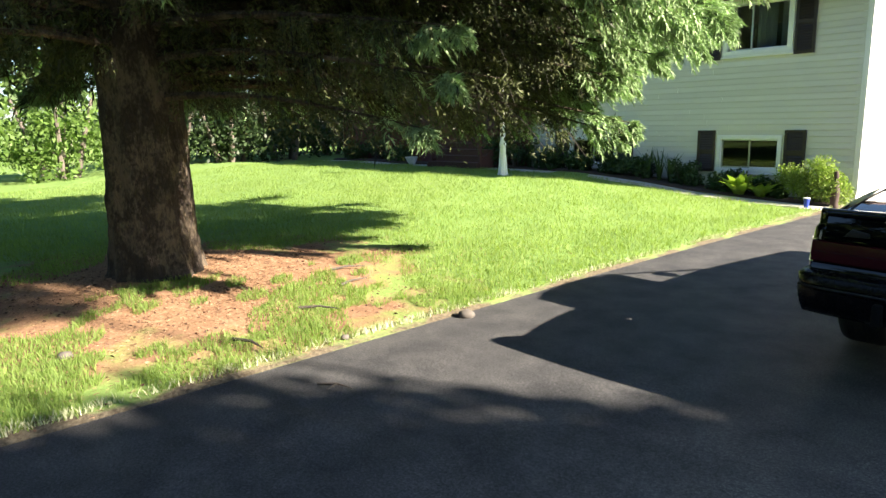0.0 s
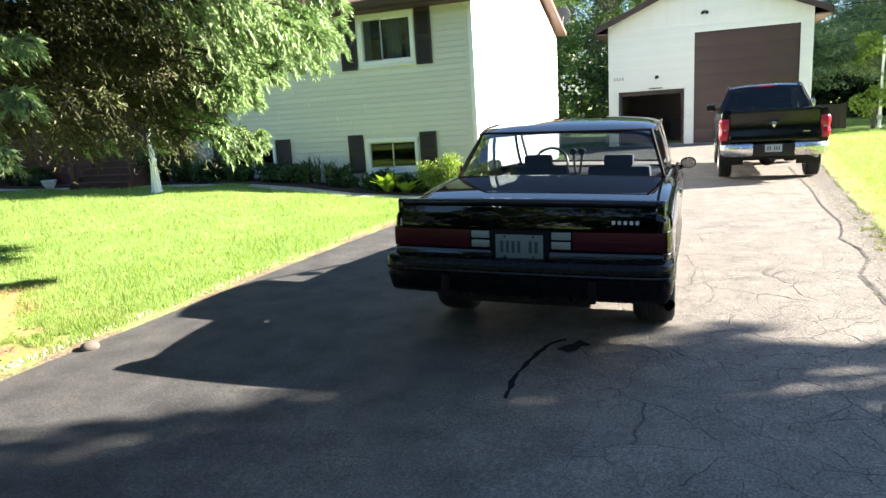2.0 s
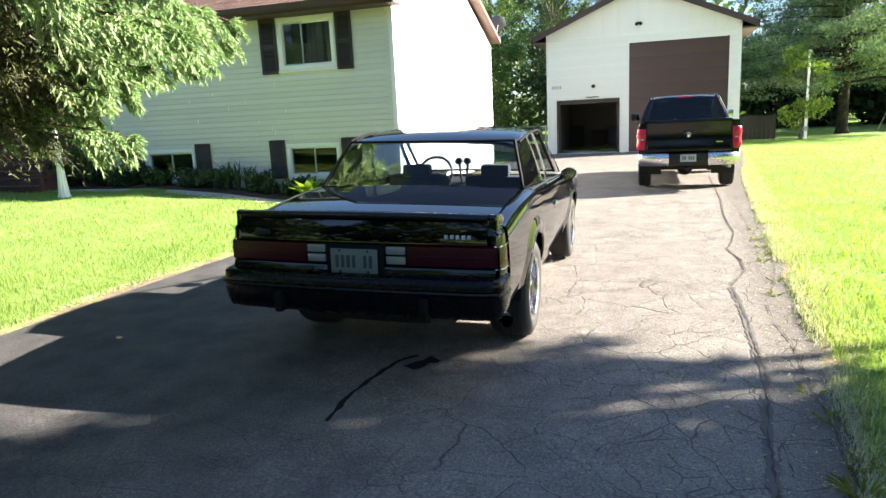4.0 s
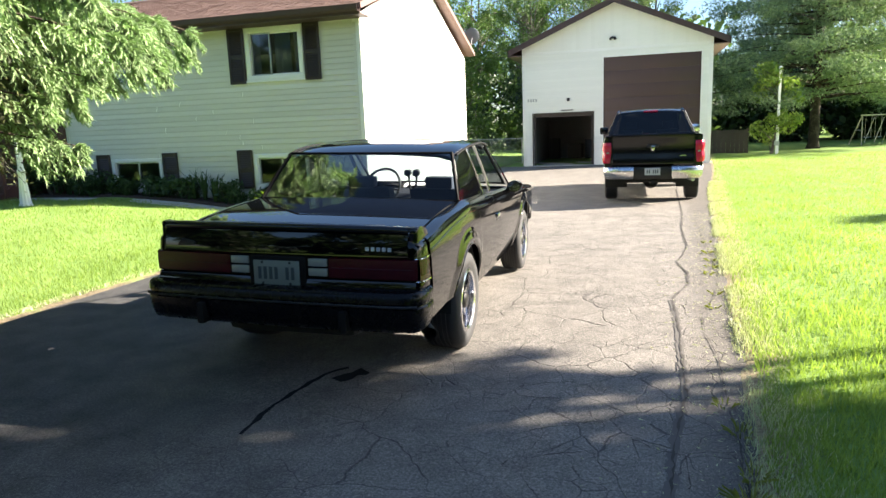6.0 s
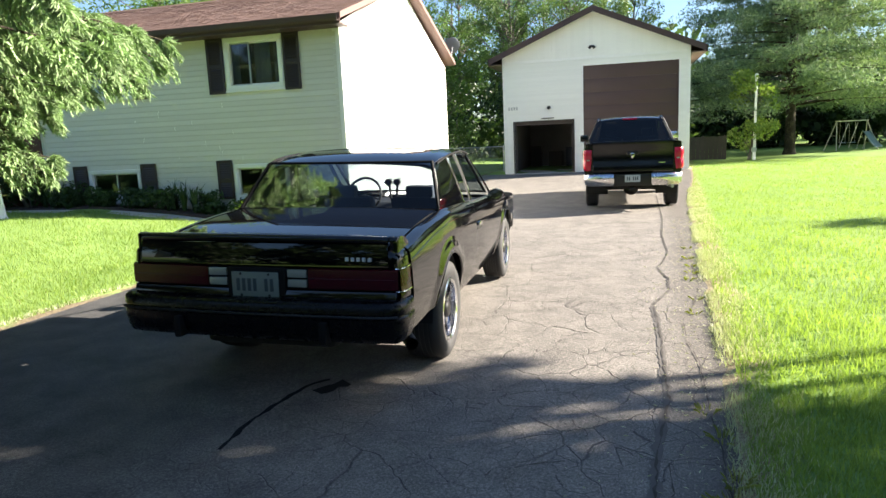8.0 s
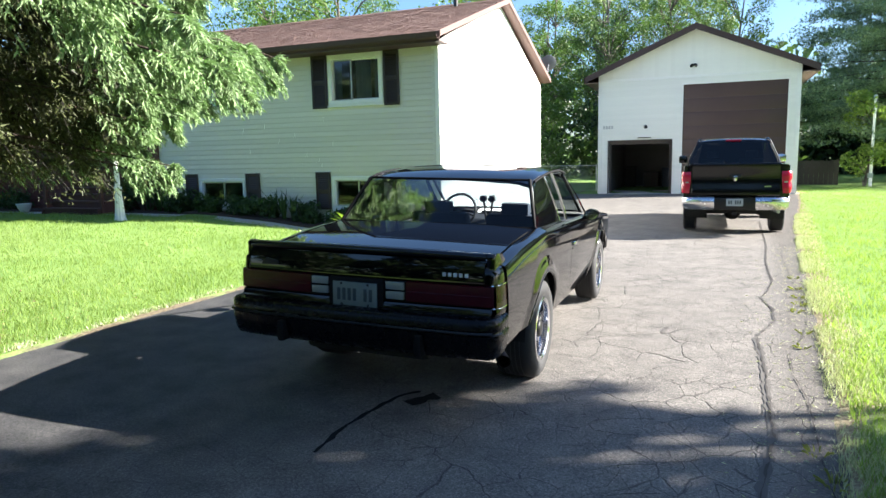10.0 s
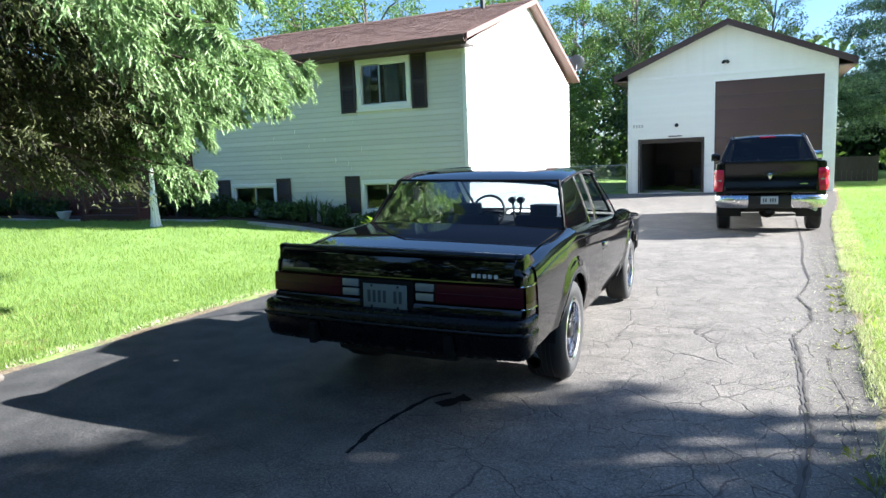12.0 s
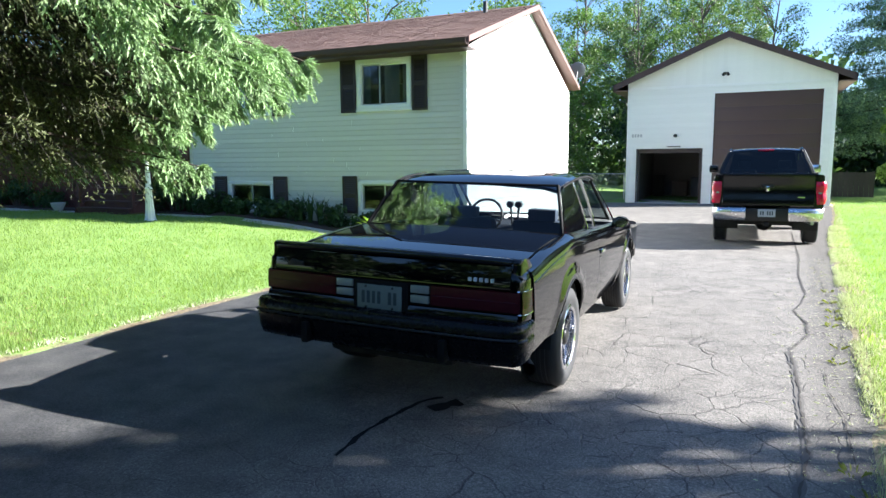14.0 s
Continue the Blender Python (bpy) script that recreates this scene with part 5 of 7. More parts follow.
    for a in (200, 340, 270):
        part("spoke", Shape().tube([wm @ Vector((0, 0.02, 0)), wm @ Vector((0.18 * math.cos(radians(a)), 0, 0.18 * math.sin(radians(a))))], 0.014, 6), CHROME, sw)
    for dx in (-0.045, 0.045):
        part("gauge_pod", Shape().turned([(0.0, -0.035), (0.034, -0.03), (0.036, 0.02), (0.02, 0.045), (0.0, 0.05)], "y", 16, Matrix.Translation((-0.11 + dx, 3.05, 1.14))), BLACK_TRIM, car, "round gauge pod")
        part("pod_stalk", Shape().tube([(-0.11 + dx * 0.5, 3.07, 0.92), (-0.11 + dx, 3.06, 1.12)], 0.012, 6), BLACK_TRIM, car)
    part("rear_view_mirror", Shape().box(-0.12, 2.80, 1.33, 0.12, 2.83, 1.385), BLACK_TRIM, car, bevel=0.012)
    part("sun_visor", Shape().box(0.14, 2.72, 1.37, 0.50, 2.80, 1.40), CLOTH_BLUE, car, bevel=0.01)
    part("floor_pan", Shape().box(-0.80, 1.4, 0.345, 0.80, 3.5, 0.385), UNDER, car)
    for s in (-1, 1):
        part("door_card", Shape().box(s * 0.80 - 0.02, 1.4, 0.34, s * 0.80 + 0.02, 3.4, 0.94), DASH, car)
        for w in (wheel(car, s * 0.762, R, 0.356, 0.290, s, 5, ALLOY, 0.222), wheel(car, s * 0.785, F, 0.340, 0.235, s, 5, ALLOY, 0.218)):
            w.matrix_basis = Matrix.Translation((0, 0, -0.011 if s < 0 else -0.006)) @ w.matrix_basis
    return car


coupe(Matrix.Translation((-0.513, 3.74, 0.0)) @ Matrix.Rotation(radians(0.5), 4, "Z") @ Matrix.Rotation(radians(1.4), 4, "Y"))

BUMPER_CHROME = surface("worn_chrome", (0.72, 0.72, 0.73), 0.24, 1.0, vary=0.06, bump=0.0)
TRUCK_PAINT = surface("black_truck_paint", (0.0035, 0.0035, 0.0045), 0.14, big=2, fine=200, vary=0.2, bump=0.0)


def pickup(at):
    tr = thing("pickup_truck", "black pickup truck with chrome rear bumper parked on the driveway", "truck", at=at)
    R, F, arch = 1.28, 4.85, 0.47
    top = [(0.0, 1.315), (2.1, 1.315)]
    low = [(0.0, 0.72), (0.4, 0.60), (2.0, 0.55), (6, 0.52)]
    width = [(0.0, 0.955), (0.3, 0.975), (2.1, 0.985), (6, 0.98)]
    prof = [(0.5, 0.965), (0.7, 0.985), (0.95, 1.0), (1.2, 0.99), (1.34, 0.975)]
    for s in (-1, 1):
        part("bed_side", car_side(0.13, 2.05, top, low, width, prof, (R,), arch, sgn=s, shoulder=[(0.012, 0.018), (0.04, 0.025), (0.10, 0.02), (0.10, -0.35)], swell=0.03), TRUCK_PAINT, tr, "black bed side")
        part("cab_side", car_side(2.09, 4.2, [(2.09, 1.30), (4.2, 1.27)], low, width, prof, (), arch, sgn=s, shoulder=[(0.02, 0.01)]), TRUCK_PAINT, tr)
        part("front_wing", car_side(4.21, 5.7, [(4.21, 1.24), (5.7, 1.12)], low, width, prof, (F,), arch, sgn=s, shoulder=[(0.05, 0.03), (0.3, 0.06)], swell=0.03), TRUCK_PAINT, tr)
        lamp = part("tail_lamp", Shape().sheet([[(s * (x + 0.22 * k * max(0, x - 0.84)), y - 0.03 * k, z) for x, y in ((0.845 - 0.03 * math.sin(4.5 * (z - 0.80)), 0.112), (0.885, 0.10), (0.93, 0.112), (0.968, 0.15), (0.985, 0.24))] for z, k in ((0.81, 0.0), (0.84, 0.35), (0.89, 0.7), (0.95, 0.6), (1.00, 0.2), (1.03, 0.2), (1.08, 0.6), (1.14, 0.7), (1.19, 0.4), (1.215, 0.0))]), TAIL_BRIGHT, tr, "bright red tail lamp")
        part("reverse_lens", Shape().box(s * 0.885 - 0.030, 0.072, 1.000, s * 0.885 + 0.030, 0.107, 1.03), LENS_WHITE, lamp, bevel=0.006)
        part("bed_corner", Shape().sheet([[(s * x, y, z) for x, y in ((0.795, 0.125), (0.88, 0.12), (0.94, 0.14), (0.958, 0.20))] for z in (0.70, 0.80, 1.24, 1.32)]), TRUCK_PAINT, tr)
        well = [[(s * x, R + (arch + 0.002) * math.cos(q), 0.40 + (arch - 0.06) * math.sin(q)) for x in (0.5, 0.95)] for q in np.linspace(-0.3, math.pi + 0.3, 16)]
        part("wheel_well", Shape().sheet(well), UNDER, tr)
        mir = part("door_mirror", Shape().box(s * 1.10 - 0.10, 3.55, 1.33, s * 1.10 + 0.10, 3.66, 1.50), BUMPER_CHROME if s > 0 else TRUCK_PAINT, tr, "folding door mirror", bevel=0.035)
        part("mirror_arm", Shape().box(s * 0.97 - 0.06, 3.60, 1.34, s * 0.97 + 0.06, 3.66, 1.40), BLACK_TRIM, mir, bevel=0.01)
        wheel(tr, s * 0.84, R, 0.40, 0.27, s, 6, ALLOY, 0.235)
        wheel(tr, s * 0.84, F, 0.40, 0.27, s, 6, ALLOY, 0.235)
        # chrome bumper halves with a dark step between
        rows = []
        for x in (0.37, 0.40, 0.60, 0.80, 0.90, 0.955, 0.965):
            b = max(0, x - 0.62) ** 2 * 1.3
            zi = 0.60 if x < 0.39 else 0.50
            rows.append([(s * x, 0.07 + b, 0.748), (s * x, 0.015 + b, 0.735), (s * x, -0.012 + b, 0.70), (s * x, -0.022 + b, 0.65), (s * x, -0.008 + b, 0.59), (s * x, 0.035 + b, 0.51 + (0.04 if x > 0.9 else 0)), (s * x, 0.09 + b, 0.495 + (0.04 if x > 0.9 else 0))])
        part("rear_bumper", Shape().sheet(rows), BUMPER_CHROME, tr, "chrome rear bumper half", angle=40)
        part("leaf_spring", Shape().tube([(s * 0.55, 0.5, 0.52), (s * 0.55, 1.28, 0.42), (s * 0.55, 2.1, 0.52)], 0.035, 6), UNDER, tr)
        part("roof_edge", Shape().tube([(s * 0.945, 2.13, 1.30), (s * 0.895, 2.18, 1.45), (s * 0.735, 2.30, 1.80), (s * 0.70, 2.42, 1.845), (s * 0.70, 3.4, 1.86), (s * 0.74, 4.1, 1.62)], 0.028, 8), TRUCK_PAINT, tr)
        g = part("cab_window", Shape().sheet([[(s * 0.945, 2.15, 1.30), (s * 0.95, 3.0, 1.29), (s * 0.95, 4.1, 1.27)], [(s * 0.735, 2.32, 1.78), (s * 0.74, 3.0, 1.80), (s * 0.76, 3.75, 1.76)]]), TINT_GLASS, tr)
    part("bumper_step", Shape().box(-0.385, 0.02, 0.50, 0.385, 0.16, 0.725), BLACK_TRIM, tr, "black bumper step", bevel=0.015)
    plate = part("number_plate", Shape().box(-0.152, 0.008, 0.575, 0.152, 0.018, 0.715), PLATE_PALE, tr, "white number plate", bevel=0.004)
    for k in range(6):
        if k != 2:
            part("plate_mark", Shape().box(-0.112 + k * 0.04, 0.004, 0.61, -0.112 + k * 0.04 + 0.022, 0.0085, 0.68), PLATE_INK, plate)
    gate = Shape().sheet([[(x, y, z) for x in np.linspace(-0.79, 0.79, 9)] for y, z in ((0.13, 0.76), (0.10, 0.78), (0.097, 0.90), (0.112, 0.95), (0.112, 1.20), (0.092, 1.27), (0.092, 1.345), (0.11, 1.368), (0.17, 1.372), (0.17, 0.9))])
    tg = part("tailgate", gate, TRUCK_PAINT, tr, "black tailgate")
    part("gate_handle", Shape().box(-0.11, 0.082, 1.10, 0.11, 0.108, 1.16), BLACK_TRIM, tg, bevel=0.01)
    part("emblem", Shape().prism([(-0.045, 1.12), (-0.02, 1.035), (0.02, 1.035), (0.045, 1.12), (0.02, 1.135), (-0.02, 1.135)], "y", 0.070, 0.1), CHROME, tg, "small bright emblem", bevel=0.008)
    part("badge", Shape().box(0.52, 0.098, 0.925, 0.64, 0.106, 0.945), CHROME, tg, "small bright badge")
    part("bed_floor", Shape().box(-0.85, 0.17, 0.78, 0.85, 2.05, 0.82), UNDER, tr)
    part("bed_front", Shape().box(-0.88, 2.03, 0.78, 0.88, 2.07, 1.335), TRUCK_PAINT, tr)
    # cab back with its window
    back = [[(x, y, z) for x in np.linspace(-w, w, 9)] for y, z, w in ((2.10, 0.60, 0.95), (2.10, 1.28, 0.96), (2.12, 1.335, 0.95))]
    part("cab_back", Shape().sheet(back), TRUCK_PAINT, tr)
    part("cab_pillar", Shape().sheet([[(-0.95, 2.13, 1.335), (-0.86, 2.12, 1.335)], [(-0.73, 2.29, 1.80), (-0.66, 2.28, 1.79)]]), TRUCK_PAINT, tr)
    part("cab_pillar", Shape().sheet([[(0.95, 2.13, 1.335), (0.86, 2.12, 1.335)], [(0.73, 2.29, 1.80), (0.66, 2.28, 1.79)]]), TRUCK_PAINT, tr)
    rw = part("rear_window", Shape().sheet([[(x * (0.86 + (0.66 - 0.86) * t), 2.12 + 0.16 * t - 0.02 * (1 - x * x), 1.335 + 0.45 * t) for x in np.linspace(-1, 1, 9)] for t in np.linspace(0, 1, 4)]), TINT_GLASS, tr, "dark tinted rear window")
    rf = []
    for y, z, w in ((2.27, 1.785, 0.69), (2.31, 1.83, 0.71), (2.45, 1.862, 0.72), (2.9, 1.885, 0.73), (3.4, 1.878, 0.73), (3.75, 1.83, 0.74)):
        rf.append([(x * w, y, z - 0.035 * abs(x) ** 3) for x in np.linspace(-1, 1, 11)])
    part("cab_roof", Shape().sheet(rf), TRUCK_PAINT, tr, "black cab roof")
    part("high_brake_lamp", Shape().box(-0.16, 2.262, 1.795, 0.16, 2.30, 1.835), TAIL_BRIGHT, tr, "red high brake lamp", bevel=0.008)
    part("windscreen", Shape().sheet([[(-0.78, 4.25, 1.28), (0.78, 4.25, 1.28)], [(-0.66, 3.75, 1.80), (0.66, 3.75, 1.80)]]), TINT_GLASS, tr)
    part("cab_floor", Shape().box(-0.93, 2.12, 0.5, 0.93, 5.6, 0.62), UNDER, tr)
    for x in (-0.42, 0.42):
        st = part("front_seat", Shape().box(x - 0.26, 2.95, 0.8, x + 0.26, 3.1, 1.42), CLOTH_BLUE, tr, bevel=0.05)
        part("headrest", Shape().box(x - 0.13, 2.97, 1.44, x + 0.13, 3.06, 1.60), CLOTH_BLUE, st, bevel=0.03)
    part("bonnet", Shape().sheet([[(x, y, z + 0.05 * (1 - x * x)) for x in np.linspace(-0.9, 0.9, 7)] for y, z in ((4.2, 1.24), (5.0, 1.22), (5.7, 1.12))]), TRUCK_PAINT, tr)
    part("grille", Shape().box(-0.9, 5.68, 0.5, 0.9, 5.78, 1.12), CHROME, tr, bevel=0.03)
    part("rear_axle", Shape().tube([(-0.75, R, 0.38), (0.75, R, 0.38)], 0.055, 10).turned([(0.05, -0.16), (0.14, -0.1), (0.17, 0.0), (0.14, 0.1), (0.05, 0.16)], "y", 16, Matrix.Translation((0, R, 0.38))), UNDER, tr)
    part("tow_hitch", Shape().box(-0.42, 0.22, 0.43, 0.42, 0.30, 0.50).box(-0.05, 0.05, 0.40, 0.05, 0.25, 0.47), UNDER, tr, bevel=0.01)
    part("spare_tyre", Shape().turned([(0.16, 0.49), (0.30, 0.47), (0.34, 0.53), (0.34, 0.62), (0.30, 0.68), (0.16, 0.66)], "z", 24, Matrix.Translation((0, 0.75, 0)), closed=True), RUBBER, tr)
    part("exhaust_pipe", Shape().tube([(0.62, 1.6, 0.48), (0.66, 0.7, 0.50), (0.80, 0.28, 0.46)], 0.035, 10), GALV, tr, "exhaust tail pipe")
    return tr


pickup(pose(1.925, 14.48, -0.105, 0, 0, 0) @ Matrix.Diagonal((1, 1, 1.05, 1)))

# ---- plants ----


def unit(v):
    return v / np.maximum(np.linalg.norm(v, axis=-1, keepdims=True), 1e-9)


def leaf_quads(centres, size, rng, stretch=0.6, up=0.0, along=None):
    """Diamond-shaped leaves at the given places, turned at random."""
    n = len(centres)
    d = along if along is not None else unit(rng.normal(size=(n, 3)) + np.array([0, 0, up]))
    side = unit(np.cross(d, unit(rng.normal(size=(n, 3)))))
    L = (size * rng.uniform(0.6, 1.3, n))[:, None] if np.isscalar(size) else size[:, None]
    c = np.asarray(centres)
    fold = np.cross(d, side) * L * 0.12
    v = np.stack([c - d * L * 0.5, c + side * L * stretch * 0.5 + fold, c + d * L * 0.5, c - side * L * stretch * 0.5 + fold], 1)
    return v.reshape(-1, 3), np.arange(4 * n).reshape(n, 4)


def leaf_mesh(name, centres, size, mat, rng, stretch=0.6, up=0.0):
    v, f = leaf_quads(centres, size, rng, stretch, up)
    return big_mesh(name, v, f, mat)


def clumped(rng, clumps, per, spread):
    k = rng.integers(0, len(clumps), per)
    c, r = clumps[k, :3], clumps[k, 3:4]
    p = unit(rng.normal(size=(per, 3))) * (rng.uniform(0.15, 1, (per, 1)) ** 0.5)
    return c + p * r * spread


def broadleaf(name, label, x, y, h, trunk_r, crown_r, z0, leaves, size, mat, seed, clumps=26, group="", bark=BARK_GREY, z_base=None, clump_r=0.30, flat=1.0, lean=0.4):
    rng = np.random.default_rng(seed)
    zb = float(ground_z(np.float64(x), np.float64(y))) - 0.05 if z_base is None else z_base
    t = thing(name, label, "tree", group, at=(x, y, zb))
    top = np.array([rng.uniform(-lean, lean), rng.uniform(-lean, lean), h * 0.93])
    trunk_pts = [tuple(top * s + np.array([0.15 * math.sin(3 * s + seed), 0.15 * math.sin(2.3 * s + 2 * seed), 0])) for s in np.linspace(0, 1, 9)]
    s = Shape().tube(trunk_pts, [trunk_r * (1.35 if i == 0 else 1.0 - 0.82 * i / 8) for i in range(9)], 10)
    zc, hz = (z0 + h) / 2, (h - z0) / 2
    cl = []
    for i in range(clumps):
        d = unit(rng.normal(size=3))
        r = rng.uniform(0.35, 1.0) ** 0.6
        p = np.array([d[0] * crown_r * r * flat, d[1] * crown_r * r, zc + d[2] * hz * r])
        cl.append([*p, crown_r * clump_r * rng.uniform(0.7, 1.3)])
        q = min(0.95, max(0.12, (p[2] - 0.35 * crown_r * r) / (h * 0.93)))
        a = np.array(trunk_pts[int(q * 8)])
        mid = (a + p) / 2 + np.array([0, 0, 0.12 * crown_r])
        s.tube([tuple(a), tuple(mid), tuple(p)], [trunk_r * 0.34 * (1 - 0.5 * q), trunk_r * 0.2, trunk_r * 0.07], 6, caps=False)
    part("trunk", s, bark, t, "branching grey trunk")
    cl = np.array(cl)
    part("crown", leaf_mesh("crown", clumped(rng, cl, leaves, 1.15), size, mat, rng, 0.62), None, t)
    return t


def shrub(name, label, x, y, w, d, h, leaves, size, mat, seed, category="shrub", group="", stretch=0.5, up=0.6):
    rng = np.random.default_rng(seed)
    zb = float(ground_z(np.float64(x), np.float64(y))) - 0.02
    t = thing(name, label, category, group, at=(x, y, zb))
    cl = np.array([[rng.uniform(-1, 1) * w * 0.36, rng.uniform(-1, 1) * d * 0.36, h * rng.uniform(0.2, 0.72), min(w, d, h) * rng.uniform(0.24, 0.36)] for _ in range(16)])
    p = clumped(rng, cl, leaves, 1.1)
    p[:, 2] = np.abs(p[:, 2])
    part("foliage", leaf_mesh("foliage", p, size, mat, rng, stretch, up), None, t)
    s = Shape()
    for c in cl:
        s.tube([(c[0] * 0.25, c[1] * 0.25, 0.0), (c[0] * 0.6, c[1] * 0.6, c[2] * 0.5), tuple(c[:3])], [0.012, 0.009, 0.004], 5, caps=False)
    part("woody_base", s, BARK_GREY, t)
    return t


# the spruce beside the driveway
def spruce():
    rng = np.random.default_rng(11)
    bx, by = TREE_AT
    zb = 0.05
    t = thing("spruce_tree", "large old spruce with drooping green branches and rough trunk", "tree", at=(bx, by, zb))
    rows = []
    for z in list(np.arange(-0.1, 2.6, 0.045)) + [2.7, 3.5, 5.5, 8, 11, 14]:
        base = lerp([(-0.1, 0.54), (0.0, 0.50), (0.18, 0.43), (0.5, 0.395), (1.2, 0.37), (2.4, 0.355), (8, 0.24), (14, 0.04)], z)
        row = []
        for k in range(80):
            a = 2 * math.pi * k / 80
            root = max(0, 1 - z / 0.5) * (0.10 * max(0, math.sin(5 * a + 0.6)) + 0.05 * math.sin(3 * a + 2))
            c, d = math.cos(a), math.sin(a)
            scale = 0.020 * noise.noise((9 * c, 9 * d, 4.5 * z)) + 0.022 * abs(noise.noise((17 * c, 17 * d, 7 * z + 5)))
            r = base * (1 + root) + 0.016 * math.sin(9 * a + 1.3 * z) + scale
            row.append((r * c + 0.02 * math.sin(z), r * d, z))
        rows.append(row)
    part("trunk", Shape().sheet(rows, close=True), BARK, t, "rough brown grey trunk", angle=80)
    limbs, dead = Shape(), Shape()
    live, old = [], []
    cam_way = math.atan2(-0.26 - by, 0.8 - bx)
    z0, level = 1.95, 0
    while z0 < 14:
        frac = (z0 - 2.5) / 12.0
        n = 12 if z0 < 5.5 else 9
        extra = 3 if 2.4 <= z0 < 4.6 else 0
        # extra boughs out of view, added to shade the trunk and litter
        shading = 5 if 3.0 <= z0 < 5.6 else 0
        leaders = 3 if 3.15 <= z0 < 3.7 else 4 if 2.1 < z0 < 2.7 else 0
        for b in range(n + extra + shading + leaders):
            phi = 2 * math.pi * (b + 0.5 * (level % 2)) / n + rng.uniform(-0.22, 0.22)
            if b >= n + extra + shading:
                phi = math.radians(60) + (b - n - extra - shading) * 0.06 if z0 > 3 else math.radians(62) + (b - n - extra - shading - 2) * 0.13 + 0.06 * (level % 2)
            elif b >= n + extra:
                phi = math.radians(17) + (b - n - extra - 2) * 0.20 + rng.uniform(-0.08, 0.08)
            elif b >= n:
                phi = math.radians(62) + (b - n - 1) * 0.28 + rng.uniform(-0.15, 0.15)
            off = (phi - math.radians(62) + math.pi) % (2 * math.pi) - math.pi
            near = (phi - cam_way + math.pi) % (2 * math.pi) - math.pi
            L = lerp([(1.8, 4.8), (2.0, 4.9), (2.3, 5.05), (2.6, 5.3), (3.0, 5.9), (3.25, 6.15), (3.6, 5.4), (3.95, 4.6), (5.5, 4.0), (8.3, 3.0), (14.0, 0.4)], z0) * (0.90 + 0.11 * math.exp(-(off / 0.6) ** 2)) * rng.uniform(0.86, 1.03) * (1 - 0.17 * min(1, max(0, -off - 0.05) / 0.4))
            # lengthened out of view, so that their shadow reaches the far lawn
            if 0.5 < off < 2.4 and 3.9 < z0 < 9:
                L *= 1.38
            lift = 0.0
            if abs(near) < 0.5 and z0 < 4.5:
                L *= 0.80
                lift = 0.85
            if b >= n + extra + shading:
                L = 6.5 if z0 > 3.45 else 5.95 if z0 > 3 else rng.uniform(4.66, 5.02)
            sunny = n + extra <= b < n + extra + shading
            if sunny:
                L = rng.uniform(4.3, 5.4)
            thin_side = off < -0.42 and z0 < 4.8 and not sunny
            if thin_side:
                L *= 0.92
            if (abs(off) > 1.7 and z0 < 2.2) or (z0 < 1.95 and abs(off) > 0.42):
                continue
            droop = rng.uniform(0.21, 0.29) - 0.06 * (1 - math.exp(-(off / 0.9) ** 2)) * (z0 < 4)
            d = np.array([math.cos(phi), math.sin(phi), 0.0])
            sd = np.array([-d[1], d[0], 0.0])
            zs, bend = z0 + rng.uniform(-0.15, 0.15) + lift, rng.uniform(-0.12, 0.12)
            s = np.linspace(0.04, 1.0, 9)[:, None]
            pts = d * (L * s) + sd * (bend * L * s * s) + np.array([0, 0, 1.0]) * (zs + L * (0.10 * s - droop * s * s + 0.04 * s**4))
            r0 = 0.055 * (L / 6.0) + 0.012
            limbs.tube([tuple(q) for q in pts], [r0 * (1 - 0.9 * i / 8) for i in range(9)], 6, caps=False)
            faces_us = -0.9 < off < 1.7 or abs(near) < 1.2
            close = z0 < (6.6 if off > -0.3 else 4.6) and (-1.6 < off < (1.6 if z0 < 4.4 else 0.9) or abs(near) < 0.9)
            far_side = abs(off) > 1.9 and z0 < 4.0
            k = int(L / (0.050 if close else 0.07 if far_side else 0.13))
            bough = 0.12 + 0.88 * np.linspace(0, 1.0, 12) ** 0.7 + rng.uniform(-0.03, 0.03, 12)
            s = np.clip(bough[rng.integers(0, 12, k * 3)] + rng.normal(0, 0.011, k * 3), 0.08, 1.0)
            side = np.tile([-1.0, 1.0, 0.0], k)[:, None]
            s1 = s[:, None]
            at = d * (L * s1) + sd * (bend * L * s1 * s1) + np.array([0, 0, 1.0]) * (zs + L * (0.10 * s1 - droop * s1 * s1 + 0.04 * s1**4))
            tang = unit(d + sd * 2 * bend * s1 + np.array([0, 0, 1.0]) * (0.10 - 2 * droop * s1 + 0.16 * s1**3))
            hang = unit(tang * 0.35 + rng.normal(size=(len(s), 3)) * 0.22 + np.array([0, 0, -1.0]))
            wide = unit(tang * 0.8 + side * sd * rng.uniform(0.6, 1.0, (len(s), 1)) + np.array([0, 0, -0.55]) + rng.normal(size=(len(s), 3)) * 0.10)
            rise = unit(tang * 0.9 + rng.normal(size=(len(s), 3)) * 0.25 + np.array([0, 0, 0.30]))
            hang = np.where(rng.uniform(size=(len(s), 1)) < 0.45, rise, hang)
            way = np.where(side == 0, hang, wide)
            ln = np.interp(s, [0.1, 0.5, 0.8, 1.0], [0.55, 0.85, 0.62, 0.18]) * rng.uniform(0.55, 1.2, len(s)) * np.where(side[:, 0] == 0, 0.62, 1.0) * max(0.45, L / 6.0)
            # inside the live rim, needles take the old colour with crown shade in it
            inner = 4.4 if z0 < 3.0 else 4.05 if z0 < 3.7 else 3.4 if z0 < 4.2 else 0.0
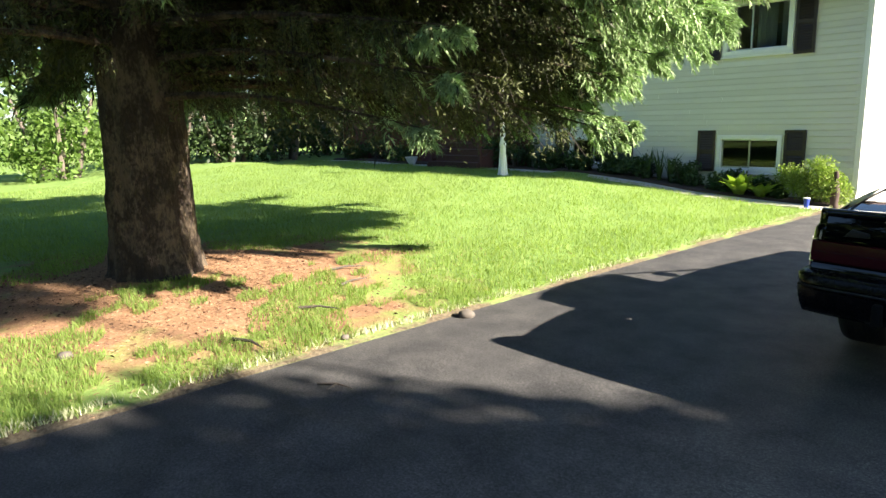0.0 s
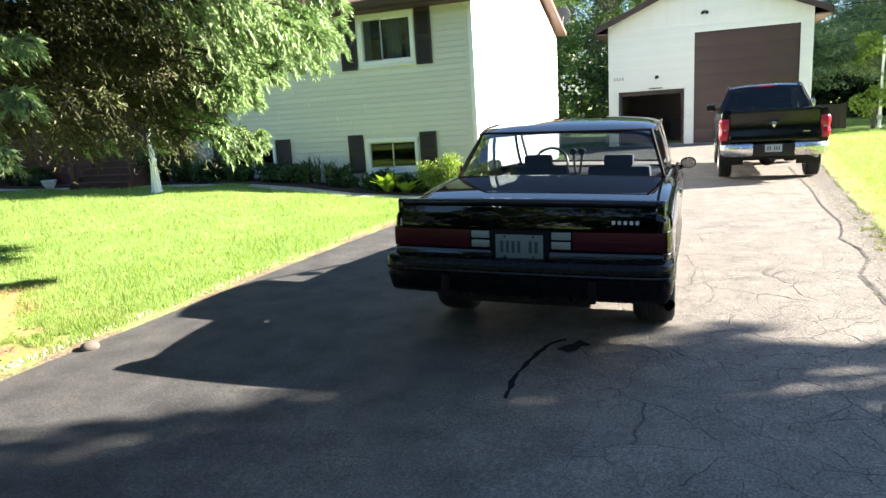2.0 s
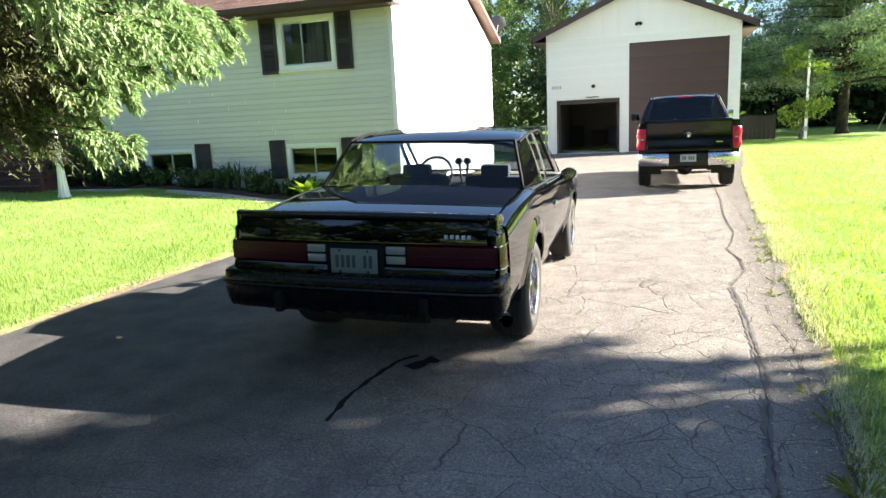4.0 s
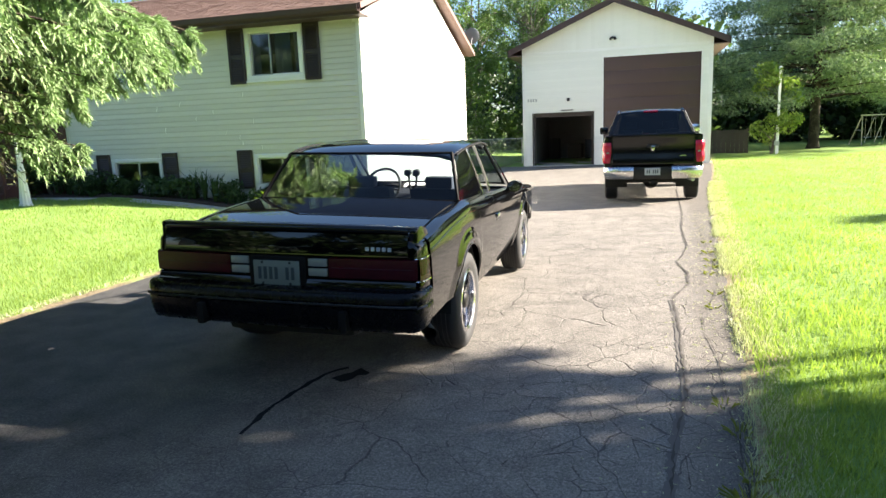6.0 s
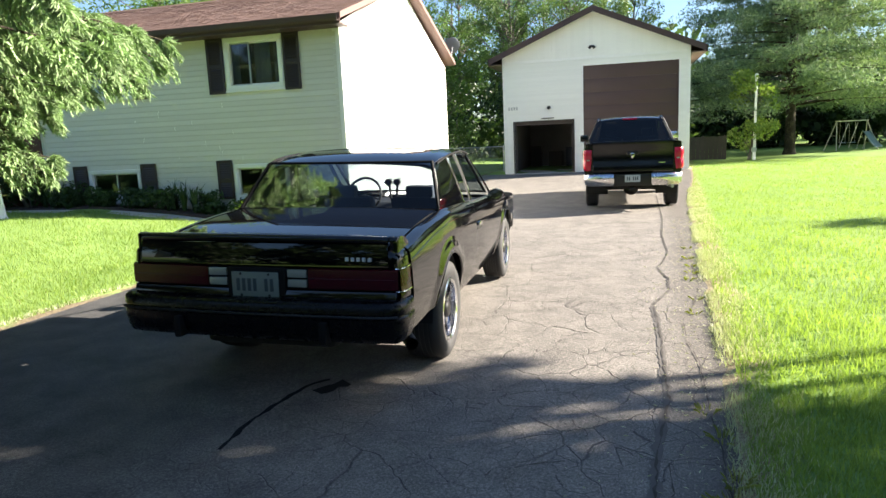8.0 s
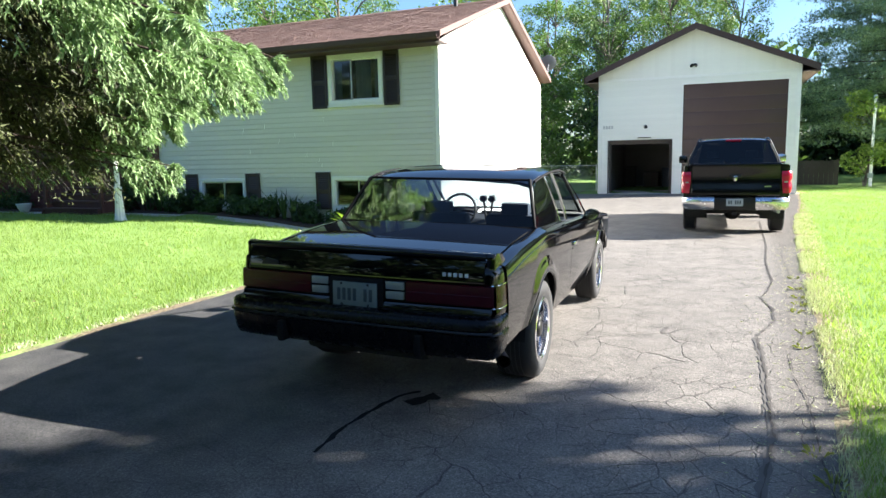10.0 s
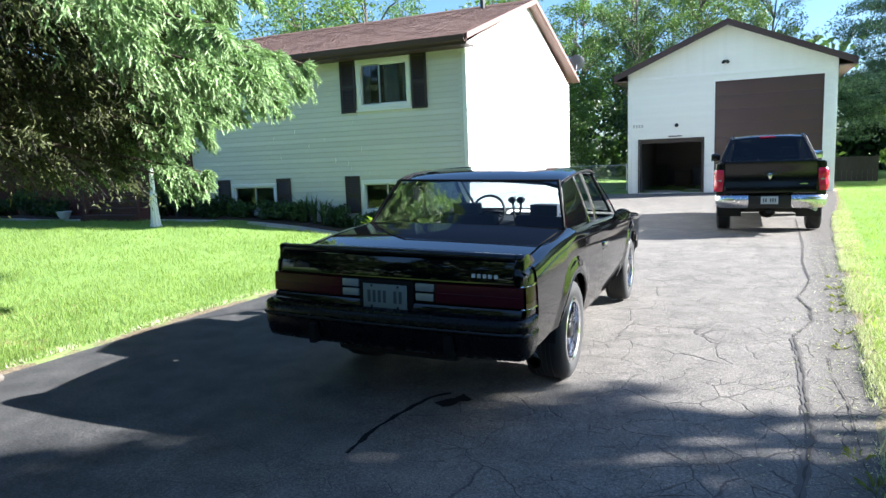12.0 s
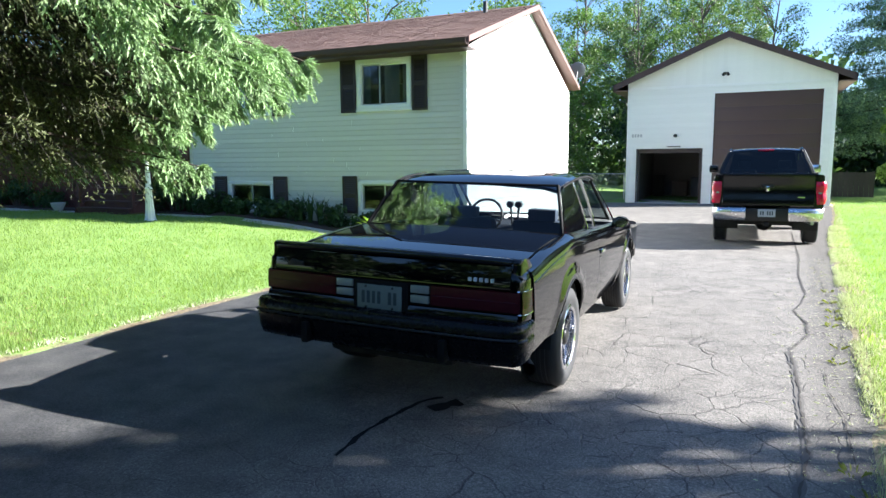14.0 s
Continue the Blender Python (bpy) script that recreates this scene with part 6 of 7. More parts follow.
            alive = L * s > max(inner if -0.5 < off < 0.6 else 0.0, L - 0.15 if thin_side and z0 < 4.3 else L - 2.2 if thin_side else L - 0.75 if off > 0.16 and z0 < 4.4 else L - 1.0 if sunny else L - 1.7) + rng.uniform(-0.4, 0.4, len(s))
            for i in np.nonzero(~alive & (rng.uniform(size=len(s)) < 0.14))[0]:
                if close:
                    q = at[i]
                    dead.tube([tuple(q), tuple(q + way[i] * ln[i] * 0.5 + np.array([0, 0, -0.03])), tuple(q + way[i] * ln[i] + np.array([0, 0, -0.12]))], [0.006, 0.004, 0.002], 3, caps=False)
            m = 9 if close else 5
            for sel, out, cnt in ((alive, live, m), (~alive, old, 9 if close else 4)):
                if not sel.any():
                    continue
                q, w, l2 = at[sel], way[sel], ln[sel]
                u = (np.arange(cnt)[None, :] + rng.uniform(0.2, 0.8, (len(q), cnt))) / cnt
                place = q[:, None] + w[:, None] * (l2[:, None] * u)[..., None] + np.array([0, 0, -1.0]) * (0.45 * l2[:, None] * u * u)[..., None]
                flat = unit(np.cross(w, np.array([0, 0, 1.0])) + rng.normal(size=w.shape) * 0.12)
                hand = np.where(np.arange(cnt) % 2 == 0, 1.0, -1.0)[None, :, None] * (1 - 0.55 * u[..., None])
                dead_end = out is old
                turn = unit(w[:, None] * 0.75 + flat[:, None] * hand * 0.75 + np.array([0, 0, -0.60]) * (0.25 + u[..., None]) + rng.normal(size=place.shape) * (0.7 if dead_end else 0.09))
                size = ((0.055 if dead_end else 0.115) if close else (0.17 if dead_end else 0.25)) * rng.uniform(0.7, 1.25, u.shape)
                out.append(np.concatenate([place, turn, size[..., None], np.full(u.shape, (0.016 if dead_end else 0.0155) if close else (0.03 if dead_end else 0.034))[..., None]], -1).reshape(-1, 8))
        rng = np.random.default_rng(500 + level)
        z0 += 0.23 if z0 < 5.5 else 0.50
        level += 1
    part("branchwork", limbs, BARK, t)["kind"] = "stuff"
    part("dead_wood", dead, TWIG, t, "bare grey twigs", smooth=False)["kind"] = "stuff"
    for nm, arr, mat in (("needles", live, NEEDLES), ("shaded_old_needles", old, NEEDLES_OLD_SHADED)):
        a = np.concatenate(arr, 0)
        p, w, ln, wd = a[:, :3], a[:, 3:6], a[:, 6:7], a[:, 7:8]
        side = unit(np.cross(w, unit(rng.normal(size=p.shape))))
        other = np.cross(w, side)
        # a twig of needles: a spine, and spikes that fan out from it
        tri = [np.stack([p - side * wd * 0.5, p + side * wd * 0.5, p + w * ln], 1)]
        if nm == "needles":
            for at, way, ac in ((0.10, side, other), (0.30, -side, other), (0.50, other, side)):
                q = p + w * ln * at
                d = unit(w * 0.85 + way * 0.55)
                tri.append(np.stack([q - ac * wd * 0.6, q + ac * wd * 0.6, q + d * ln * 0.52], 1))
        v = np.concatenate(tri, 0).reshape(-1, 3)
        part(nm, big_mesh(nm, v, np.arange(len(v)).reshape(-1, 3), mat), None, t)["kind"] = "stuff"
    return t


spruce()


def pine(x, y, h, r, z0, seed, label):
    rng = np.random.default_rng(seed)
    zb = -0.12
    t = thing("pine_tree", label, "tree", at=(x, y, zb))
    limbs = Shape().tube([(0, 0, z) for z in (0, 0.3, 2, 6, 11, h)], [0.36, 0.27, 0.24, 0.19, 0.12, 0.03], 12)
    cs, sz = [], []
    z = z0
    while z < h:
        frac = (z - z0) / (h - z0)
        n = 9
        for b in range(n):
            phi = 2 * math.pi * (b + rng.uniform(0, 1)) / n
            L = r * (1 - 0.86 * frac) ** 0.8 * rng.uniform(0.7, 1.1)
            z_at, rise = z + rng.uniform(-0.22, 0.22), rng.uniform(0.06, 0.24)
            d = np.array([math.cos(phi), math.sin(phi), 0])
            pts = [d * L * s + np.array([0, 0, z_at + L * (rise * s - 0.18 * s * s)]) for s in np.linspace(0, 1, 5)]
            limbs.tube([tuple(p) for p in pts], [0.06 * (1 - frac) + 0.02, 0.035 * (1 - frac) + 0.012, 0.025, 0.016, 0.008], 5, caps=False)
            m = int(10 * L / r) + 4
            for _ in range(m):
                s = rng.uniform(0.25, 1.02)
                k = d * L * s + np.array([0, 0, z_at + L * (rise * s - 0.18 * s * s)]) + rng.normal(size=3) * np.array([0.45, 0.45, 0.16])
                q = 110 if seed == 21 else 24
                cs.append(k + rng.normal(size=(q, 3)) * np.array([0.34, 0.34, 0.12]))
        z += 0.72 if seed == 21 else 1.0
    part("trunk", limbs, BARK, t, "straight brown trunk")
    c = np.concatenate(cs, 0)
    d = unit(rng.normal(size=c.shape) + np.array([0, 0, 0.5]))
    sd = unit(np.cross(d, rng.normal(size=c.shape)))
    ln = (0.165 if seed == 21 else 0.30) * rng.uniform(0.6, 1.3, (len(c), 1))
    v = np.stack([c - sd * ln * 0.16, c + sd * ln * 0.16, c + d * ln], 1).reshape(-1, 3)
    part("needles", big_mesh("needles", v, np.arange(len(v)).reshape(-1, 3), PINE_NEEDLES), None, t)
    return t


pine(10.6, 39.2, 17, 6.9, 2.6, 21, "tall green pine with spreading branches on the lawn")
pine(21.0, 47.0, 18, 6.5, 2.4, 22, "dark pine at the edge of the lawn")
pine(15.5, 60.0, 20, 6.0, 3.0, 23, "dark pine in the woodland edge")

# woodland behind the buildings
spots = [(-2.0, 52, 15.5), (2.5, 56, 16), (-6.5, 50, 15), (-10.5, 54, 16), (-15, 49, 15), (0.5, 63, 17), (-8, 62, 17.5), (-4.2, 57, 16.5), (-13, 64, 17), (-24, 50, 15), (27, 60, 15), (33, 52, 14), (-30, 44, 14), (-0.2, 48, 13.5), (-4.5, 46, 13)]
for i, (x, y, h) in enumerate(spots):
    broadleaf("woodland_tree", "tall leafy tree with slim trunk in the woodland edge", x, y, h, 0.17, 3.1, 2.6, 13500 if y < 58 else 8000, 0.145 if y < 58 else 0.20, LEAVES if i % 3 == 0 else LEAVES_DARK, 40 + i, clumps=60, group="woodland trees", clump_r=0.20, lean=1.2)
for i, (x, y, h, r) in enumerate(((-9.5, 31.5, 9.5, 3.2), (-15.5, 30.0, 10.5, 3.8), (-21.0, 32.0, 11, 4.0), (-27.0, 26, 10, 4.0))):
    broadleaf("maple_tree", "bright green leafy tree behind the house", x, y, h, 0.22, r, 2.5, 11000, 0.155, LEAVES, 70 + i, clumps=34, group="trees behind the house")
broadleaf("young_tree", "small bright leafy tree beside the garage", -6.6, 33.0, 6.4, 0.09, 1.7, 1.0, 5000, 0.16, LEAVES, 81, clumps=26)
broadleaf("young_tree", "small bright leafy tree beside the wooden fence", 7.75, 34.6, 4.5, 0.07, 1.3, 0.3, 3000, 0.15, LEAVES_YELLOW, 82, clumps=30, clump_r=0.24)
# unseen shade trees to the sunny side, placed where their shadows are wanted
broadleaf("shade_tree", "broad leafy tree that shades the driveway", 12.58, 4.37, 8.2, 0.28, 3.8, 4.9, 23000, 0.26, LEAVES, 83, clumps=138, group="shade trees", clump_r=0.24)
broadleaf("shade_tree", "slender unseen tree, added to shade a gap on the driveway", 11.85, 8.73, 7.15, 0.12, 0.75, 5.95, 420, 0.23, LEAVES, 87, clumps=26, group="shade trees", clump_r=0.34, lean=0.1)
broadleaf("shade_tree", "tall slender unseen tree, added to shade the needle litter", 10.85, 7.80, 11.3, 0.08, 0.72, 9.7, 760, 0.24, LEAVES, 88, clumps=18, group="shade trees", clump_r=0.34, lean=0.05)
broadleaf("shade_tree", "broad unseen tree, added to shade the near driveway", 11.55, 4.10, 7.30, 0.28, 3.75, 3.8, 26000, 0.27, LEAVES, 86, clumps=95, group="shade trees", clump_r=0.24)
# unseen; keeps the lawn that the tail lamps reflect out of the sun
broadleaf("shade_tree", "tall unseen tree with a high crown, added to shade the lawn behind the camera", 10.1, 2.5, 12.2, 0.26, 3.5, 8.4, 12000, 0.28, LEAVES, 89, clumps=60, group="shade trees", clump_r=0.26)
broadleaf("shade_tree", "leafy tree that shades the lawn", 22.2, 18.3, 9.2, 0.24, 2.8, 1.5, 7000, 0.26, LEAVES, 84, clumps=40, group="shade trees", clump_r=0.28)
broadleaf("shade_tree", "leafy tree that shades the lawn", 27.5, 24.5, 10.0, 0.24, 3.0, 1.5, 6000, 0.28, LEAVES, 85, clumps=40, group="shade trees", clump_r=0.28)
# unseen trees behind the camera close the place and darken the car's reflections
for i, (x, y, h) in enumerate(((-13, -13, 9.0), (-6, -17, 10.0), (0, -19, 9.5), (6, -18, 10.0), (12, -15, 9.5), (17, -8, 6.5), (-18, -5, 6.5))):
    broadleaf("unseen_back_tree", "unseen dark leafy tree behind the camera, added for reflections", x, y, h, 0.16, 3.8, 0.6, 3800, 0.55, LEAVES_SHADE, 90 + i, clumps=36, group="roadside trees", clump_r=0.30)


def thicket(name, label, box, n, size, mat, seed):
    rng = np.random.default_rng(seed)
    x0, x1, y0, y1, h = box
    m = max(8, int((x1 - x0 + y1 - y0) * 1.2))
    cl = np.stack([rng.uniform(x0, x1, m), rng.uniform(y0, y1, m), rng.uniform(0.1, 0.8, m) * h, rng.uniform(0.7, 1.5, m) * h * 0.26], 1)
    p = clumped(rng, cl, n, 1.1)
    p[:, 2] = np.abs(p[:, 2]) - 0.1
    ob = new(name, leaf_mesh(name, p, size, mat, rng, 0.6))
    return tagged(ob, label, "bushes", kind="stuff")


thicket("undergrowth", "dark woodland undergrowth below the trees", (-34, 6, 45, 50, 5.5), 15000, 0.42, LEAVES_DARK, 101)
thicket("undergrowth", "dark shaded undergrowth behind the lawn", (6, 46, 50, 58, 7.0), 22000, 0.60, LEAVES_SHADE, 102)
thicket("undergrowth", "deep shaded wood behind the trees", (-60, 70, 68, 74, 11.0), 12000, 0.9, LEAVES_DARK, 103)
# added out of view, so that the car's rear reflects dark leaves
thicket("undergrowth", "unseen dark wood behind the camera, added for reflections", (-26, 26, -27, -21, 7.5), 9000, 0.9, LEAVES_SHADE, 105)
thicket("undergrowth", "dark shaded bushes between house and garage", (-11, -3.4, 37, 41, 5.0), 7000, 0.22, LEAVES_SHADE, 106)
thicket("undergrowth", "shaded wood beside the far lawn", (-46, -38, -20, 45, 9.0), 12000, 0.7, LEAVES_DARK, 104)
# shrubs towards the house take the leaf colour with shade in it
for i, (x, y, w, h, m) in enumerate(((-22.5, 1.5, 3.4, 3.6, LEAVES), (-23.0, 4.8, 3.6, 3.4, LEAVES), (-22.8, 8.0, 3.4, 3.8, LEAVES_SHADE), (-25.0, 11.5, 4.0, 4.6, LEAVES_SHADE), (-24.0, 15.0, 3.5, 4.4, LEAVES_SHADE), (-21.8, 11.8, 2.6, 4.4, LEAVES_SHADE), (-22.2, 9.9, 2.4, 4.0, LEAVES_SHADE), (-23.5, -2.5, 3.5, 3.6, LEAVES))):
    hedge = shrub("hedge_shrub", "tall leafy shrub at the edge of the lawn", x, y, w, w, h * 0.76, 2800, 0.20, m, 110 + i, group="boundary shrubs")
    for k in range(4):
        a = k * 1.7 + i
        st = Shape().tube([(0.4 * math.cos(a), 0.4 * math.sin(a), -0.1), (0.7 * math.cos(a), 0.7 * math.sin(a), 1.0), (1.1 * math.cos(a), 1.1 * math.sin(a), 2.4)], [0.10, 0.08, 0.04], 7)
        part("stem", st, BARK_GREY, hedge, "pale brown stem")

# planting along the house front
shrub("golden_shrub", "bright yellow green bush at the house corner", -4.40, 12.98, 1.35, 0.75, 1.02, 9000, 0.05, LEAVES_YELLOW, 130)
for i, (x, y, w, h) in enumerate(((-6.1, 13.05, 0.7, 0.42), (-7.0, 13.05, 0.7, 0.5), (-8.1, 13.0, 0.8, 0.42), (-8.8, 13.0, 0.8, 0.40), (-9.6, 13.0, 0.8, 0.38), (-10.5, 12.95, 0.7, 0.48), (-5.2, 13.1, 0.6, 0.36), (-11.6, 12.9, 1.2, 0.95), (-12.4, 13.0, 0.8, 0.7), (-16.5, 12.95, 1.2, 0.6), (-17.8, 12.95, 1.3, 0.7), (-19.0, 12.9, 1.2, 0.6))):
    shrub("bed_plant", "low dark green plant in the bed below the house wall", x, y, w, 0.6, h * 1.35, 1300, 0.09, LEAVES_BED, 140 + i, "plant", "bed plants")


def blades(name, label, x, y, n, h, spread, width, mat, seed, category="plant", group=""):
    rng = np.random.default_rng(seed)
    zb = float(ground_z(np.float64(x), np.float64(y)))
    t = thing(name, label, category, group, at=(x, y, zb))
    for i in range(n):
        a, ln, out = rng.uniform(0, 2 * math.pi), h * rng.uniform(0.7, 1.15), spread * rng.uniform(0.3, 1.0)
        d = np.array([math.cos(a), math.sin(a), 0])
        sd = np.array([-d[1], d[0], 0]) * width / 2
        rows = []
        for s, wd in ((0, 0.5), (0.35, 1.0), (0.7, 0.75), (1.0, 0.04)):
            p = d * (0.04 + out * s * s) + np.array([0, 0, ln * s * (1 - 0.25 * s)])
            rows.append([tuple(p - sd * wd), tuple(p + np.array([0, 0, -0.01])), tuple(p + sd * wd)])
        part("leaf", Shape().sheet(rows), mat, t)
    return t


for i, (x, y) in enumerate(((-7.55, 13.0), (-7.25, 12.95), (-7.8, 12.98))):
    blades("tall_flower_clump", "tall dark stems with narrow leaves below the wall", x, y, 18, 0.88, 0.28, 0.04, LEAVES_BED, 160 + i, group="bed plants")
for i, (x, y) in enumerate(((-11.0, 12.95), (-11.25, 13.0), (-10.85, 13.0))):
    blades("iris_clump", "clump of sword-shaped green leaves", x, y, 12, 0.80, 0.25, 0.05, LEAVES_BED, 170 + i, group="bed plants")
blades("hosta", "broad yellow green hosta leaves catching the light", -5.70, 12.80, 36, 0.56, 0.58, 0.20, HOSTA, 180)
blades("hosta", "broad yellow green hosta leaves catching the light", -5.30, 12.85, 24, 0.42, 0.50, 0.18, HOSTA, 181)
blades("hosta", "small green hosta in the bed", -10.35, 12.75, 14, 0.26, 0.28, 0.12, LEAVES_BED, 182)


# grass
def grass(name, label, box, per_m2, height, width, mat, seed, keep):
    rng = np.random.default_rng(seed)
    x0, x1, y0, y1 = box
    n = int((x1 - x0) * (y1 - y0) * per_m2)
    x, y = rng.uniform(x0, x1, n), rng.uniform(y0, y1, n)
    k = keep(x, y, rng)
    x, y = x[k], y[k]
    n = len(x)
    z = ground_z(x, y) - 0.005
    patch = 0.8 + 0.15 * np.sin(2.1 * x + 1.3 * y) * np.sin(1.7 * y - 0.8 * x + 1) + 0.15 * np.sin(5.3 * x - 2.2 * y + 2 * np.sin(1.9 * y)) * np.sin(3.7 * y + 1.5 * x)
    h = height * rng.uniform(0.55, 1.25, n) * patch
    a, lean = rng.uniform(0, 2 * np.pi, n), rng.uniform(0.1, 0.75, n)
    b = rng.uniform(0, 2 * np.pi, n)
    base = np.stack([x, y, z], 1)
    sd = np.stack([np.cos(b), np.sin(b), 0 * b], 1) * (width * rng.uniform(0.6, 1.3, n))[:, None] / 2
    tip = base + np.stack([np.cos(a) * lean * h, np.sin(a) * lean * h, h], 1)
    v = np.stack([base - sd, base + sd, tip], 1).reshape(-1, 3)
    ob = new(name, big_mesh(name, v, np.arange(3 * n).reshape(n, 3), mat))
    return tagged(ob, label, "grass", kind="stuff")


def litter(x, y):
    return np.hypot(x - TREE_AT[0] - 0.3, y - TREE_AT[1] - 0.1) + 0.5 * np.sin(2.3 * x + 0.7) + 0.5 * np.sin(2.9 * y + 1.1 * x)


def left_near(x, y, rng):
    return (x < DRIVE_LEFT - 0.01 - 0.09 * rng.uniform(0, 1, len(x)) ** 2) & ((litter(x, y) > 2.3) | ((rng.uniform(0, 1, len(x)) < 0.75) & (np.sin(2.9 * x + 1) * np.sin(2.6 * y + 0.5 * x) + 0.6 * np.sin(7 * x + 5 * y) * np.sin(9 * y - 4 * x) + 0.3 * np.sin(17 * x + 11 * y) > 0.22) & (x > -6.3))) & (rng.uniform(0, 1, len(x)) < np.clip(6.0 / np.hypot(x, y), 0.2, 1))


def right_near(x, y, rng):
    return (x > np.interp(y, DRIVE_Y, DRIVE_X) + 0.06) & (rng.uniform(0, 1, len(x)) < np.clip(5.5 / np.hypot(x - 1.5, y), 0.12, 1))


def verge(x, y, rng):
    r = np.interp(y, DRIVE_Y, DRIVE_X)
    d = np.minimum(abs(x - DRIVE_LEFT + 0.08), abs(x - r - 0.08))
    return (d < np.where(x < 0, 0.06, 0.34) * rng.uniform(0.1, 1, len(x))) & (np.sin(5 * y) + np.sin(2.3 * y + 1) + rng.uniform(-1, 1.6, len(x)) > 0)


grass("grass", "bright green mown grass beside the driveway", (-20.0, -3.9, -5.0, 12.3), 1600, 0.080, 0.010, GRASS, 201, left_near)
grass("grass", "bright green mown grass on the sunny side", (1.6, 13.5, -4.0, 34.0), 1400, 0.080, 0.010, GRASS, 202, right_near)
def close_right(x, y, rng):
    r = np.interp(y, DRIVE_Y, DRIVE_X)
    return (x > r + 0.03 + 0.12 * rng.uniform(0, 1, len(x))) & (rng.uniform(0, 1, len(x)) < np.clip(1.5 - 0.22 * y, 0.2, 1) * np.clip((4.6 - x) * 1.2, 0, 1) * np.clip((7.0 - y) * 0.8, 0, 1))


def close_left(x, y, rng):
    return (x < DRIVE_LEFT - 0.02 - 0.10 * rng.uniform(0, 1, len(x))) & ((litter(x, y) > 2.5) | ((np.sin(2.9 * x + 1) * np.sin(2.6 * y + 0.5 * x) + 0.6 * np.sin(7 * x + 5 * y) * np.sin(9 * y - 4 * x) + 0.3 * np.sin(17 * x + 11 * y) > 0.22) & (x > -6.3)))


grass("grass", "dense green grass along the driveway edge", (2.0, 4.6, 1.2, 7.0), 6500, 0.062, 0.006, GRASS, 204, close_right)
grass("grass", "grass tufts growing through the needle litter", (-6.8, -3.95, -0.8, 4.0), 3200, 0.070, 0.008, GRASS, 205, close_left)
grass("dry_grass", "dry straw-coloured grass along the asphalt edge", (-4.4, 4.2, -1.0, 20.0), 5200, 0.060, 0.010, GRASS_DRY, 203, verge)


WEED = leafy("weed_leaves", (0.16, 0.19, 0.04), (0.36, 0.37, 0.10), 0.5, scale=3.0, thick=0.35)
rng = random.Random(19)
for i, (x, y, n, h) in enumerate(((2.00, 3.05, 16, 0.13), (2.05, 3.3, 10, 0.09), (2.06, 3.75, 8, 0.08), (2.03, 4.1, 7, 0.06), (2.30, 7.55, 9, 0.05), (2.36, 7.9, 10, 0.06), (2.39, 8.3, 9, 0.05), (2.42, 8.8, 9, 0.06), (2.48, 9.6, 8, 0.05), (2.20, 6.2, 7, 0.05), (2.27, 6.7, 7, 0.05))):
    t = blades("weed", "small yellow green weed growing in the asphalt margin", x, y, n * 2, h * 0.75, h * 0.8, 0.007, WEED, 400 + i, "weed", "margin weeds")
    t.matrix_basis = Matrix.Translation((x, y, float(fall(np.float64(y)))))


# fallen needles, cones and crumbs below the spruce
def scatter(name, label, n, size, mat, seed, spread, stretch):
    rng = np.random.default_rng(seed)
    a, r = rng.uniform(0, 2 * np.pi, n), np.abs(rng.normal(0, spread, n)) + 0.4
    x, y = TREE_AT[0] + 0.5 + r * np.cos(a), TREE_AT[1] + r * np.sin(a)
    k = x < DRIVE_LEFT + 0.06
    x, y = x[k], y[k]
    c = np.stack([x, y, ground_z(x, y) + 0.006], 1)
    b = rng.uniform(0, 2 * np.pi, len(x))
    d = np.stack([np.cos(b), np.sin(b), rng.uniform(-0.2, 0.25, len(x))], 1)
    v, f = leaf_quads(c, size * rng.uniform(0.5, 1.4, len(c)), rng, stretch, along=unit(d))
    ob = new(name, big_mesh(name, v, f, mat))
    return tagged(ob, label, "litter", kind="stuff")


LITTER = leafy("fallen_needles", (0.12, 0.066, 0.036), (0.46, 0.30, 0.18), 0.8, through_col=(1, 0.9, 0.7), scale=2.0, thick=0.1)
LITTER_DARK = leafy("fallen_cones", (0.05, 0.028, 0.018), (0.16, 0.09, 0.055), 0.8, through_col=(1, 0.9, 0.7), scale=2.0, thick=0.05)
scatter("needle_litter", "reddish brown fallen needles on the ground", 36000, 0.036, LITTER, 301, 1.6, 0.11)
scatter("cone_litter", "dark brown cones and bark crumbs on the ground", 2200, 0.032, LITTER_DARK, 302, 1.5, 0.55)


def edge_litter(n, seed):
    rng = np.random.default_rng(seed)
    y = rng.uniform(1.5, 13.0, n)
    x = np.interp(y, DRIVE_Y, DRIVE_X) - np.abs(rng.normal(0, 0.28, n)) + 0.08
    b = rng.uniform(0, 2 * np.pi, n)
    c = np.stack([x, y, np.maximum(fall(y), ground_z(x, y)) + 0.012], 1)
    d = np.stack([np.cos(b), np.sin(b), rng.uniform(-0.1, 0.2, n)], 1)
    v, f = leaf_quads(c, 0.022 * rng.uniform(0.4, 1.6, n), rng, 0.2, along=unit(d))
    return tagged(new("straw_litter", big_mesh("straw_litter", v, f, GRASS_DRY)), "pale straw and crumbs along the asphalt edge", "litter", kind="stuff")


edge_litter(2200, 303)

# ---- things by the house ----
rng = random.Random(77)
walk_slabs = thing("walkway", "pale concrete walkway along the house front", "walkway", kind="structure")
x = -4.0
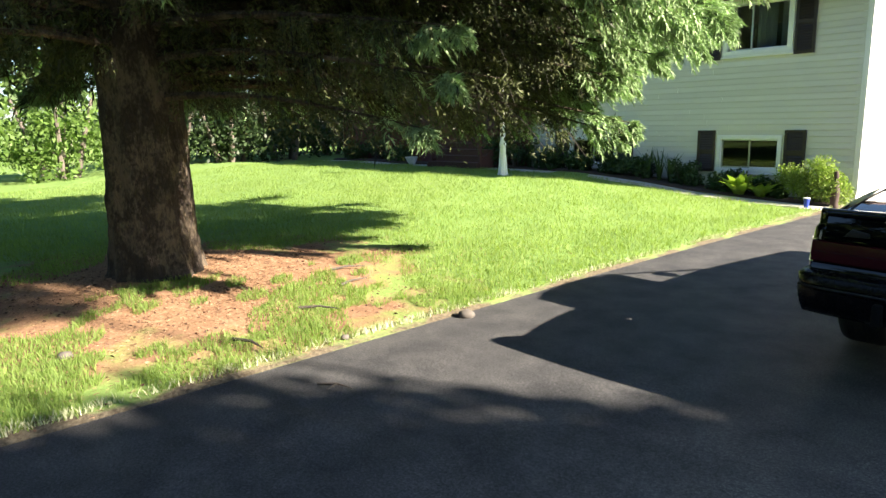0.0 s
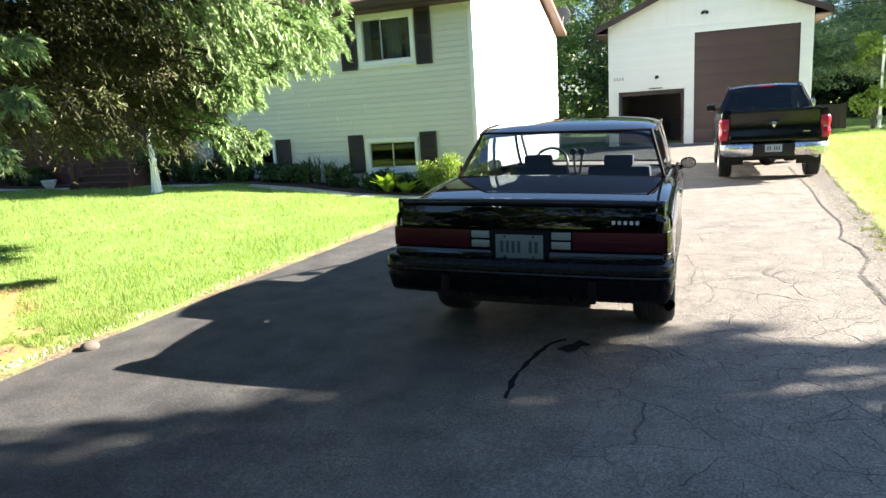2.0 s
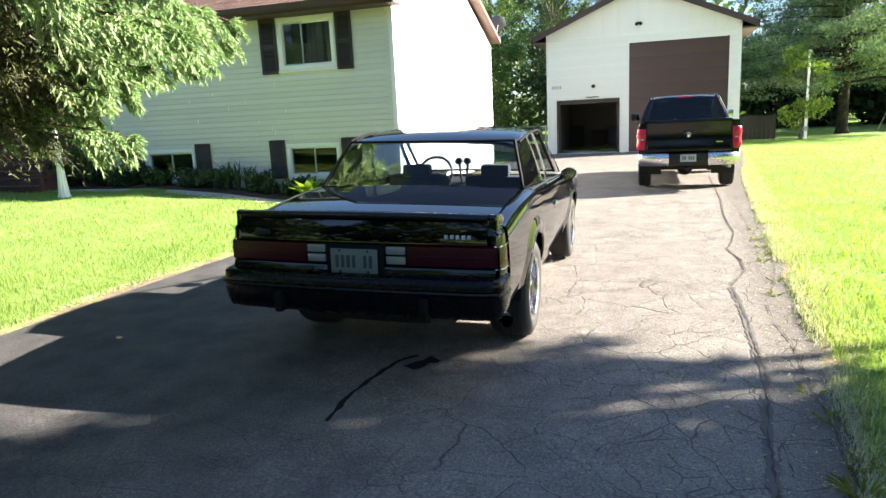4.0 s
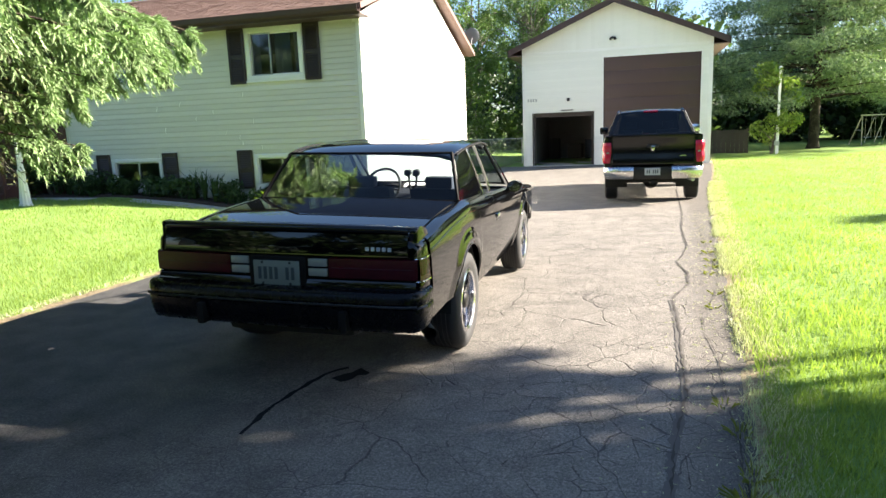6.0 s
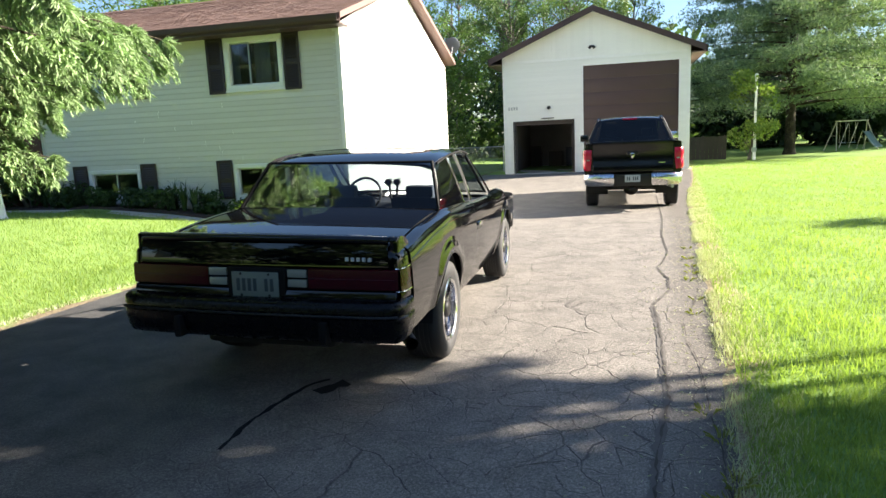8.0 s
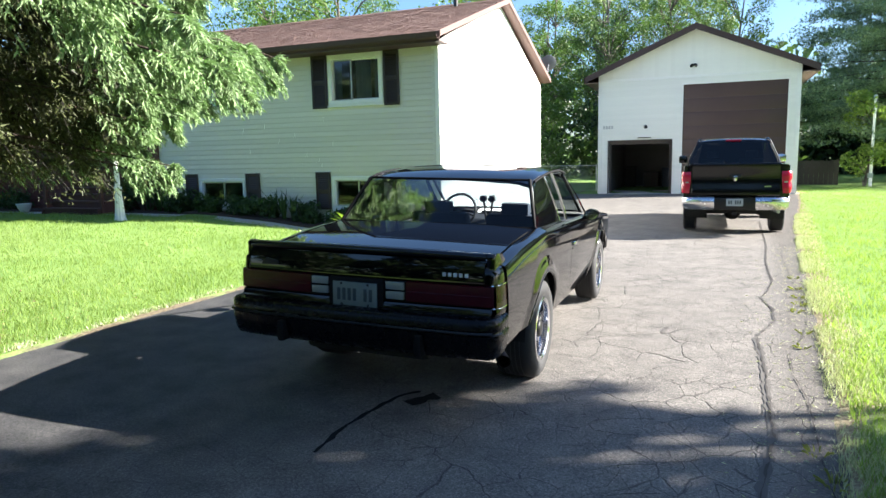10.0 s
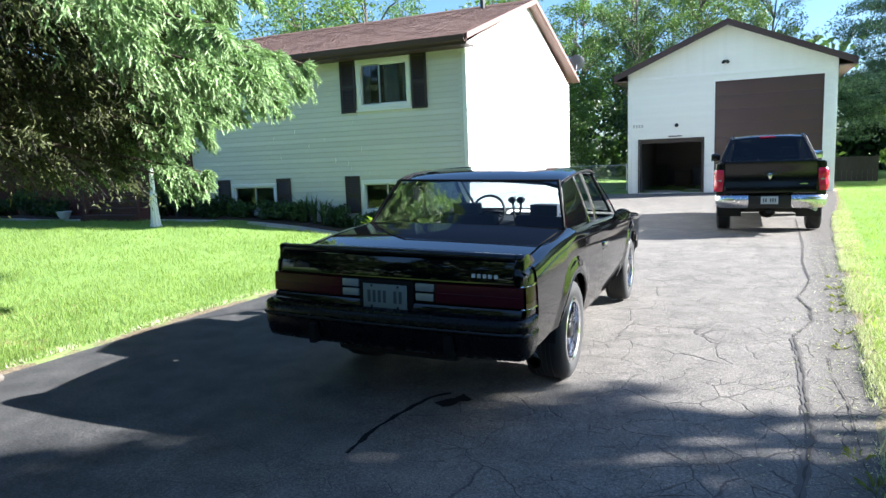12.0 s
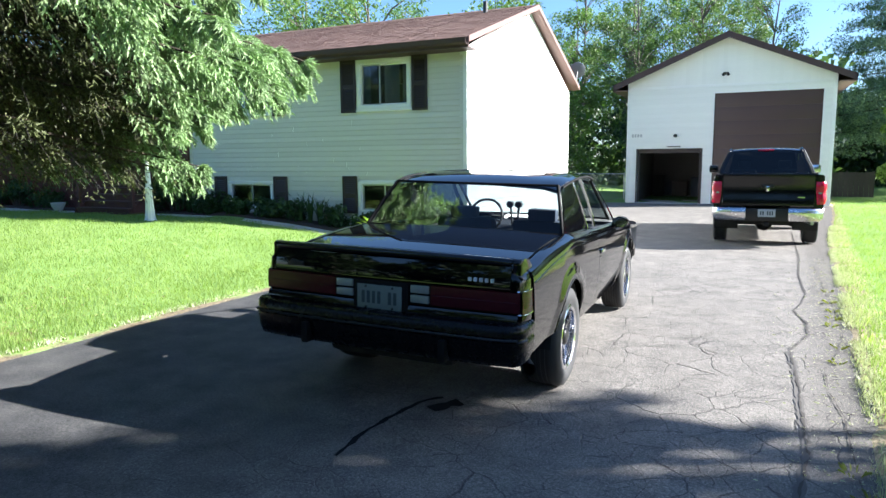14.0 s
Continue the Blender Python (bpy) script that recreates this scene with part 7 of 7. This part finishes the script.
while x > -19.5:
    w = 1.22
    za, zc = (float(ground_z(np.float64(q), np.float64(12.36))) for q in (x, x - w))
    ob = part("slab", Shape().box(-w / 2 + 0.006, -0.24, -0.12, w / 2 - 0.006, 0.24, -0.006), CONCRETE, walk_slabs, bevel=0.008,
              m=pose(x - w / 2, 12.40, (za + zc) / 2 + 0.012, 0, -math.degrees(math.atan2(za - zc, w)), 0))
    x -= w
MULCH = surface("dark_mulch", (0.055, 0.035, 0.025), 0.95, fine=40, vary=0.4, bump=0.9)
rows = []
for x in np.arange(-20, -3.85, 0.4):
    rows.append([(x, y, float(ground_z(np.float64(x), np.float64(y))) + dz) for y, dz in ((12.69, 0.0), (12.72, 0.045), (12.95, 0.06), (13.2, 0.055), (13.38, 0.05))])
solo("planting_bed", Shape().sheet(rows), MULCH, "dark mulch planting bed below the wall", "flower bed", kind="structure")


def lamp_post(x, y):
    zb = float(ground_z(np.float64(x), np.float64(y))) - 0.02
    t = thing("lamp_post", "white fluted garden lamp post on the lawn", "lamp post", at=(x, y, zb))
    s = Shape()
    rows = []
    for z, r in ((0.0, 0.125), (0.05, 0.12), (0.07, 0.105), (0.30, 0.085), (0.55, 0.066), (0.66, 0.060), (0.69, 0.074), (0.73, 0.074), (0.76, 0.050), (1.0, 0.045), (1.25, 0.042)):
        rows.append([((r + 0.006 * math.cos(10 * a)) * math.cos(a), (r + 0.006 * math.cos(10 * a)) * math.sin(a), z) for a in np.linspace(0, 2 * math.pi, 60, endpoint=False)])
    part("base", Shape().sheet(rows, close=True), WHITE_PAINT, t, "white tapered base", angle=60)
    part("pole", Shape().turned([(0.042, 1.25), (0.038, 2.05), (0.06, 2.07), (0.06, 2.10), (0.03, 2.12)], n=18), WHITE_PAINT, t)
    lan = part("lantern", Shape().turned([(0.05, 2.12), (0.07, 2.15), (0.10, 2.17), (0.10, 2.19)], n=6), WHITE_PAINT, t, "white lantern head")
    for k in range(6):
        a = 2 * math.pi * k / 6
        part("bar", Shape().tube([(0.09 * math.cos(a), 0.09 * math.sin(a), 2.19), (0.125 * math.cos(a), 0.125 * math.sin(a), 2.45)], 0.008, 6), WHITE_PAINT, lan)
    part("glass", Shape().turned([(0.083, 2.19), (0.117, 2.45)], n=6), WINDOW_GLASS, lan)
    part("cap", Shape().turned([(0.15, 2.45), (0.14, 2.47), (0.06, 2.56), (0.02, 2.60), (0.025, 2.63), (0.0, 2.66)], n=6), WHITE_PAINT, lan)


lamp_post(-10.25, 10.9)

STONE = surface("white_stone", (0.62, 0.62, 0.60), 0.85, fine=30, vary=0.12, bump=0.3)
pz = float(ground_z(np.float64(-15.3), np.float64(12.4)))
pot = thing("stone_planter", "white stone planter bowl beside the steps", "planter", at=Matrix.Translation((-15.3, 12.4, pz + 0.02)) @ Matrix.Scale(0.72, 4))
part("bowl", Shape().turned([(0.13, 0.0), (0.14, 0.02), (0.16, 0.06), (0.22, 0.16), (0.245, 0.26), (0.26, 0.27), (0.26, 0.30), (0.235, 0.30), (0.22, 0.26)], n=28), STONE, pot)
part("soil", Shape().turned([(0.0, 0.262), (0.222, 0.262)], n=24), MULCH, pot)

steps = thing("wooden_steps", "red brown wooden entry steps with side boards", "steps", at=(-13.2, 13.28, pz))
for i in range(5):
    part("tread", Shape().box(-0.95, -1.25 + i * 0.25, 0.16 * (i + 1) - 0.04, 0.95, -0.98 + i * 0.25, 0.16 * (i + 1)), WOOD_BROWN, steps, bevel=0.008)
    part("riser", Shape().box(-0.93, -1.21 + i * 0.25, 0.16 * i, 0.93, -1.19 + i * 0.25, 0.16 * (i + 1) - 0.04), WOOD_BROWN, steps)
for sx in (-0.97, 0.93):
    part("stringer", Shape().prism([(-1.25, 0.0), (0.0, 0.0), (0.0, 0.86), (-1.25, 0.1)], "x", sx, sx + 0.04), WOOD_BROWN, steps)
    part("handrail_post", Shape().box(sx, -1.15, 0.0, sx + 0.08, -1.07, 1.0), WOOD_BROWN, steps, bevel=0.006)
    part("handrail", Shape().prism([(-1.2, 0.96), (0.0, 1.66), (0.0, 1.72), (-1.2, 1.02)], "x", sx, sx + 0.07), WOOD_BROWN, steps)

# wall lamps, vents and number marks on the garage
BLACK_MATT = surface("matt_black_metal", (0.015, 0.015, 0.016), 0.5, 0.3, vary=0.15)
fl = thing("floodlight", "twin-headed dark floodlight under the gable", "lamp", at=(0.72, GY0 - 0.02, 4.98))
part("mount", Shape().turned([(0.05, 0.0), (0.05, -0.03), (0.02, -0.04)], "y", 14), BLACK_MATT, fl)
for s in (-1, 1):
    part("head", Shape().tube([(s * 0.02, -0.05, 0.0), (s * 0.06, -0.10, 0.0), (s * 0.09, -0.16, -0.07)], [0.025, 0.045, 0.06], 12), BLACK_MATT, fl)
wl = thing("wall_lamp", "round black lamp on the garage wall", "lamp", at=(-1.07, GY0 - 0.02, 2.62))
part("housing", Shape().turned([(0.075, 0.0), (0.075, -0.05), (0.05, -0.10), (0.0, -0.11)], "y", 18), BLACK_MATT, wl)
part("wall_plate", Shape().box(0.08, -0.02, -0.05, 0.20, 0.0, 0.03), WHITE_PAINT, wl, bevel=0.004)
solo("strip_lamp", Shape().box(-1.38, GY0 - 0.07, 2.165, -0.86, GY0 - 0.025, 2.205), BLACK_MATT, "slim dark strip lamp over the small door", "lamp", bevel=0.008)
sign = thing("wall_number", "row of small grey plates on the garage wall", "sign", at=(-2.78, GY0 - 0.026, 2.58))
for k in range(4):
    part("plate_bar", Shape().box(k * 0.11, -0.012, 0.0, k * 0.11 + 0.07, 0.0, 0.13), GALV, sign, bevel=0.003)
# things inside the garage
for i, (x, y, w, d, h, m, lab, cat) in enumerate(((-2.3, 35.2, 0.5, 0.5, 1.0, WOOD_GREY, "grey storage bin in the dark garage", "bin"), (-1.3, 35.4, 0.7, 0.9, 0.7, WOOD_GREY, "wooden crate in the dark garage", "crate"), (-0.5, 35.0, 0.5, 0.6, 0.9, CLOTH_BLUE, "blue tub in the dark garage", "tub"))):
    tb = thing("storage_box", lab, cat, at=(x, y, GB + 0.015))
    part("body", Shape().box(-w / 2, -d / 2, 0.0, w / 2, d / 2, h), m, tb, bevel=0.03)
    part("lid", Shape().box(-w / 2 - 0.02, -d / 2 - 0.02, h + 0.002, w / 2 + 0.02, d / 2 + 0.02, h + 0.04), m, tb, bevel=0.01)

# chain-link fence between house and garage
fence = thing("chain_link_fence", "grey chain-link fence between house and garage", "fence", at=(0, 0, -0.12))
for x in (-9.0, -7.2, -5.4, -3.35):
    part("post", Shape().turned([(0.03, 0.0), (0.03, 1.2), (0.035, 1.2), (0.0, 1.24)], n=10, m=Matrix.Translation((x, 31.0, 0))), GALV, fence)
part("top_rail", Shape().tube([(-9.0, 31.0, 1.17), (-3.35, 31.0, 1.17)], 0.02, 8), GALV, fence)
wires = Shape()
for i in range(62):
    x = -9.0 + i * 0.092
    for s in (-1, 1):
        a, b = (x, 1.15), (x + s * 0.575, 0.0)
        if -9.0 <= b[0] <= -3.35:
            wires.tube([(a[0], 31.0, a[1]), (b[0], 31.0 + 0.004 * s, b[1])], 0.0025, 3, caps=False)
            wires.tube([(a[0], 31.0, 0.0), (b[0], 31.0 + 0.004 * s, 1.15)], 0.0025, 3, caps=False)
ob = part("wire_mesh", wires, GALV, fence, smooth=False)
ob["kind"] = "stuff"
# low board fence beyond the garage
bf = thing("board_fence", "low weathered brown board fence beside the garage", "fence", at=(0, 0, -0.12))
for i in range(11):
    part("board", Shape().box(4.75 + i * 0.205, 36.0, 0.02, 4.75 + i * 0.205 + 0.195, 36.022, 1.15 + 0.01 * math.sin(i * 2.1)), WOOD_GREY, bf, smooth=False)
for x in (4.8, 5.9, 6.95):
    part("post", Shape().box(x - 0.045, 36.025, 0.0, x + 0.045, 36.115, 1.2), WOOD_GREY, bf)
for z in (0.25, 0.9):
    part("rail", Shape().box(4.75, 36.023, z, 7.0, 36.06, z + 0.08), WOOD_GREY, bf)

# tall white pole
pole = thing("white_pole", "tall slim white pole on the lawn", "pole", at=(7.9, 34.0, -0.13))
part("shaft", Shape().turned([(0.07, 0.0), (0.065, 0.5), (0.055, 2.3), (0.05, 3.85), (0.0, 3.88)], n=14), WHITE_PAINT, pole)
part("cleat_box", Shape().box(-0.12, -0.10, 0.42, 0.08, 0.06, 0.62), GALV, pole, bevel=0.01)
part("cap", Shape().turned([(0.06, 3.80), (0.075, 3.83), (0.075, 3.92), (0.0, 3.96)], n=14), WHITE_PAINT, pole)

# swing set
CREAM = surface("faded_cream_paint", (0.55, 0.50, 0.40), 0.6, vary=0.15)
SLIDE = surface("faded_blue_plastic", (0.22, 0.30, 0.33), 0.45, vary=0.12)
sw = thing("swing_set", "faded cream metal swing set with blue slide", "swing set", at=pose(14.35, 42.0, -0.10, 0, 0, 12) @ Matrix.Scale(0.86, 4))
for x in (-0.95, 0.95):
    for s in (-1, 1):
        part("leg", Shape().tube([(x + 0.35 * (1 if x > 0 else -1), s * 0.75, 0.0), (x, 0, 1.85)], 0.035, 8), CREAM, sw)
    part("cross_bar", Shape().tube([(x * 1.18, -0.37, 0.93), (x * 1.18, 0.37, 0.93)], 0.025, 8), CREAM, sw)
part("top_beam", Shape().tube([(-1.05, 0, 1.85), (1.05, 0, 1.85)], 0.04, 10), CREAM, sw)
for x in (-0.55, 0.05):
    st = part("swing_seat", Shape().box(x - 0.2, -0.1, 0.45, x + 0.2, 0.1, 0.49), SLIDE, sw, bevel=0.01)
    for d in (-0.18, 0.18):
        part("chain", Shape().tube([(x + d, 0, 0.47), (x + d, 0, 1.83)], 0.012, 5), CREAM, st)
for s in (-0.3, 0.3):
    part("brace", Shape().tube([(-0.6 + s, -0.3, 0.15), (0.2 + s, 0.2, 1.7)], 0.025, 6), CREAM, sw)
part("slide", Shape().sheet([[(0.75 + dx, -0.25 - dy, z) for dx, z in ((-0.22, z0 + 0.12), (-0.2, z0), (0.2, z0), (0.22, z0 + 0.12))] for dy, z0 in ((0.0, 1.15), (0.3, 0.98), (0.9, 0.45), (1.3, 0.2), (1.5, 0.18))]), SLIDE, sw, "faded blue slide")
for dx in (-0.2, 0.2):
    part("ladder_rail", Shape().tube([(0.75 + dx, -0.22, 1.15), (0.75 + dx, 0.35, 0.0)], 0.02, 6), CREAM, sw)

# small things at the driveway edge
ROCK = surface("grey_stone", (0.12, 0.105, 0.09), 0.9, fine=25, vary=0.3, bump=0.6)


def rock(x, y, r, seed, label="small grey stone at the driveway edge"):
    rg = random.Random(seed)
    bm = bmesh.new()
    bmesh.ops.create_icosphere(bm, subdivisions=2, radius=r)
    for v in bm.verts:
        k = 1 + 0.25 * noise.noise(v.co * (2.2 / r) + Vector((seed, 0, 0)))
        v.co = Vector((v.co.x * k * 1.2, v.co.y * k, v.co.z * k * 0.75))
    me = bpy.data.meshes.new("stone")
    bm.to_mesh(me)
    bm.free()
    me.materials.append(ROCK)
    me.shade_smooth()
    ob = new("stone", me)
    z = float(ground_z(np.float64(x), np.float64(y))) if x < DRIVE_LEFT or x > 2 else 0.0
    ob.matrix_basis = pose(x, y, z + r * 0.35, 0, 0, seed * 40)
    return tagged(ob, label, "stone", "stones")


rock(-3.80, 3.42, 0.06, 1)
rock(-5.05, 0.72, 0.045, 2, "pale stone in the needle litter")
rock(-4.0, 2.35, 0.03, 3)
twig = Shape().tube([(-3.42, 1.75, 0.012), (-3.32, 1.83, 0.02), (-3.2, 1.86, 0.014)], [0.008, 0.007, 0.003], 6).tube([(-3.32, 1.83, 0.02), (-3.30, 1.74, 0.014)], [0.005, 0.002], 5)
solo("fallen_twig", twig, WOOD_GREY, "pale fallen twig lying on the asphalt", "twig")
for i, (x, y, a) in enumerate(((-4.85, 2.45, 40), (-5.25, 3.15, 100), (-4.5, 1.7, 10), (-5.8, 3.4, 70))):
    s = Shape().tube([(0, 0, 0.02), (0.18, 0.03, 0.03), (0.36, 0.0, 0.02)], [0.014, 0.011, 0.004], 6)
    solo("fallen_stick", s, WOOD_GREY, "dry brown stick lying in the needle litter", "stick", "fallen sticks", at=pose(x, y, float(ground_z(np.float64(x), np.float64(y))), 0, 0, a))

FIGURE = surface("brown_cast_stone", (0.05, 0.03, 0.022), 0.8, fine=20, vary=0.3, bump=0.4)
fz = float(ground_z(np.float64(-3.98), np.float64(12.75)))
solo("garden_statue", Shape().turned([(0.10, 0.0), (0.10, 0.04), (0.085, 0.07), (0.105, 0.22), (0.10, 0.36), (0.07, 0.46), (0.048, 0.50), (0.062, 0.55), (0.064, 0.61), (0.045, 0.67), (0.0, 0.69)], n=20), FIGURE, "small brown garden statue at the house corner", "statue", at=Matrix.Translation((-3.98, 12.75, fz)) @ Matrix.Diagonal((0.75, 0.75, 0.95, 1)))
BLUE = surface("blue_plastic", (0.02, 0.05, 0.35), 0.4, vary=0.1)
bt = thing("blue_tub", "small blue plastic tub on the walkway edge", "tub", at=Matrix.Translation((-4.28, 12.3, fz + 0.02)) @ Matrix.Diagonal((0.7, 0.7, 1.1, 1)))
part("body", Shape().turned([(0.055, 0.0), (0.07, 0.13), (0.078, 0.135), (0.078, 0.145), (0.066, 0.145), (0.05, 0.02)], n=18), BLUE, bt)
part("lid", Shape().turned([(0.079, 0.146), (0.079, 0.158), (0.0, 0.165)], n=18), WHITE_PAINT, bt)

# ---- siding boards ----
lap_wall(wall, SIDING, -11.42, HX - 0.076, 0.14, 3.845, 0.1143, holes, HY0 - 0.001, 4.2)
gm = Matrix.Translation((HX + 0.001, HY0, 0)) @ Matrix.Rotation(radians(90), 4, "Z")
for i in range(48):
    z = 0.14 + i * 0.1143
    a, b = 0.076, HY1 - HY0 - 0.076
    if z + 0.1143 > EAVE - 0.02:
        k = (RIDGE_Z - 0.13 - z - 0.1143) / (RIDGE_Z - 0.12 - EAVE)
        if k < 0.04:
            break
        a, b = (RIDGE_Y - HY0) - k * (RIDGE_Y - HY0) + 0.02, (RIDGE_Y - HY0) + k * (HY1 - RIDGE_Y) - 0.02
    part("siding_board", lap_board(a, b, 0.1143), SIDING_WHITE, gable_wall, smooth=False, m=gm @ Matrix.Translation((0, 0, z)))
lap_wall(gwall, SIDING_WHITE, GX0 + 0.102, GX1 - 0.102, GB + 0.02, 4.50, 0.1287, [(0.30, 4.17, -1, 4.29), (-2.61, 0.01, -1, 2.13)], GY0 - 0.001, 4.0)
w = 0.152
n = int((GX1 - GX0 - 0.1) / w)
for i in range(n):
    x0 = GX0 + 0.09 + i * w
    x1 = x0 + w - 0.008
    def gz(x):
        return GPZ - 0.10 - abs(x - GPX) * slope_g
    zt0, zt1 = gz(x0), gz(x1)
    if min(zt0, zt1) < 4.63:
        continue
    poly = [(x0, 4.601), (x1, 4.601), (x1, zt1)] + ([(GPX, gz(GPX))] if x0 < GPX < x1 else []) + [(x0, zt0)]
    part("siding_board", Shape().prism(poly, "y", GY0 - 0.016, GY0 - 0.001), SIDING_WHITE, gwall, smooth=False)
